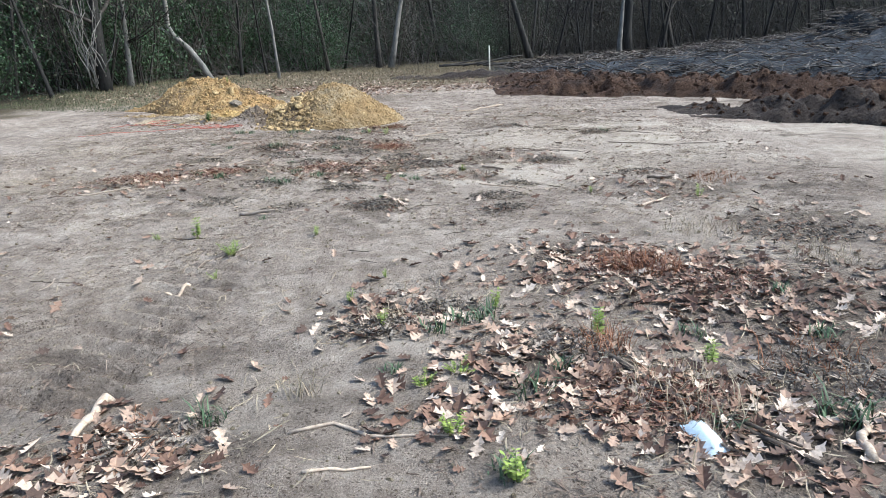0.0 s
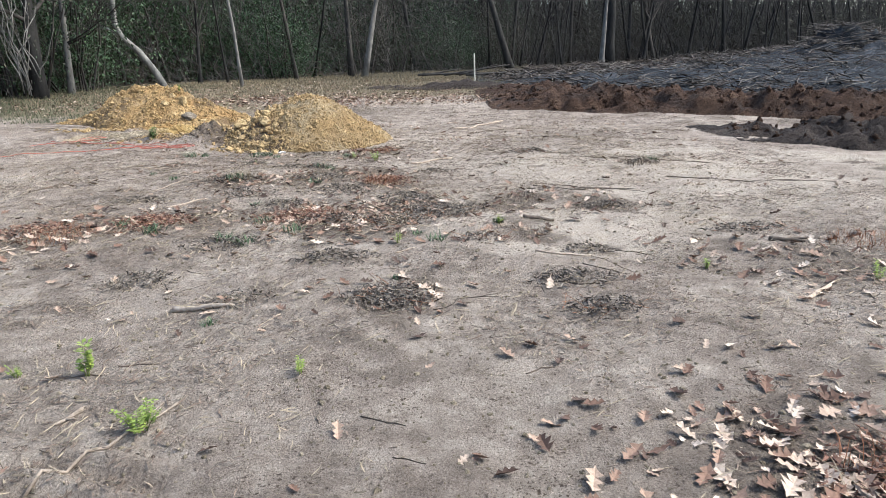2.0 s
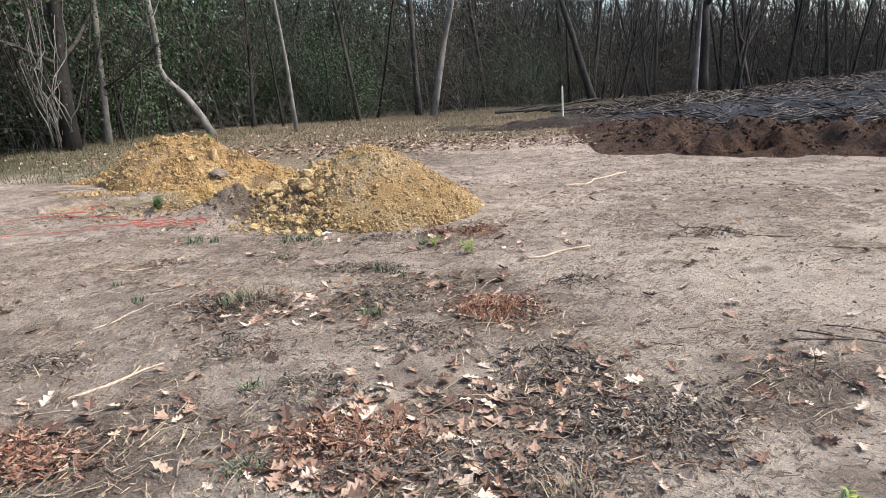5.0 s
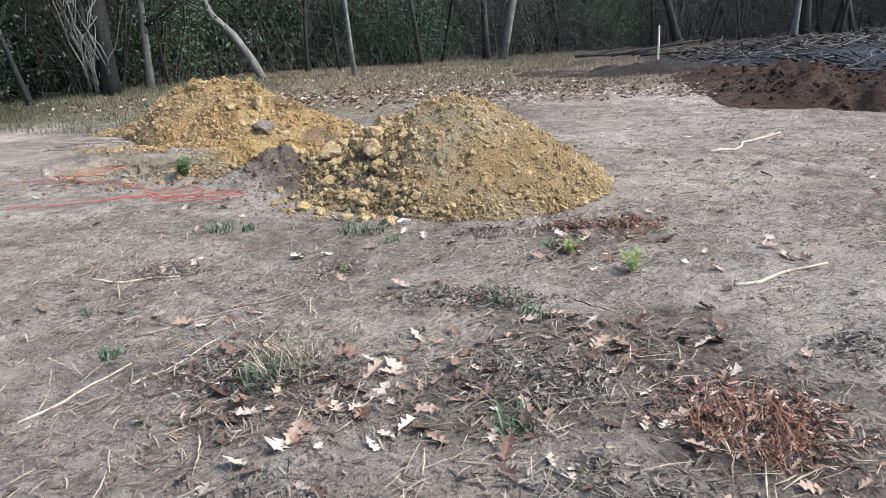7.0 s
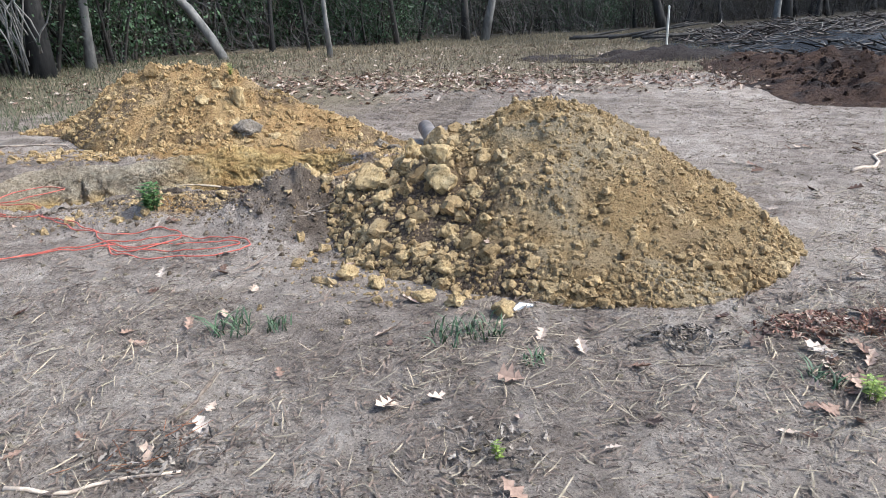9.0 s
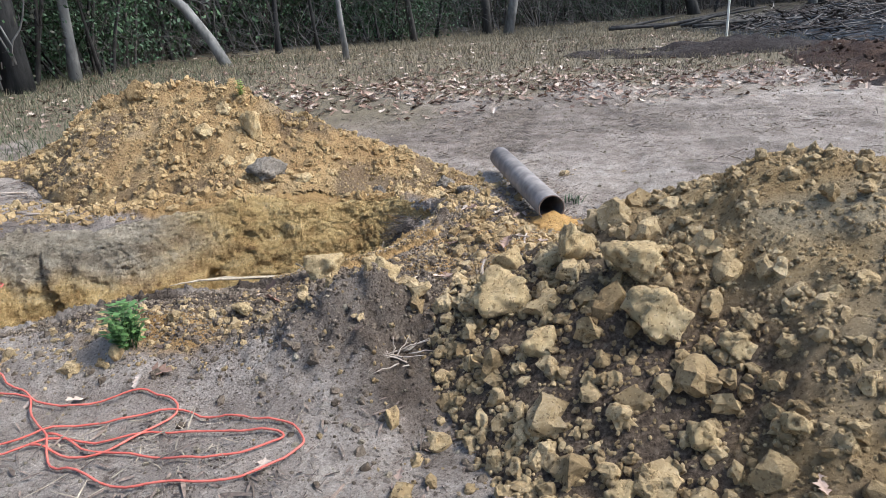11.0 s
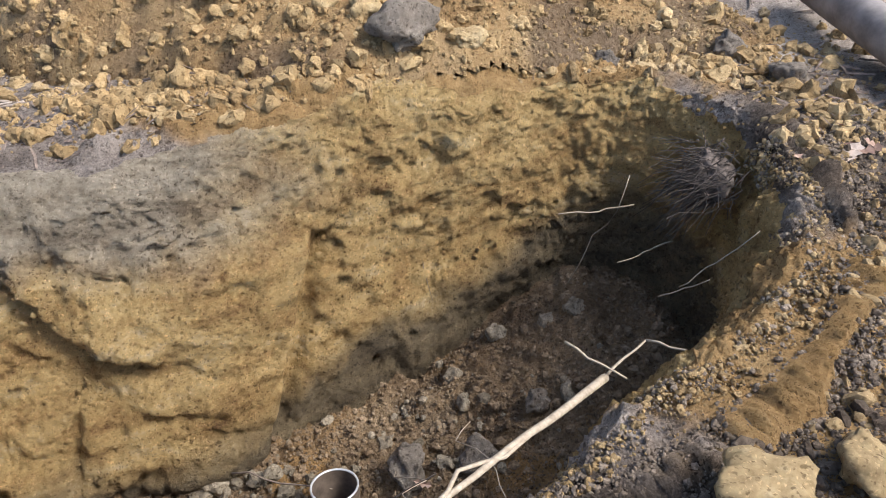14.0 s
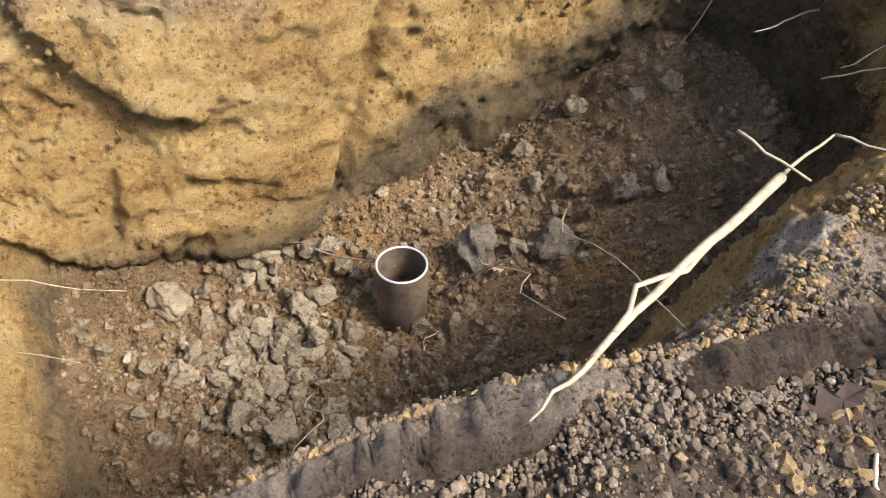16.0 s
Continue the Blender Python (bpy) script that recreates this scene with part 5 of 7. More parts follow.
for i in range(130):
    x, y = rb.uniform(-4.5, 3.5), rb.uniform(2.2, 13)
    a, l = rb.uniform(0, 6.3), rb.uniform(0.08, 0.35)
    stick(x, y, x + l * math.cos(a), y + l * math.sin(a), rb.uniform(0.002, 0.005), STICK if rb.random() < 0.4 else DARK_STICK, "thin broken twig on the bare soil", 0.05, "twigs on the lot")


# ---- leaf litter ----
def leaf_shape(seed):
    """A dry oak leaf, curled: lobes down both sides of a midrib."""
    r = random.Random(seed)
    half = []
    steps = 7
    for i in range(steps):
        u = (i + 0.5) / steps
        w = (0.66 if i % 2 else 0.24) * math.sin(math.pi * (0.12 + 0.80 * u)) * r.uniform(0.8, 1.2)
        half.append((1.9 * u - 0.95 + (0.10 if i % 2 else 0), w))
    outline = [(-1.15, 0.0)] + half + [(1.0, 0.0)] + [(x, -w * r.uniform(0.8, 1.15)) for x, w in reversed(half)]
    curl, fold, twist = r.uniform(-0.1, 0.5), r.uniform(0.0, 0.7), r.uniform(-0.35, 0.35)
    pts = [(x, y, curl * x * x * 0.6 + fold * abs(y) + twist * x * y + r.uniform(0, 0.10)) for x, y in outline]
    n = len(pts)
    rib = [(-0.4, 0.0, curl * 0.1), (0.4, 0.0, curl * 0.1)]
    faces = []
    for i in range(n):
        x0, x1 = pts[i][0], pts[(i + 1) % n][0]
        faces.append((i, (i + 1) % n, n if (x0 + x1) < 0 else n + 1))
    m = steps
    mid = min(range(1, m + 1), key=lambda k: abs(pts[k][0]))
    far = min(range(m + 2, n), key=lambda k: abs(pts[k][0]))
    faces += [(n, mid, n + 1), (n, n + 1, far)]
    return np.array(pts + rib), faces


LEAVES = [leaf_shape(i) for i in range(12)]
leaf_me = []
for lv, lf in LEAVES:
    me = bpy.data.meshes.new("leaf")
    me.from_pydata(lv.tolist(), [], lf)
    me.materials.append(DEAD_LEAF_ONE)
    leaf_me.append(me)
rl = np.random.RandomState(21)
litter_thing = tagged(empty("leaf_litter"), "fallen tan lobed leaves scattered over the sandy lot", "leaf litter")
spots = []
WEIGHT = [16, 20, 14, 18, 18, 10, 6, 8, 14, 12, 8, 18, 8, 10, 6, 6, 3, 12, 3, 2, 3, 14, 10, 8, 5, 4, 8, 8, 6, 8, 8, 3]
for (cx, cy, cr), w in zip(LEAFY, WEIGHT):
    for _ in range(w if cy < 9.5 else max(2, w // 3)):
        spots.append((rl.normal(cx, cr * 0.55), rl.normal(cy, cr * 0.55)))
for sp in ((0.35, 1.95), (0.42, 2.05), (-0.15, 3.55), (0.3, 4.6), (-0.6, 2.35), (-0.75, 2.75), (-0.2, 2.5), (-2.4, 12.35), (-2.1, 12.2), (-1.6, 11.7), (-0.75, 12.8), (-3.95, 15.12), (-2.75, 13.5), (-4.5, 16.2), (-4.35, 16.1), (-2.3, 13.1), (-2.15, 13.6), (-3.0, 14.75)):
    spots.append(sp)
spots = spots[:298]
for i, (x, y) in enumerate(spots):
    o = new("leaf", leaf_me[i % 12])
    o.parent = litter_thing
    deep = inside(np.array([x]), np.array([y]), RIM)[0]
    z = float(floor_height(np.array(x), np.array(y))) + 0.03 if deep else gz(x, y) + max(0, float(near_heap(np.array(x), np.array(y))))
    s = rl.uniform(0.045, 0.075) * (0.72 if y > 9.5 else 1)
    o.matrix_basis = pose(x, y, z + 0.008, rl.uniform(-28, 28), rl.uniform(-28, 28), rl.uniform(0, 360)) @ Matrix.Diagonal((s, s * rl.uniform(0.7, 1), s, 1))


def scatter_leaves(name, xy, lo, hi, material, label, seed):
    r = np.random.RandomState(seed)
    V, F, at = [], [], 0
    pick = r.randint(0, 12, len(xy))
    xy = np.asarray(xy)
    for k in range(12):
        sel = xy[pick == k]
        n = len(sel)
        if not n:
            continue
        lv, lf = LEAVES[k]
        a, s = r.uniform(0, 6.3, n), r.uniform(lo, hi, n)
        tx, ty = r.uniform(-0.5, 0.5, n), r.uniform(-0.5, 0.5, n)
        x = lv[None, :, 0] * np.cos(a)[:, None] - lv[None, :, 1] * np.sin(a)[:, None]
        y = lv[None, :, 0] * np.sin(a)[:, None] + lv[None, :, 1] * np.cos(a)[:, None]
        z = lv[None, :, 2] + x * tx[:, None] + y * ty[:, None]
        v = np.stack([x * s[:, None] + sel[:, :1], y * s[:, None] + sel[:, 1:2], (z + 0.25) * s[:, None] + (lot_height(sel[:, 0], sel[:, 1]))[:, None]], -1)
        V.append(v.reshape(-1, 3))
        F.append((np.array(lf)[None] + (np.arange(n) * len(lv))[:, None, None]).reshape(-1, 3) + at)
        at += n * len(lv)
    return tagged(mesh_ob(name, np.concatenate(V), np.concatenate(F), material, smooth=False), label, "leaf litter", "", "stuff")


xy = []
for (cx, cy, cr), w in zip(LEAFY, WEIGHT):
    n = w * (16 if cy < 5 else 9 if cy < 9.5 else 3)
    xy.append(np.column_stack([rl.normal(cx, cr * 0.75, n), rl.normal(cy, cr * 0.75, n)]))
xy.append(np.column_stack([rl.uniform(-6, 5, 900), rl.uniform(1.6, 17, 900)]))
xy = np.concatenate(xy)
xy = xy[~inside(xy[:, 0], xy[:, 1], RIM) & (near_heap(xy[:, 0], xy[:, 1]) < 0.01)]
scatter_leaves("leaf_litter", xy, 0.022, 0.058, DEAD_LEAF, "small broken tan and brown leaves in drifts on the lot", 31)
xy = np.column_stack([rl.normal(-2.5, 3.6, 2600), rl.normal(22.6, 1.0, 2600)])
xy = np.concatenate([xy, np.column_stack([rl.uniform(-11, 3, 1500), rl.uniform(21.5, 31, 1500)])])
xy = xy[xy[:, 1] > 20.7]
scatter_leaves("leaf_litter", xy, 0.03, 0.07, DEAD_LEAF, "pale fallen leaves where the lot meets the rough grass", 32)


def slivers(name, xy, lo, hi, width, material, label, category, seed, base=None):
    """Bits of dead stem and bark lying flat, joined."""
    r = np.random.RandomState(seed)
    xy = np.asarray(xy)
    n = len(xy)
    a, l = r.uniform(0, 6.3, n), r.uniform(lo, hi, n) * (0.5 + r.rand(n))
    w = width * r.uniform(0.5, 1.6, n)
    z0 = lot_height(xy[:, 0], xy[:, 1]) if base is None else base
    c, s = np.cos(a), np.sin(a)
    lift = r.uniform(0.0, 0.35, n) * l
    bend = r.uniform(-0.3, 0.3, n) * l
    V = []
    for t, ww, up in ((-0.5, 0.4, 0.0), (0.0, 1.0, 0.5), (0.5, 0.3, 1.0)):
        bx, by = c * l * t - s * bend * (0.25 - t * t), s * l * t + c * bend * (0.25 - t * t)
        for sg in (-1, 1):
            V.append(np.stack([xy[:, 0] + bx - s * w * ww * sg, xy[:, 1] + by + c * w * ww * sg, z0 + 0.006 + lift * up + w * 0.6 * (sg > 0)], -1))
    V = np.stack(V, 1).reshape(-1, 3)
    f = np.array([(0, 2, 3, 1), (2, 4, 5, 3)])
    F = (f[None] + (np.arange(n) * 6)[:, None, None]).reshape(-1, 4)
    return tagged(mesh_ob(name, V, F, material, smooth=False), label, category, "", "stuff")


def masked(n, box, thresh, seed, freq=1.6):
    r = np.random.RandomState(seed)
    x, y = r.uniform(box[0], box[1], n), r.uniform(box[2], box[3], n)
    k = fbm(x * freq, y * freq, 0, 4, seed) + 0.8 * r.rand(n)
    for cx, cy, cr in LEAFY:
        k = k + 0.7 * gauss(x, y, cx, cy, cr)
    spoil = (x > -5.2) & (x < -2.4) & (y > 14.3) & (y < 17)
    ok = (k > thresh) & ~inside(x, y, RIM) & (near_heap(x, y) < 0.01) & ~spoil
    return np.column_stack([x, y])[ok]


slivers("plant_debris", masked(110000, (-5, 5, 1.4, 13.5), 0.5, 51), 0.010, 0.055, 0.0029, CHAFF, "dark bits of dead stem and bark strewn over the soil", "plant debris", 52)
slivers("plant_debris", masked(60000, (-7, 6, 9.5, 17.5), 0.45, 53), 0.012, 0.06, 0.003, CHAFF, "dark bits of dead stem strewn near the trench", "plant debris", 54)
slivers("plant_debris", masked(26000, (-8, 12, 13, 22), 0.75, 57), 0.03, 0.13, 0.005, CHAFF, "dark twigs and clumps strewn over the far lot", "plant debris", 58)
slivers("straw", masked(34000, (-6, 5, 1.4, 16), 0.6, 55), 0.02, 0.11, 0.0022, STRAW, "pale straws of dead grass scattered over the soil", "straw", 56)


slivers("twig_litter", masked(36000, (-7, 4, 7.5, 16.0), 0.45, 59), 0.03, 0.12, 0.0019, STRAW, "pale thin broken twigs strewn over the soil", "twigs", 60)


# ---- grass and weeds ----
def blades(bd, r, cx, cy, cz, n, spread, height, width, lean=0.6):
    for _ in range(n):
        a, d = r.uniform(0, 6.3), spread * math.sqrt(r.random())
        x, y = cx + d * math.cos(a), cy + d * math.sin(a)
        h, w, b = height * r.uniform(0.5, 1.15), width * r.uniform(0.7, 1.3), r.uniform(0, 6.3)
        tx, ty = lean * h * r.uniform(0.2, 1.2) * math.cos(b), lean * h * r.uniform(0.2, 1.2) * math.sin(b)
        sx, sy = -math.sin(b) * w, math.cos(b) * w
        m = len(bd.v)
        bd.v += [(x - sx, y - sy, cz), (x + sx, y + sy, cz), (x + tx * 0.4 + sx, y + ty * 0.4 + sy, cz + h * 0.65), (x + tx * 0.4 - sx, y + ty * 0.4 - sy, cz + h * 0.65), (x + tx, y + ty, cz + h * 0.9)]
        bd.f += [(m, m + 1, m + 2, m + 3), (m + 3, m + 2, m + 4)]


def tuft(name, x, y, n, spread, height, width, material, label, category, group, seed, lean=0.9):
    e = empty(name, (x, y, gz(x, y)))
    bd = Build()
    blades(bd, random.Random(seed), 0, 0, -0.005, n, spread, height, width, lean)
    bd.ob("foliage", material, e)
    tagged(e, label, category, group)
    return e


GT, GL = "small dark green grass tuft growing in bare soil", "grass tuft"
for i, (x, y, s) in enumerate(((-0.85, 2.25, 1.1), (-1.72, 2.1, 0.7), (-0.05, 2.55, 0.6), (0.45, 3.2, 1.2), (0.30, 3.15, 1.0), (0.75, 2.55, 0.9), (1.84, 2.0, 1.5), (1.55, 2.9, 1.0), (2.2, 2.8, 1.0), (0.4, 1.7, 1.0), (2.3, 3.4, 0.9), (1.35, 2.0, 0.8), (0.15, 3.0, 1.0), (0.6, 2.3, 1.2), (-1.51, 8.4, 1.0), (-1.18, 7.99, 1.2), (-1.73, 7.85, 1.2), (-1.53, 7.7, 1.1),
                                   (0.04, 7.45, 0.9), (-0.1, 7.67, 0.7), (0.63, 7.99, 0.8), (3.18, 10.93, 1.2), (-2.18, 10.53, 1.6), (-1.25, 11.4, 1.2), (-1.1, 11.25, 0.9), (-2.34, 12.87, 1.4), (-2.2, 12.9, 1.2), (-3.36, 12.94, 1.3), (-3.15, 12.98, 0.9), (-2.0, 12.6, 0.7), (-0.95, 12.4, 0.9), (-5.9, 15.0, 0.9), (-2.2, 17.1, 0.9), (-0.85, 16.6, 0.9), (-2.4, 8.1, 1.3), (-2.75, 8.4, 1.1), (-1.7, 9.2, 0.8), (-0.3, 6.5, 0.6), (-1.4, 5.9, 0.6), (-3.0, 10.8, 0.8), (-1.2, 10.25, 1.0), (-3.4, 11.3, 0.6))):
    tuft("grass_tuft", x, y, int(26 * s + 10), 0.075 * s, 0.075 * s, 0.0035, WEED, GT, GL, "grass tufts on the lot", 600 + i, 1.3)


def seedling(x, y, n, spread, size, label, seed, material=LIME):
    """Stems with pairs of small leaves."""
    r = random.Random(seed)
    e = empty("seedling", (x, y, gz(x, y)))
    st, lf = Build(), Build()
    for _ in range(n):
        a = r.uniform(0, 6.3)
        top = Vector((math.cos(a) * spread * r.random(), math.sin(a) * spread * r.random(), size * r.uniform(0.5, 1.1)))
        base = Vector((math.cos(a) * spread * 0.2, math.sin(a) * spread * 0.2, -0.005))
        st.tube([base, base.lerp(top, 0.5) + Vector((0, 0, 0.01)), top], [0.002, 0.0016, 0.001], 4)
        for t in np.linspace(0.35, 1, 6):
            c = base.lerp(top, float(t))
            for sgn in (-1, 1):
                b = a + sgn * r.uniform(0.7, 1.7)
                l, w = size * r.uniform(0.16, 0.30), size * r.uniform(0.05, 0.085)
                d, s2 = Vector((math.cos(b), math.sin(b), r.uniform(-0.1, 0.5))), Vector((-math.sin(b), math.cos(b), 0))
                m = len(lf.v)
                lf.v += [tuple(c), tuple(c + d * l * 0.5 + s2 * w), tuple(c + d * l), tuple(c + d * l * 0.5 - s2 * w)]
                lf.f += [(m, m + 1, m + 2), (m, m + 2, m + 3)]
    tagged(st.ob("stem", material, e), kind="stuff")
    lf.ob("foliage", material, e)
    tagged(e, label, "seedling", "seedlings on the lot")


SL = "bright lime-green seedling in bare sandy soil"
for i, (x, y, n, sp, sz) in enumerate(((-1.40, 4.77, 16, 0.11, 0.10), (-0.79, 5.17, 6, 0.05, 0.07), (-2.20, 5.39, 6, 0.06, 0.06), (-1.84, 5.33, 7, 0.03, 0.16), (0.53, 3.35, 5, 0.03, 0.11), (1.03, 2.88, 5, 0.03, 0.16), (0.27, 2.50, 10, 0.10, 0.06), (0.10, 2.38, 10, 0.09, 0.06), (0.21, 1.98, 9, 0.08, 0.08), (0.43, 1.66, 8, 0.06, 0.10),
                                        (-0.12, 3.15, 6, 0.04, 0.09), (-1.35, 4.15, 7, 0.07, 0.05), (-0.35, 3.6, 5, 0.05, 0.08), (2.9, 6.2, 6, 0.05, 0.12), (1.5, 2.55, 5, 0.04, 0.12), (0.63, 7.95, 6, 0.04, 0.10), (-0.27, 7.43, 5, 0.04, 0.08), (-0.83, 12.27, 8, 0.07, 0.11), (1.9, 6.6, 5, 0.03, 0.08), (-2.2, 11.95, 4, 0.03, 0.07), (-0.15, 4.05, 4, 0.03, 0.06), (-0.5, 11.9, 8, 0.1, 0.14))):
    seedling(x, y, n, sp, sz, SL, 700 + i)
seedling(-4.46, 14.72, 22, 0.10, 0.18, "leafy dark green weed at the edge of the trench", 760, plain_mat("leafy_weed", (0.06, 0.13, 0.04), (0.16, 0.26, 0.08), 30, 0.6, 0.001, island=True))
seedling(-4.92, 18.2, 8, 0.05, 0.16, "small green plant on the crest of the heap", 761)
for p in [o for o in bpy.data.objects if o.name.startswith("seedling")][-1:]:
    p.location.z = heap_z(-4.92, 18.2)
for i, (x, y, n, s, h, m, lab) in enumerate(((1.66, 3.95, 240, 0.24, 0.13, RUSSET, "russet clump of dead grass among fallen leaves"), (1.45, 4.1, 120, 0.2, 0.10, RUSSET, "russet clump of dead grass among fallen leaves"), (1.02, 2.75, 110, 0.14, 0.16, RUSSET, "thin russet clump of dead weeds"),
                                             (1.3, 2.2, 160, 0.3, 0.16, STRAW, "dry tan grass clump among leaves"), (-0.12, 3.25, 90, 0.14, 0.08, STRAW, "dry tan grass clump on bare soil"), (-0.45, 2.4, 50, 0.08, 0.13, STRAW, "dry tan grass clump on bare soil"), (2.9, 4.0, 160, 0.25, 0.12, STRAW, "dry tan grass clump among leaves"),
                                             (-0.35, 6.12, 200, 0.28, 0.05, CHAFF, "flat dark mat of dead weeds on bare soil"), (-0.25, 8.1, 80, 0.1, 0.12, STRAW, "dry tan grass clump on bare soil"), (-0.4, 10.2, 160, 0.2, 0.12, RUSSET, "reddish clump of dead weeds"), (-1.05, 8.6, 140, 0.25, 0.09, RUSSET, "reddish clump of dead weeds among leaves"), (1.75, 8.7, 150, 0.22, 0.06, CHAFF, "flat dark mat of dead weeds on bare soil"),
                                             (0.75, 7.6, 140, 0.25, 0.05, CHAFF, "flat dark mat of dead weeds on bare soil"), (-2.1, 10.6, 140, 0.14, 0.16, STRAW, "dry tan grass clump beside green tuft"), (-0.4, 12.72, 160, 0.22, 0.06, RUSSET, "flat brown mat of dead weeds on bare soil"), (2.95, 10.7, 120, 0.2, 0.09, CHAFF, "flat dark mat of dead weeds on bare soil"), (1.1, 9.1, 120, 0.2, 0.06, CHAFF, "flat dark mat of dead weeds on bare soil"),
                                             (2.4, 4.9, 140, 0.3, 0.12, STRAW, "dry tan grass clump among leaves"), (3.4, 7.0, 160, 0.3, 0.10, RUSSET, "reddish clump of dead weeds"), (2.7, 2.6, 160, 0.3, 0.14, STRAW, "dry tan grass clump among leaves"), (2.0, 2.5, 120, 0.3, 0.12, RUSSET, "thin russet clump of dead weeds"), (-3.2, 8.1, 160, 0.3, 0.12, RUSSET, "reddish clump of dead weeds among leaves"))):
    tuft("grass_clump", x, y, n, s, h, 0.0016, m, lab, "grass clump", "dead clumps on the lot", 800 + i, 1.2)


def weed_mat(x, y, rx, ry, n, height, material, label, seed):
    """A matted patch of small curled dead leaves and stems."""
    r = np.random.RandomState(seed)
    e = empty("weed_mat", (x, y, gz(x, y)))
    q, a = np.sqrt(r.rand(n)) * r.uniform(0.5, 1.15, n), r.uniform(0, 6.3, n)
    px, py = q * np.cos(a) * rx, q * np.sin(a) * ry
    pz = lot_height(px + x, py + y) - gz(x, y) + height * r.rand(n) * np.clip(1.1 - q, 0.05, 1)
    V, F, at = [], [], 0
    pick = r.randint(0, 12, n)
    for k in range(12):
        sel = pick == k
        lv, lf = LEAVES[k]
        m = turn_matrices(int(sel.sum()), r)
        m[:, 2] *= 0.6
        c = np.stack([px[sel], py[sel], pz[sel] + 0.012], -1)
        v = np.einsum("nij,kj->nki", m, lv * np.array((1, 0.55, 1))) * r.uniform(0.014, 0.034, (len(c), 1, 1)) + c[:, None, :]
        V.append(v.reshape(-1, 3))
        F.append((np.array(lf)[None] + (np.arange(len(c)) * len(lv))[:, None, None]).reshape(-1, 3) + at)
        at += v.shape[0] * len(lv)
    mesh_ob("foliage", np.concatenate(V), np.concatenate(F), material, e, smooth=False)
    stems = Build()
    rr = random.Random(seed)
    for _ in range(int(14 + n * 0.03)):
        b, d = rr.uniform(0, 6.3), rr.random()
        c = Vector((math.cos(b) * rx * d, math.sin(b) * ry * d, 0.005))
        stems.tube(wiggle(c, c + Vector((rr.uniform(-0.14, 0.14), rr.uniform(-0.14, 0.14), rr.uniform(0.01, 0.07))), 4, 0.06, rr), taper(4, 0.0022, 0.001), 3, False)
    tagged(stems.ob("stem", STRAW if seed % 3 else RUSSET, e), kind="stuff")
    tagged(e, label, "weed mat", "dead weed mats on the lot")


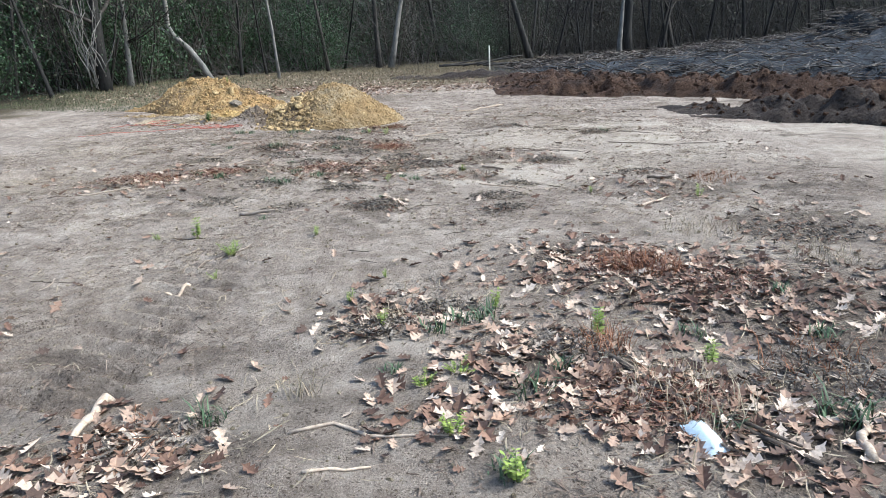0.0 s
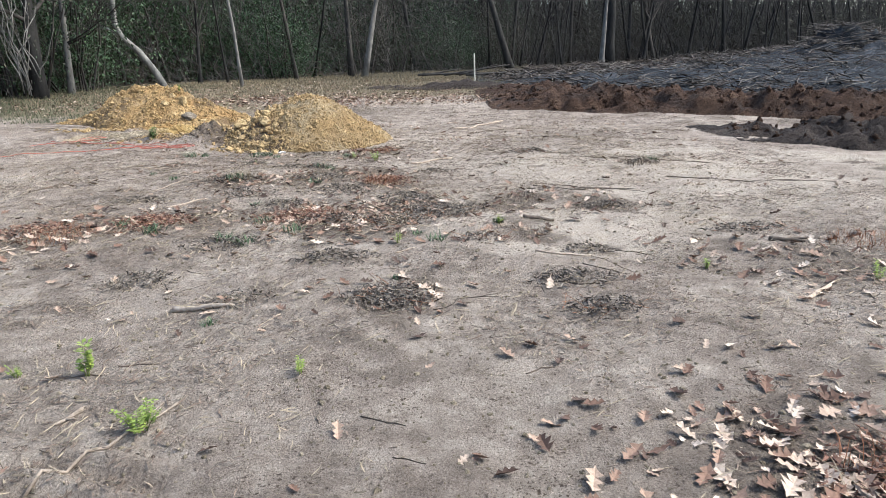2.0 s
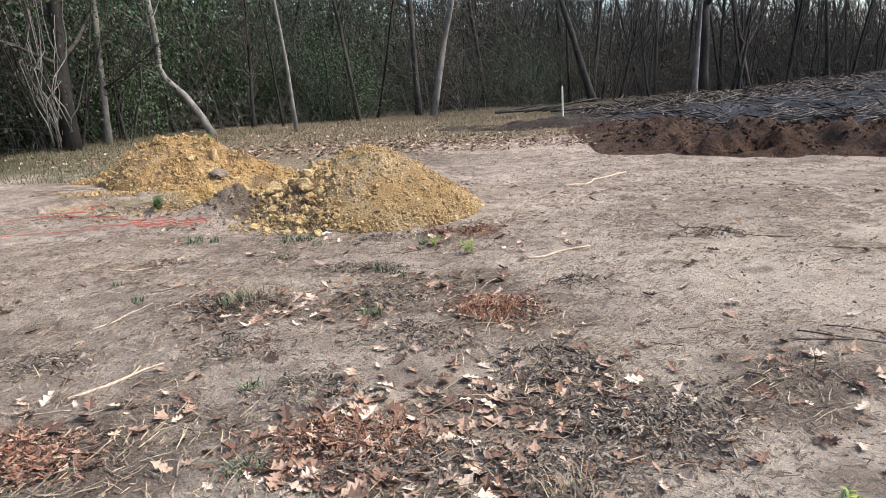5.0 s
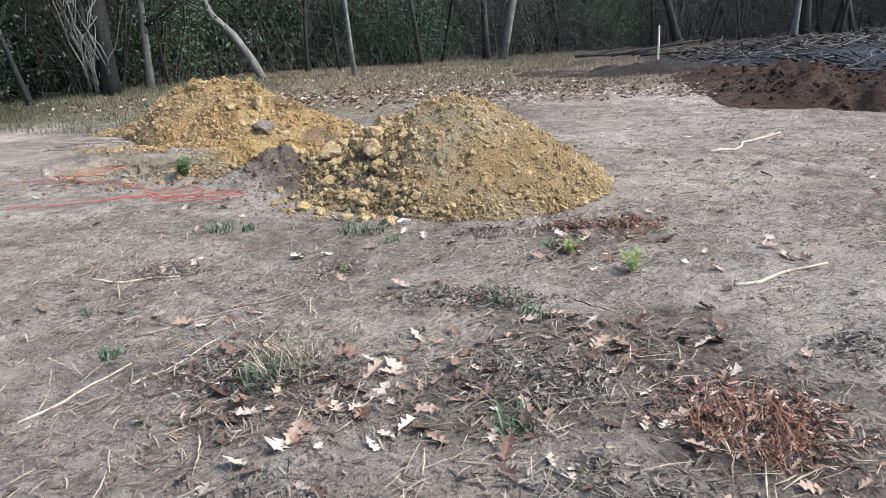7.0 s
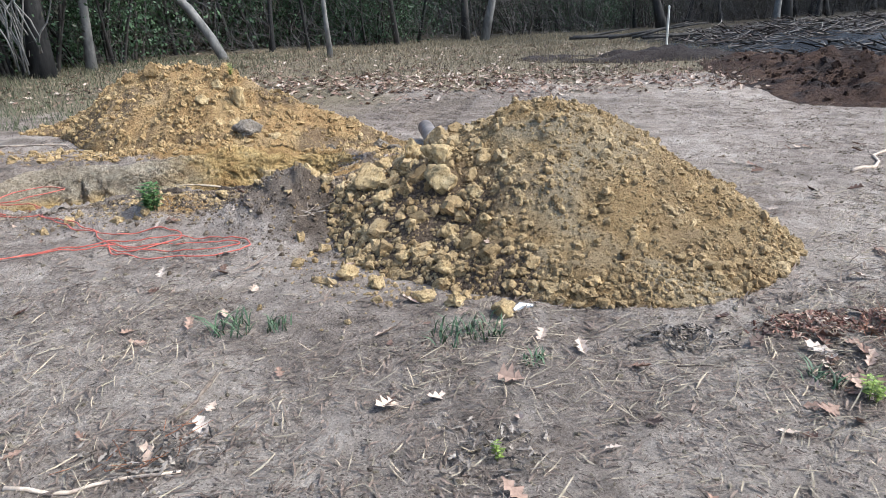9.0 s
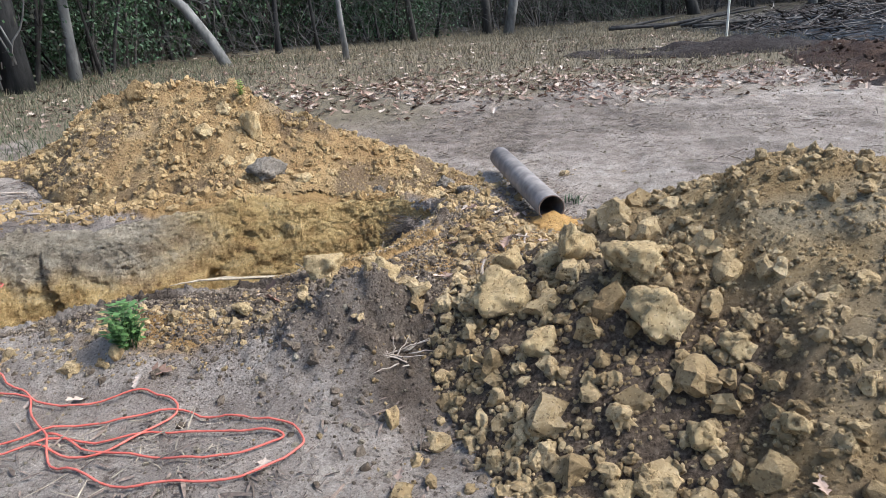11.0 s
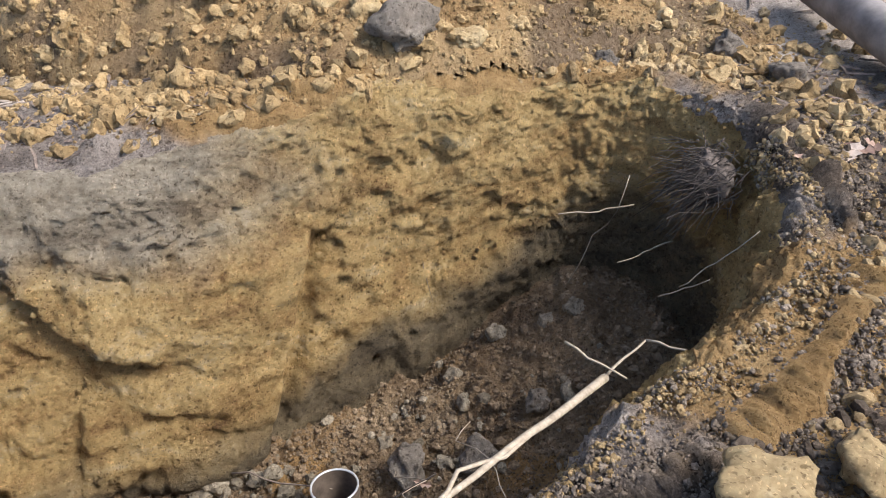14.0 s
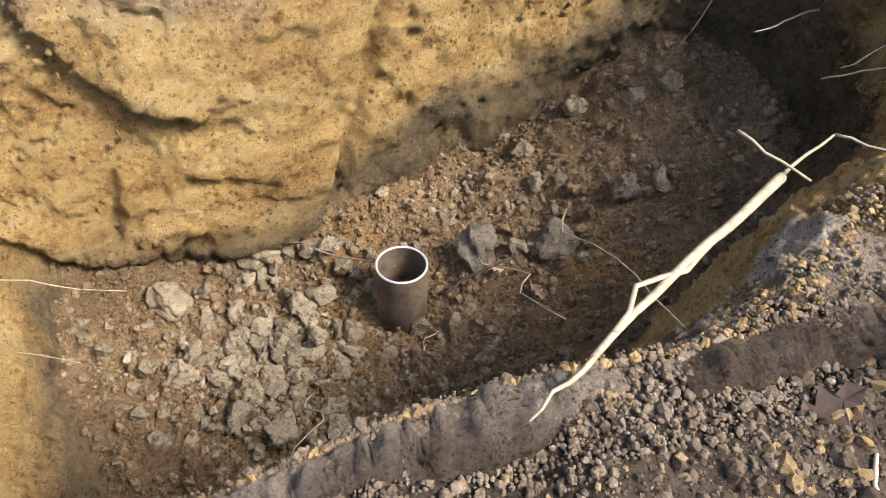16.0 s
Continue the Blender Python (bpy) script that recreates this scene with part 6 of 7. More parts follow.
GREY_WEED = leaf_mat("grey_dead_weed", [(0.0, (0.05, 0.042, 0.035)), (0.4, (0.13, 0.105, 0.085)), (0.8, (0.24, 0.20, 0.165)), (1.0, (0.38, 0.32, 0.26))], False)
RED_WEED = leaf_mat("red_dead_weed", [(0.0, (0.07, 0.034, 0.026)), (0.4, (0.20, 0.095, 0.065)), (0.8, (0.34, 0.20, 0.14)), (1.0, (0.52, 0.40, 0.30))], False)
GW, RW = "dark grey-brown mat of dead weeds on bare soil", "reddish-brown mat of dead leaves and weeds"
for i, (x, y, rx, ry, n, red) in enumerate(((-0.34, 6.13, 0.30, 0.24, 700, 0), (-0.76, 7.09, 0.34, 0.22, 420, 0), (-1.13, 8.55, 0.48, 0.34, 800, 1), (-2.55, 8.5, 0.45, 0.35, 700, 1), (-3.6, 8.4, 0.6, 0.3, 500, 1),
                                            (-0.35, 10.32, 0.40, 0.32, 600, 1), (-2.25, 10.6, 0.42, 0.3, 420, 0), (1.78, 8.62, 0.30, 0.16, 260, 0), (0.9, 6.34, 0.36, 0.2, 260, 0), (0.9, 5.8, 0.3, 0.2, 260, 0),
                                            (0.2, 8.8, 0.55, 0.35, 600, 0), (-0.16, 9.4, 0.38, 0.3, 420, 0), (0.16, 8.55, 0.4, 0.28, 420, 0), (-1.4, 9.1, 0.34, 0.3, 300, 0), (-1.07, 10.6, 0.34, 0.28, 320, 0), (-0.25, 8.25, 0.36, 0.28, 380, 0),
                                            (1.5, 4.08, 0.42, 0.3, 500, 1), (0.9, 2.75, 0.30, 0.28, 420, 0), (1.15, 2.2, 0.4, 0.3, 500, 1), (-0.15, 3.09, 0.28, 0.2, 300, 0), (0.22, 3.36, 0.34, 0.2, 320, 0), (-1.05, 2.05, 0.35, 0.25, 170, 0),
                                            (2.0, 2.4, 0.4, 0.4, 420, 0), (2.0, 3.6, 0.5, 0.4, 420, 1), (3.1, 4.6, 0.6, 0.4, 420, 0), (-0.79, 12.85, 0.26, 0.14, 260, 1), (-0.35, 12.85, 0.26, 0.14, 260, 1), (-1.30, 11.45, 0.34, 0.2, 320, 0),
                                            (-1.34, 12.79, 0.3, 0.12, 150, 0), (-2.2, 12.0, 0.25, 0.2, 120, 0), (-3.3, 12.0, 0.3, 0.2, 160, 0), (-0.9, 8.45, 0.5, 0.3, 420, 0), (-2.1, 6.85, 0.28, 0.22, 260, 0), (2.7, 7.6, 0.4, 0.18, 220, 0),
                                            (-1.75, 7.7, 0.35, 0.25, 260, 0), (-0.9, 9.8, 0.4, 0.3, 320, 0), (-1.9, 9.7, 0.4, 0.28, 260, 0), (-3.0, 9.6, 0.4, 0.25, 220, 0), (1.2, 7.1, 0.25, 0.16, 150, 0), (0.4, 7.4, 0.22, 0.14, 120, 0), (-1.3, 6.3, 0.3, 0.2, 160, 0),
                                            (3.0, 10.85, 0.28, 0.18, 200, 0), (1.75, 12.1, 0.36, 0.2, 260, 0), (0.3, 10.9, 0.3, 0.2, 160, 0), (-1.6, 11.4, 0.3, 0.2, 160, 0))):
    weed_mat(x, y, rx, ry, n, 0.05, RED_WEED if red else GREY_WEED, RW if red else GW, 1200 + i)


def meadow(name, n, box, height, width, material, label, seed, cond):
    r = np.random.RandomState(seed)
    x, y = r.uniform(box[0], box[1], n), r.uniform(box[2], box[3], n)
    ok = cond(x, y, r.rand(n))
    x, y = x[ok], y[ok]
    z = lot_height(x, y)
    n = len(x)
    a, h = r.uniform(0, 6.3, n), height * r.uniform(0.4, 1.2, n)
    w, ln_ = width * r.uniform(0.7, 1.4, n), r.uniform(0.1, 0.9, n) * h
    c, s = np.cos(a), np.sin(a)
    b = r.uniform(0, 6.3, n)
    V = np.stack([np.stack([x - s * w, y + c * w, z - 0.01], -1), np.stack([x + s * w, y - c * w, z - 0.01], -1), np.stack([x + np.cos(b) * ln_, y + np.sin(b) * ln_, z + h], -1)], 1).reshape(-1, 3)
    F = np.arange(3 * n).reshape(-1, 3)
    return tagged(mesh_ob(name, V, F, material, smooth=False), label, "grass", "", "stuff")


def edge_line(x):
    return np.interp(x, [-30, -12, -9, -6, -2.5, 2, 8, 14, 22, 34, 60], [15, 22.5, 28.5, 31, 34.5, 37, 42, 47, 52, 55, 55])


meadow("dry_grass", 70000, (-13, 6, 21.5, 38), 0.12, 0.006, MEADOW, "rough tan dry grass before the wood", 61, lambda x, y, u: (y < edge_line(x) + 2) & (u < sstep(21.5, 25, y + vnoise(x * 0.7, y * 0.7, 0, 3))))
meadow("rough_grass", 20000, (-13, -5, 18.5, 30), 0.11, 0.006, GRASS, "rough green grass at the wood's edge", 62, lambda x, y, u: (u < sstep(-5.5, -9.5, x + 1.2 * vnoise(x * 0.6, y * 0.6, 0, 4))) & (y > 19 - 0.4 * (x + 8)))

# ---- stake and litter ----
sb = Build()
sb.tube([(0, 0, -0.1), (0, 0, 0.95)], [0.028, 0.028], 4)
sb.tube([(0, 0, 0.95), (0, 0, 0.99)], [0.028, 0.010], 4)
st = sb.ob("survey_stake", plain_mat("pale_lath", (0.55, 0.50, 0.42), (0.76, 0.72, 0.64), 20, 0.8, 0.001, (1, 1, 0.2)), smooth=False)
st.matrix_basis = pose(3.0, 28.0, gz(3, 28), 1.5, -2, 30)
tagged(st, "pale wooden survey stake driven into the ground", "stake")

bag = Build()
nx, ny = 9, 14
for i in range(nx):
    for j in range(ny):
        u, v = i / (nx - 1) - 0.5, j / (ny - 1) - 0.5
        bag.v.append((u * 0.11 * (1 - 0.3 * v * v), v * 0.20, 0.035 * (1 - (2 * u) ** 2) * (1 - (2 * v) ** 4) + 0.010 * float(vnoise(u * 6, v * 6, 0, 5))))
for i in range(nx - 1):
    for j in range(ny - 1):
        bag.f.append((i * ny + j, (i + 1) * ny + j, (i + 1) * ny + j + 1, i * ny + j + 1))
bo = bag.ob("plastic_bag", plain_mat("pale_blue_plastic", (0.50, 0.60, 0.66), (0.72, 0.80, 0.85), 25, 0.35, 0.004))
bo.matrix_basis = pose(1.21, 1.90, gz(1.21, 1.9) + 0.02, 8, 6, 15)
tagged(bo, "crumpled pale blue plastic litter among fallen leaves", "plastic bag")
for i, (x, y) in enumerate(((-2.05, 13.12),)):
    pb = Build()
    pts = [Vector((0, 0, 0.01)), Vector((0.05, 0.02, 0.018)), Vector((0.11, 0.01, 0.012))]
    pb.tube(pts, [0.012, 0.018, 0.008], 6)
    o = pb.ob("paper_scrap", plain_mat("white_scrap", (0.6, 0.6, 0.6), (0.8, 0.8, 0.8), 30, 0.6, 0.002), smooth=False)
    o.matrix_basis = pose(x, y, gz(x, y), 0, 0, 60 * i + 20)
    tagged(o, "scrap of white paper lying on the soil", "paper scrap")


# ---- the wood ----
def tree_shape(seed, height, girth, lean=(0, 0), limbs=15, start=0.3, spread=0.38, bare_bend=0.06):
    """Trunk and a leafless crown of limbs, branches and twigs."""
    r = random.Random(seed)
    tr, cr = Build(), Build()
    n = 12
    pts, off = [], Vector((0, 0, 0))
    for i in range(n):
        t = i / (n - 1)
        off += Vector((r.uniform(-1, 1), r.uniform(-1, 1), 0)) * bare_bend * height / n * 2
        pts.append(Vector((lean[0] * t * height, lean[1] * t * height, t * height - 0.15)) + off * t)
    rad = [girth * (1.35 if i == 0 else 1) * (1 - 0.9 * (i / (n - 1)) ** 0.9) + 0.01 for i in range(n)]
    tr.tube(pts, rad, 9)

    def along(t):
        k = min(int(t * (n - 1)), n - 2)
        return pts[k].lerp(pts[k + 1], t * (n - 1) - k), rad[k]
    for _ in range(limbs):
        t = r.uniform(start, 0.97)
        base, br = along(t)
        a, l = r.uniform(0, 6.3), height * spread * r.uniform(0.35, 1) * (1.25 - t)
        d = Vector((math.cos(a), math.sin(a), r.uniform(0.35, 1.3))).normalized()
        lp = [base]
        for k in range(5):
            d = (d + Vector((r.uniform(-0.3, 0.3), r.uniform(-0.3, 0.3), r.uniform(-0.1, 0.3)))).normalized()
            lp.append(lp[-1] + d * l / 5)
        lr = max(0.015, br * 0.42)
        cr.tube(lp, taper(6, lr, lr * 0.25), 5, False)
        for _ in range(6):
            k = r.randint(1, 4)
            b0 = lp[k].lerp(lp[k + 1], r.random())
            d2 = (d + Vector((r.uniform(-1, 1), r.uniform(-1, 1), r.uniform(-0.3, 0.8)))).normalized()
            l2 = l * r.uniform(0.2, 0.5)
            bp = [b0, b0 + d2 * l2 * 0.5 + Vector((0, 0, l2 * r.uniform(-0.1, 0.15))), b0 + d2 * l2]
            cr.tube(bp, [lr * 0.38, lr * 0.28, 0.006], 4, False)
            for _ in range(7):
                c = bp[0].lerp(bp[2], r.uniform(0.2, 1))
                d3 = (d2 + Vector((r.uniform(-1, 1), r.uniform(-1, 1), r.uniform(-0.5, 0.9)))).normalized() * l2 * r.uniform(0.25, 0.6)
                cr.tube([c, c + d3 * 0.5 + Vector((0, 0, 0.03)), c + d3], [0.008, 0.006, 0.003], 3, False)
    return tr, cr


def plant_tree(name, x, y, shape, bark, twig, label, group="", rz=0.0, scale=1.0):
    e = empty(name)
    tr, cr = shape
    tr.ob("trunk", bark, e)
    cr.ob("crown", twig, e)
    e.matrix_basis = pose(x, y, gz(x, y), 0, 0, rz) @ Matrix.Diagonal((scale, scale, scale, 1))
    return tagged(e, label, "tree", group)


# the trees that stand out
plant_tree("tree", -11.1, 24.9, tree_shape(1, 13, 0.22, (0.03, 0.02), 20, 0.10, 0.34), DARK_BARK, TWIG, "dark trunk with pale hanging vines at the wood's edge")
plant_tree("tree", -10.6, 26.0, tree_shape(12, 10, 0.10, (0.06, 0.0), 14, 0.12, 0.3), PALE_BARK, TWIG, "slim pale-barked tree beside a dark trunk")
plant_tree("tree", -5.35, 27.4, tree_shape(3, 11, 0.052, (-0.05, 0.02), 8, 0.4, 0.25, 0.10), PALE_BARK, TWIG, "thin straight pale young tree before the wood")
plant_tree("tree", -1.3, 35.2, tree_shape(4, 15, 0.13, (0.22, 0.03), 12, 0.35, 0.3, 0.06), PALE_BARK, TWIG, "pale grey leaning tree at the wood's edge")
plant_tree("tree", -1.9, 36.0, tree_shape(14, 15, 0.13, (-0.02, 0.03), 14, 0.3, 0.3, 0.06), BARK, TWIG, "grey upright tree beside a leaning trunk")
plant_tree("tree", 13.6, 45.2, tree_shape(5, 17, 0.34, (0.01, 0.0), 26, 0.22, 0.42), DARK_BARK, DARK_BARK, "broad dark oak standing behind the charred bed")
plant_tree("tree", 13.0, 44.6, tree_shape(15, 7, 0.17, (0.0, 0.0), 3, 0.7, 0.2), PALE_BARK, TWIG, "pale grey trunk beside a dark oak")
plant_tree("tree", 6.8, 41.5, tree_shape(6, 12, 0.20, (-0.30, 0.0), 10, 0.4, 0.3), BARK, TWIG, "leaning vine-clad tree at the wood's edge")
# the elbowed tree
bt = Build()
bp = [(-7.15, 27.6, 0.1), (-7.5, 27.7, 0.75), (-8.0, 27.8, 1.45), (-8.55, 27.9, 1.95), (-8.75, 27.9, 2.35), (-8.72, 27.9, 3.2), (-8.85, 28, 4.4), (-9.0, 28, 6.0), (-8.9, 28, 9)]
bt.tube([(a + 7.15, b - 27.6, c - 0.2) for a, b, c in bp], [0.13, 0.115, 0.11, 0.10, 0.095, 0.09, 0.08, 0.06, 0.03], 9)
e = empty("tree")
bt.ob("trunk", PALE_BARK, e)
bt = Build()
bt.tube([(-1.4, 0.3, 1.7), (-1.75, 0.3, 1.98), (-2.15, 0.3, 2.2)], [0.05, 0.045, 0.03], 6)
for k in range(24):
    z = rb.uniform(3, 8.5)
    c = Vector((-1.7, 0.3, z))
    d = Vector((rb.uniform(-1, 1), rb.uniform(-1, 1), rb.uniform(0.2, 1))) * rb.uniform(0.5, 1.6)
    bt.tube([c, c + d * 0.5, c + d], [0.02, 0.014, 0.005], 4, False)
bt.ob("crown", PALE_BARK, e)
e.location = (-8.0, 27.6, gz(-8.0, 27.6))
tagged(e, "pale elbowed tree bent sharply to one side", "tree")
# pale vines on the dark trunk
bt = Build()
for k in range(16):
    a = Vector((-11.1 + rb.uniform(-0.3, 0.3), 24.6 + rb.uniform(-0.3, 0.1), 0.4 + rb.uniform(0, 0.5)))
    bt.tube(wiggle(a, a + Vector((rb.uniform(-0.8, 1.0), rb.uniform(-0.5, 0.2), rb.uniform(1.5, 4.5))), 9, 0.07, rb), taper(9, 0.02, 0.010), 5)
tagged(bt.ob("vine", PALE_BARK), "pale bare vines hanging round a dark trunk", "vine")

SHAPES = [tree_shape(30 + i, 13 + i % 4, 0.13 + 0.035 * (i % 5), (0.05 * math.sin(i * 2.1), 0.05 * math.cos(i * 1.7)), 14 + i % 5, 0.22 + 0.05 * (i % 3), 0.34, 0.13) for i in range(7)]
protos = [plant_tree("tree", -40 - 3 * i, 30, s, DARK_BARK if i % 3 == 1 else BARK, TWIG, "bare grey winter tree in the wood", "trees of the wood") for i, s in enumerate(SHAPES)]
rt = random.Random(5)
placed = 0
while placed < 230:
    x = rt.uniform(-30, 48) if placed % 2 else rt.uniform(4, 44)
    d = rt.random() ** 1.4 * 26
    y = float(edge_line(x)) + 1.0 + d
    if x < -8 and rt.random() < 0.25:
        y = rt.uniform(18, 34)
        x = -12.6 - rt.random() * 12
    s = rt.uniform(0.6, 1.2) if placed % 3 else rt.uniform(0.3, 0.6)
    m = pose(x, y, gz(x, y), rt.gauss(0, 8), rt.gauss(0, 8), rt.uniform(0, 360)) @ Matrix.Diagonal((s * 0.55, s * 0.55, s * rt.uniform(0.9, 1.2), 1))
    copy_thing(protos[placed % 7], m)
    placed += 1


def shrub_shape(seed, leaves, wide, tall, leaf):
    r = random.Random(seed)
    stems, lf = Build(), Build()
    clumps = []
    for _ in range(11):
        a, q = r.uniform(0, 6.3), wide * math.sqrt(r.random())
        top = Vector((q * math.cos(a), q * math.sin(a), tall * r.uniform(0.35, 1.0)))
        base = Vector((top.x * 0.3, top.y * 0.3, -0.1))
        stems.tube(wiggle(base, top, 5, 0.05, r), taper(5, 0.03, 0.008), 4, False)
        for k in range(4):
            clumps.append((base.lerp(top, r.uniform(0.35, 1.05)) + Vector((r.uniform(-0.3, 0.3), r.uniform(-0.3, 0.3), r.uniform(-0.2, 0.2))) * wide * 0.6, wide * r.uniform(0.16, 0.36)))
        for k in range(8):
            c = base.lerp(top, r.uniform(0.3, 1))
            d = Vector((r.uniform(-1, 1), r.uniform(-1, 1), r.uniform(0, 1.2))) * wide * 0.4
            stems.tube([c, c + d * 0.5, c + d], [0.008, 0.006, 0.003], 3, False)
    for _ in range(leaves):
        c, q = r.choice(clumps)
        p = c + Vector((r.gauss(0, q), r.gauss(0, q), r.gauss(0, q * 0.9)))
        if p.z < 0.02:
            p.z = 0.02 + r.random() * 0.3
        d = Vector((r.uniform(-1, 1), r.uniform(-1, 1), r.uniform(-0.8, 0.8))).normalized()
        s2 = d.cross(Vector((r.uniform(-1, 1), r.uniform(-1, 1), r.uniform(-1, 1)))).normalized()
        l = leaf * r.uniform(0.6, 1.4)
        m = len(lf.v)
        lf.v += [tuple(p), tuple(p + d * l * 0.5 + s2 * l * 0.28), tuple(p + d * l), tuple(p + d * l * 0.5 - s2 * l * 0.28)]
        lf.f.append((m, m + 1, m + 2, m + 3))
    return stems, lf


def plant_shrub(x, y, shape, mat, label):
    e = empty("shrub")
    shape[0].ob("branchwork", TWIG, e)
    shape[1].ob("foliage", mat, e)
    e.matrix_basis = pose(x, y, gz(x, y))
    return tagged(e, label, "shrub", "undergrowth of the wood")


green = [plant_shrub(-45, 30 + 3 * i, shrub_shape(50 + i, 5200, 1.5, 2.6, 0.052), EVERGREEN, "dark green evergreen undergrowth at the wood's edge") for i in range(4)]
brown = [plant_shrub(-48, 30 + 3 * i, shrub_shape(60 + i, 2200, 1.4, 2.4, 0.05), BRUSH_LEAF, "grey-brown thin brush in the wood") for i in range(3)]
for i in range(260):
    x = rt.uniform(-26, 46)
    d = rt.random() * 16
    y = float(edge_line(x)) + 1.6 + d
    if i % 5 == 0:
        x, y = -13.5 - rt.random() * 9, rt.uniform(21, 34)
    leafy = x < 5 + rt.uniform(-6, 5)
    src = green[i % 4] if leafy and rt.random() < 0.8 else brown[i % 3]
    s = (rt.uniform(0.6, 1.3) + 0.06 * d) * (1.25 if leafy else 1.0)
    copy_thing(src, pose(x, y, gz(x, y), 0, 0, rt.uniform(0, 360)) @ Matrix.Diagonal((s, s, s * rt.uniform(0.8, 1.7), 1)))

# stems far inside the wood
fw = Build()
for i in range(1500):
    x = rt.uniform(-60, 80)
    y = float(edge_line(max(-30, min(60, x)))) + rt.uniform(6, 45)
    h, g = (rt.uniform(7, 14) if x < 2 else rt.uniform(5, 10)), rt.uniform(0.04, 0.15)
    z = gz(x, y)
    b = Vector((x, y, z - 0.1))
    t = b + Vector((rt.gauss(0, 1.4), rt.gauss(0, 1.4), h))
    fw.tube([b, b.lerp(t, 0.3) + Vector((rt.gauss(0, 0.3), 0, 0)), b.lerp(t, 0.6) + Vector((rt.gauss(0, 0.5), 0, 0)), t], [g, g * 0.8, g * 0.5, 0.015], 4, False)
    for k in range(9):
        c = b.lerp(t, rt.uniform(0.15, 0.95))
        d = Vector((rt.uniform(-1, 1), rt.uniform(-1, 1), rt.uniform(0.2, 1.2))) * rt.uniform(0.8, 2.6)
        fw.tube([c, c + d * 0.6, c + d + Vector((0, 0, 0.2))], [g * 0.3, g * 0.2, 0.008], 3, False)
tagged(fw.ob("far_wood", DARK_BARK), "dense bare grey stems deep in the wood", "far wood", "", "stuff")
fl = Build()
rf2 = np.random.RandomState(77)
nL = 60000
x = rf2.uniform(-60, 80, nL)
y = edge_line(np.clip(x, -30, 60)) + 5 + 40 * rf2.rand(nL)
z = lot_height(x, y) + np.where(x < 2, 8, 4) * rf2.rand(nL) ** 1.7
a, l = rf2.uniform(0, 6.3, nL), rf2.uniform(0.15, 0.4, nL)
up = rf2.uniform(-1, 1, nL)
V = np.stack([np.stack([x, y, z], -1), np.stack([x + np.cos(a) * l, y + np.sin(a) * l, z + up * l], -1), np.stack([x + np.cos(a + 0.6) * l * 0.7, y + np.sin(a + 0.6) * l * 0.7, z + up * l * 0.4 + l * 0.4], -1)], 1).reshape(-1, 3)
tagged(mesh_ob("far_undergrowth", V, np.arange(3 * nL).reshape(-1, 3), BRUSH_LEAF, smooth=False), "dull brown-green undergrowth deep in the wood", "undergrowth", "", "stuff")

# bare twigs, vines and saplings along the front of the wood
def thicket(name, n, x0, x1, depth, tall, material, label, seed):
    r = np.random.RandomState(seed)
    x = r.uniform(x0, x1, n)
    y = edge_line(x) + depth * r.rand(n) + 0.3
    z = lot_height(x, y) + tall * r.rand(n) ** 1.6
    l, w = r.uniform(0.3, 1.5, n), r.uniform(0.004, 0.013, n)
    dx, dy, dz = r.normal(0, 0.5, n) * l, r.normal(0, 0.4, n) * l, r.uniform(-0.25, 1.0, n) * l
    bx, bz = r.normal(0, 0.14, n) * l, r.normal(0, 0.10, n) * l
    a = np.stack([x - w, y, z], -1), np.stack([x + w, y, z + w], -1)
    m = np.stack([x + dx * 0.5 + bx - w * 0.8, y + dy * 0.5, z + dz * 0.5 + bz], -1), np.stack([x + dx * 0.5 + bx + w * 0.8, y + dy * 0.5, z + dz * 0.5 + bz + w], -1)
    V = np.stack([a[0], a[1], m[0], m[1], np.stack([x + dx, y + dy, z + dz], -1), np.stack([x + dx, y + dy, z + dz + 0.004], -1)], 1).reshape(-1, 3)
    f = np.array([(0, 1, 3, 2), (2, 3, 5, 4)])
    tagged(mesh_ob(name, V, (f[None] + (np.arange(n) * 6)[:, None, None]).reshape(-1, 4), material, smooth=False), label, "thicket", "", "stuff")


GREY_TWIG = plain_mat("grey_twig", (0.07, 0.063, 0.056), (0.22, 0.20, 0.18), 6, 0.9, 0.0, island=True)
thicket("thicket", 14000, -26, 4, 9, 5.5, GREY_TWIG, "tangle of bare grey twigs and vines along the wood's edge", 81)
thicket("thicket", 26000, 2, 46, 12, 5.0, TWIG, "thin grey-brown saplings and brush before the far wood", 82)

# charred branches and brush on the ash bed
db = Build()
for i in range(3600):
    x, y = rt.uniform(3, 30), rt.uniform(14, 46)
    h = float(ash_height(np.array(x), np.array(y)))
    near_pile = math.exp(-((x - 24) / 2.6) ** 2 - ((y - 38) / 2) ** 2)
    front = 23.2 - 0.25 * min(max(x - 3, 0), 6) - 0.6 * max(x - 9, 0)
    rim_band = min(abs(y - front - 1.5) / 1.5, abs(y - (30 + 0.75 * (x - 3)) + 2) / 3)
    if h < 0.03 or (rt.random() > 0.25 and rim_band > 1 and near_pile < 0.2):
        continue
    a, l = rt.uniform(0, 6.3), rt.uniform(0.15, 0.9)
    c = Vector((x, y, gz(x, y) + h + 0.02))
    d = Vector((math.cos(a), math.sin(a), rt.uniform(-0.05, 0.35))) * l
    db.tube(wiggle(c, c + d, 4, 0.06, rt), taper(4, rt.uniform(0.012, 0.04), 0.008), 4, False)
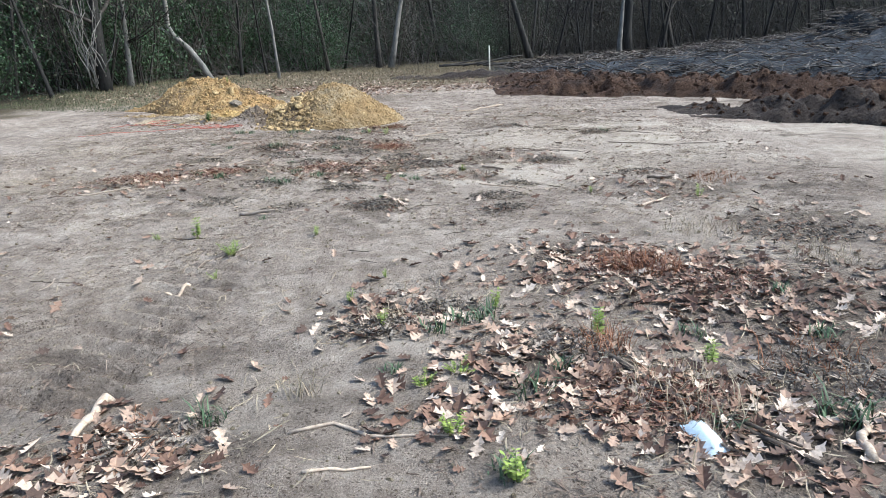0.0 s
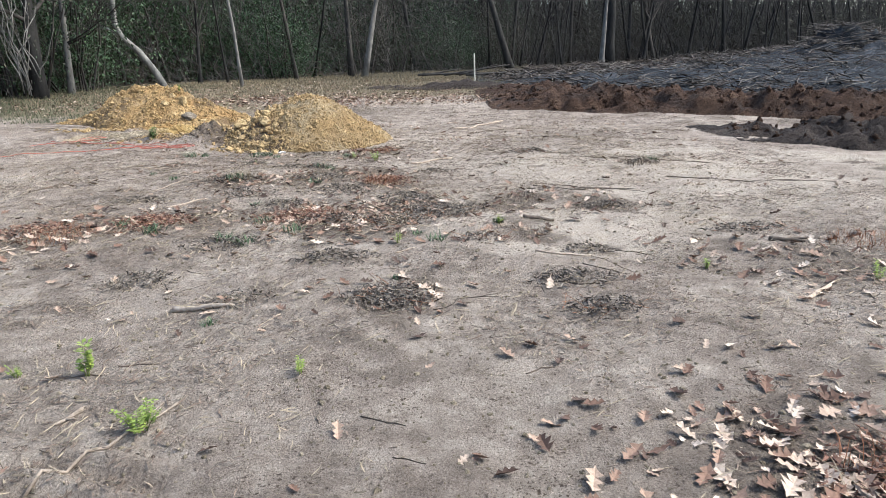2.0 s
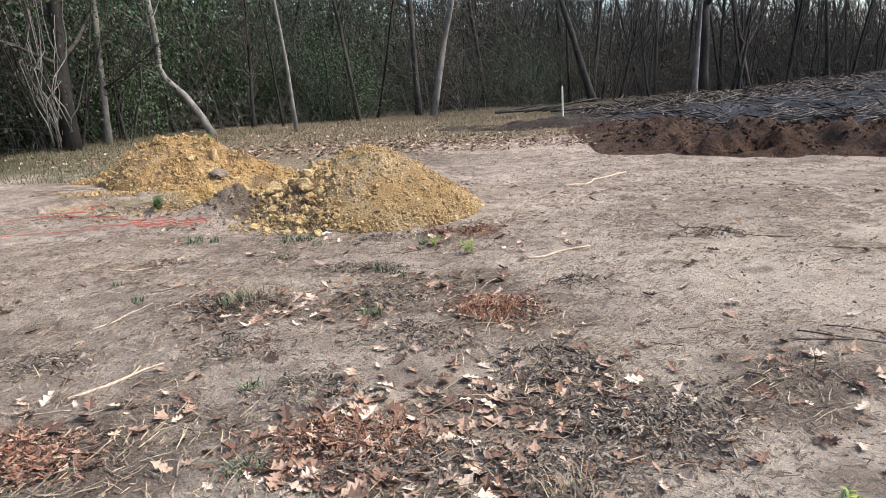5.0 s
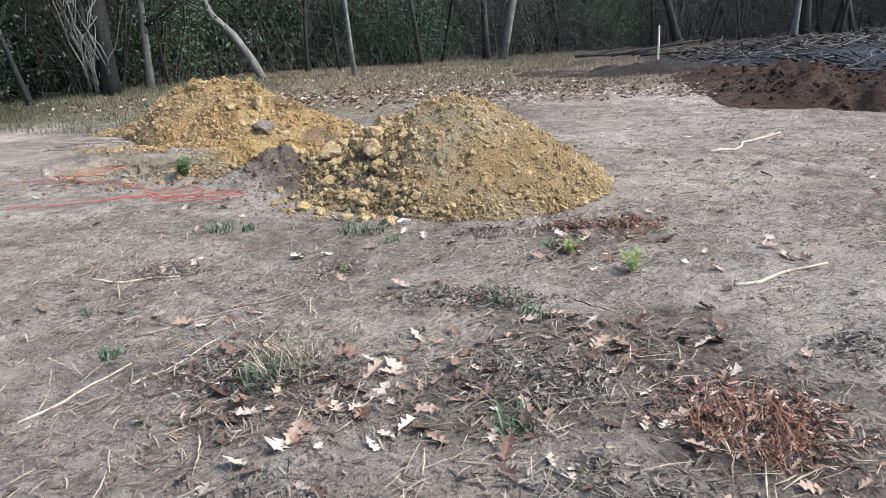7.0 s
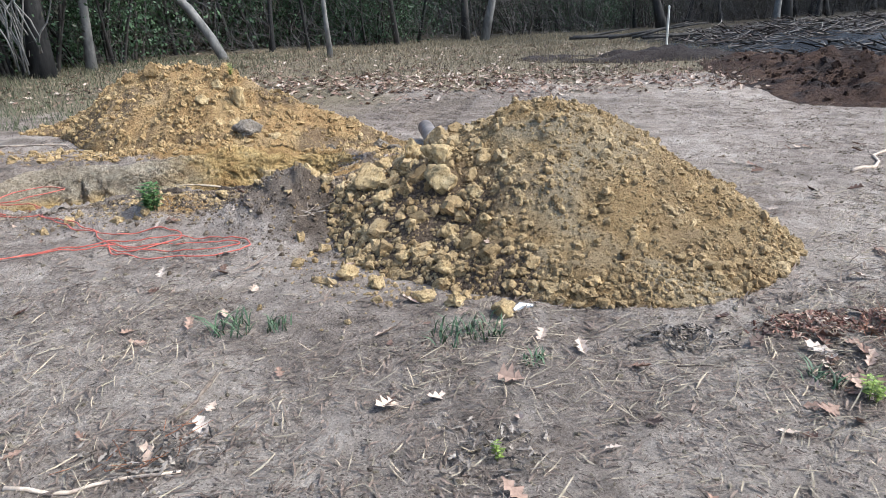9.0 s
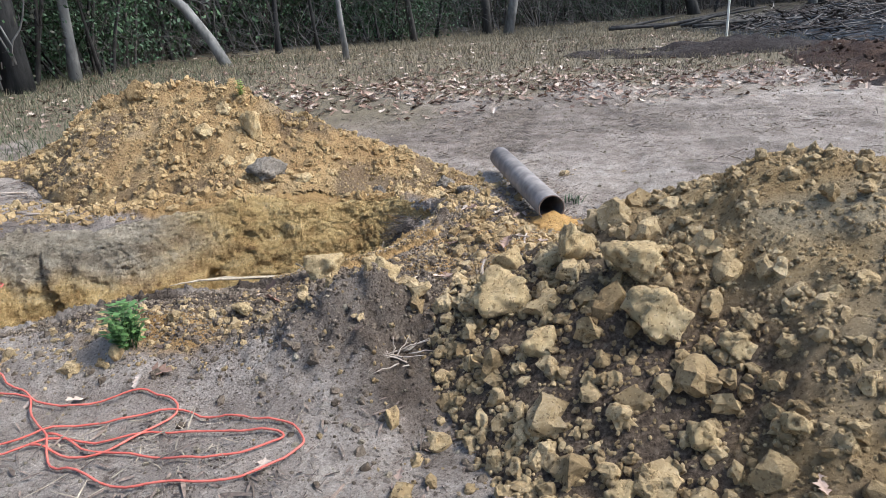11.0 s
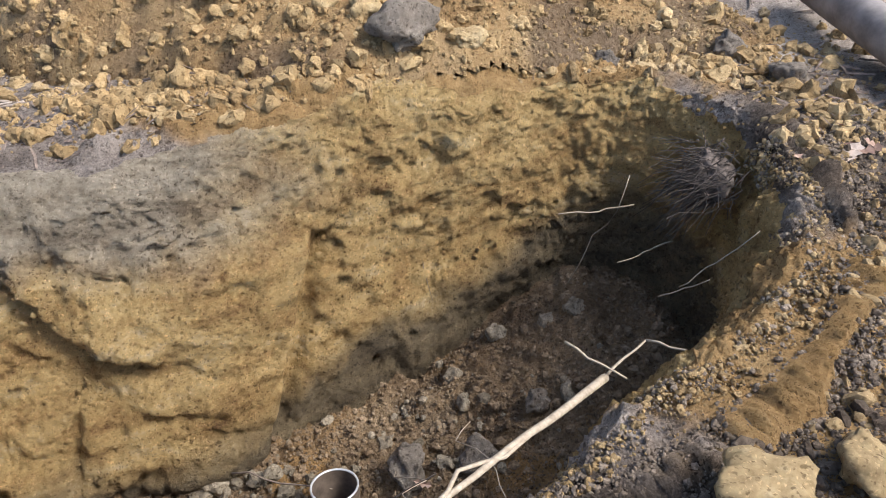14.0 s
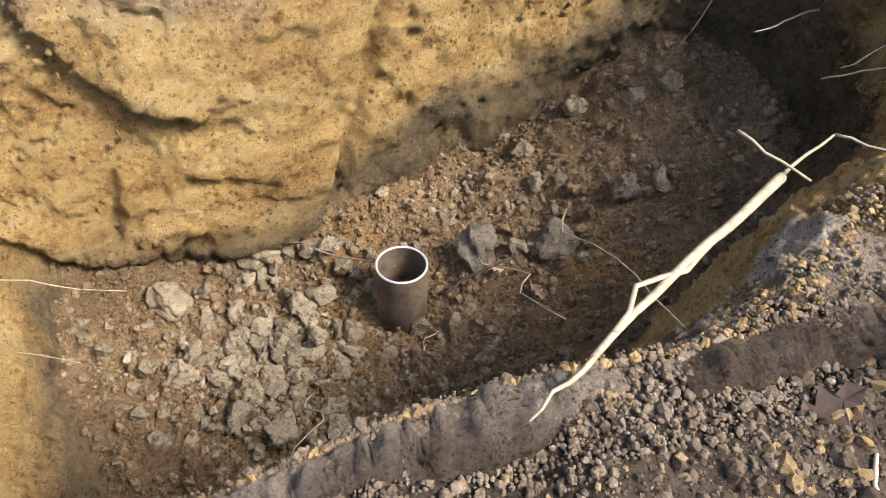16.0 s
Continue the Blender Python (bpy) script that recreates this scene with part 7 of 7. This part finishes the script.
for i in range(500):
    x, y = rt.gauss(24, 1.6), rt.gauss(38, 1.2)
    c = Vector((x, y, gz(x, y) + float(ash_height(np.array(x), np.array(y)))))
    a = rt.uniform(0, 6.3)
    db.tube(wiggle(c, c + Vector((math.cos(a), math.sin(a), rt.uniform(-0.2, 0.3))) * rt.uniform(0.4, 1.4), 4, 0.06, rt), taper(4, rt.uniform(0.015, 0.04), 0.008), 4, False)
tagged(db.ob("brush_debris", plain_mat("grey_brush", (0.06, 0.053, 0.048), (0.24, 0.21, 0.185), 6, 0.9, 0.0, island=True)), "grey broken branches strewn over the charred bed", "brush debris", "", "stuff")
n = 60000
x, y = rf2.uniform(2, 34, n), rf2.uniform(12, 50, n)
h = ash_height(x, y)
front = 23.2 - 0.25 * np.clip(x - 3, 0, 6) - 0.6 * np.clip(x - 9, 0, 99)
back = 30 + 0.75 * (x - 3)
want = 0.10 + 0.9 * np.exp(-((y - front - 1.2) / 1.3) ** 2) + 1.0 * np.exp(-((y - back + 1.5) / 2.5) ** 2) + 0.5 * sstep(0.2, 0.7, fbm(x * 0.5, y * 0.5, 0, 3, 131)) + 1.5 * gauss(x, y, 24, 38, 2.4, 1.8)
ok = (h > 0.04) & (rf2.rand(n) < want)
x, y, h = x[ok], y[ok], h[ok]
lump = 0.20 * np.clip(fbm(x * 1.2, y * 1.2, 0, 3, 133), 0, 1) * rf2.rand(len(x))
half = np.arange(len(x)) % 5 < 3
base = lot_height(x, y) + h + lump
slivers("brush_debris", np.column_stack([x, y])[half], 0.12, 0.6, 0.022, BLACK_EARTH, "charred black sticks and chunks heaped on the ash bed", "brush debris", 134, base[half])
slivers("brush_debris", np.column_stack([x, y])[~half], 0.15, 0.7, 0.014, GREY_TWIG, "pale grey broken sticks in the charred brush", "brush debris", 135, base[~half])
ln2 = Build()
for k in range(9):
    a = Vector((1.0 + rt.uniform(0, 3), 31 + rt.uniform(-1, 1), gz(2, 31) + 0.15))
    ln2.tube(wiggle(a, a + Vector((rt.uniform(1.5, 3), rt.uniform(-0.5, 0.5), rt.uniform(0, 0.5))), 6, 0.05, rt), taper(6, 0.05, 0.02), 5)
tagged(ln2.ob("fallen_branches", BARK), "fallen branches lying near the survey stake", "fallen branch", "", "stuff")
cl = []
for (h, box, n) in ((bank_height, (2, 16, 6, 25), 9000), (dark_heap_height, (5, 11, 7, 15), 1500)):
    x, y = rf2.uniform(box[0], box[1], n), rf2.uniform(box[2], box[3], n)
    k = h(x, y)
    ok = k > 0.05
    cl.append(np.column_stack([x, y, lot_height(x, y) + k])[ok])
cl = np.concatenate(cl)
strew("clods", cl, sizes_of(len(cl), rf2, 0.02, 0.075, 2), RED_EARTH, "dark clods of turned earth on the bank", "clods", 91)
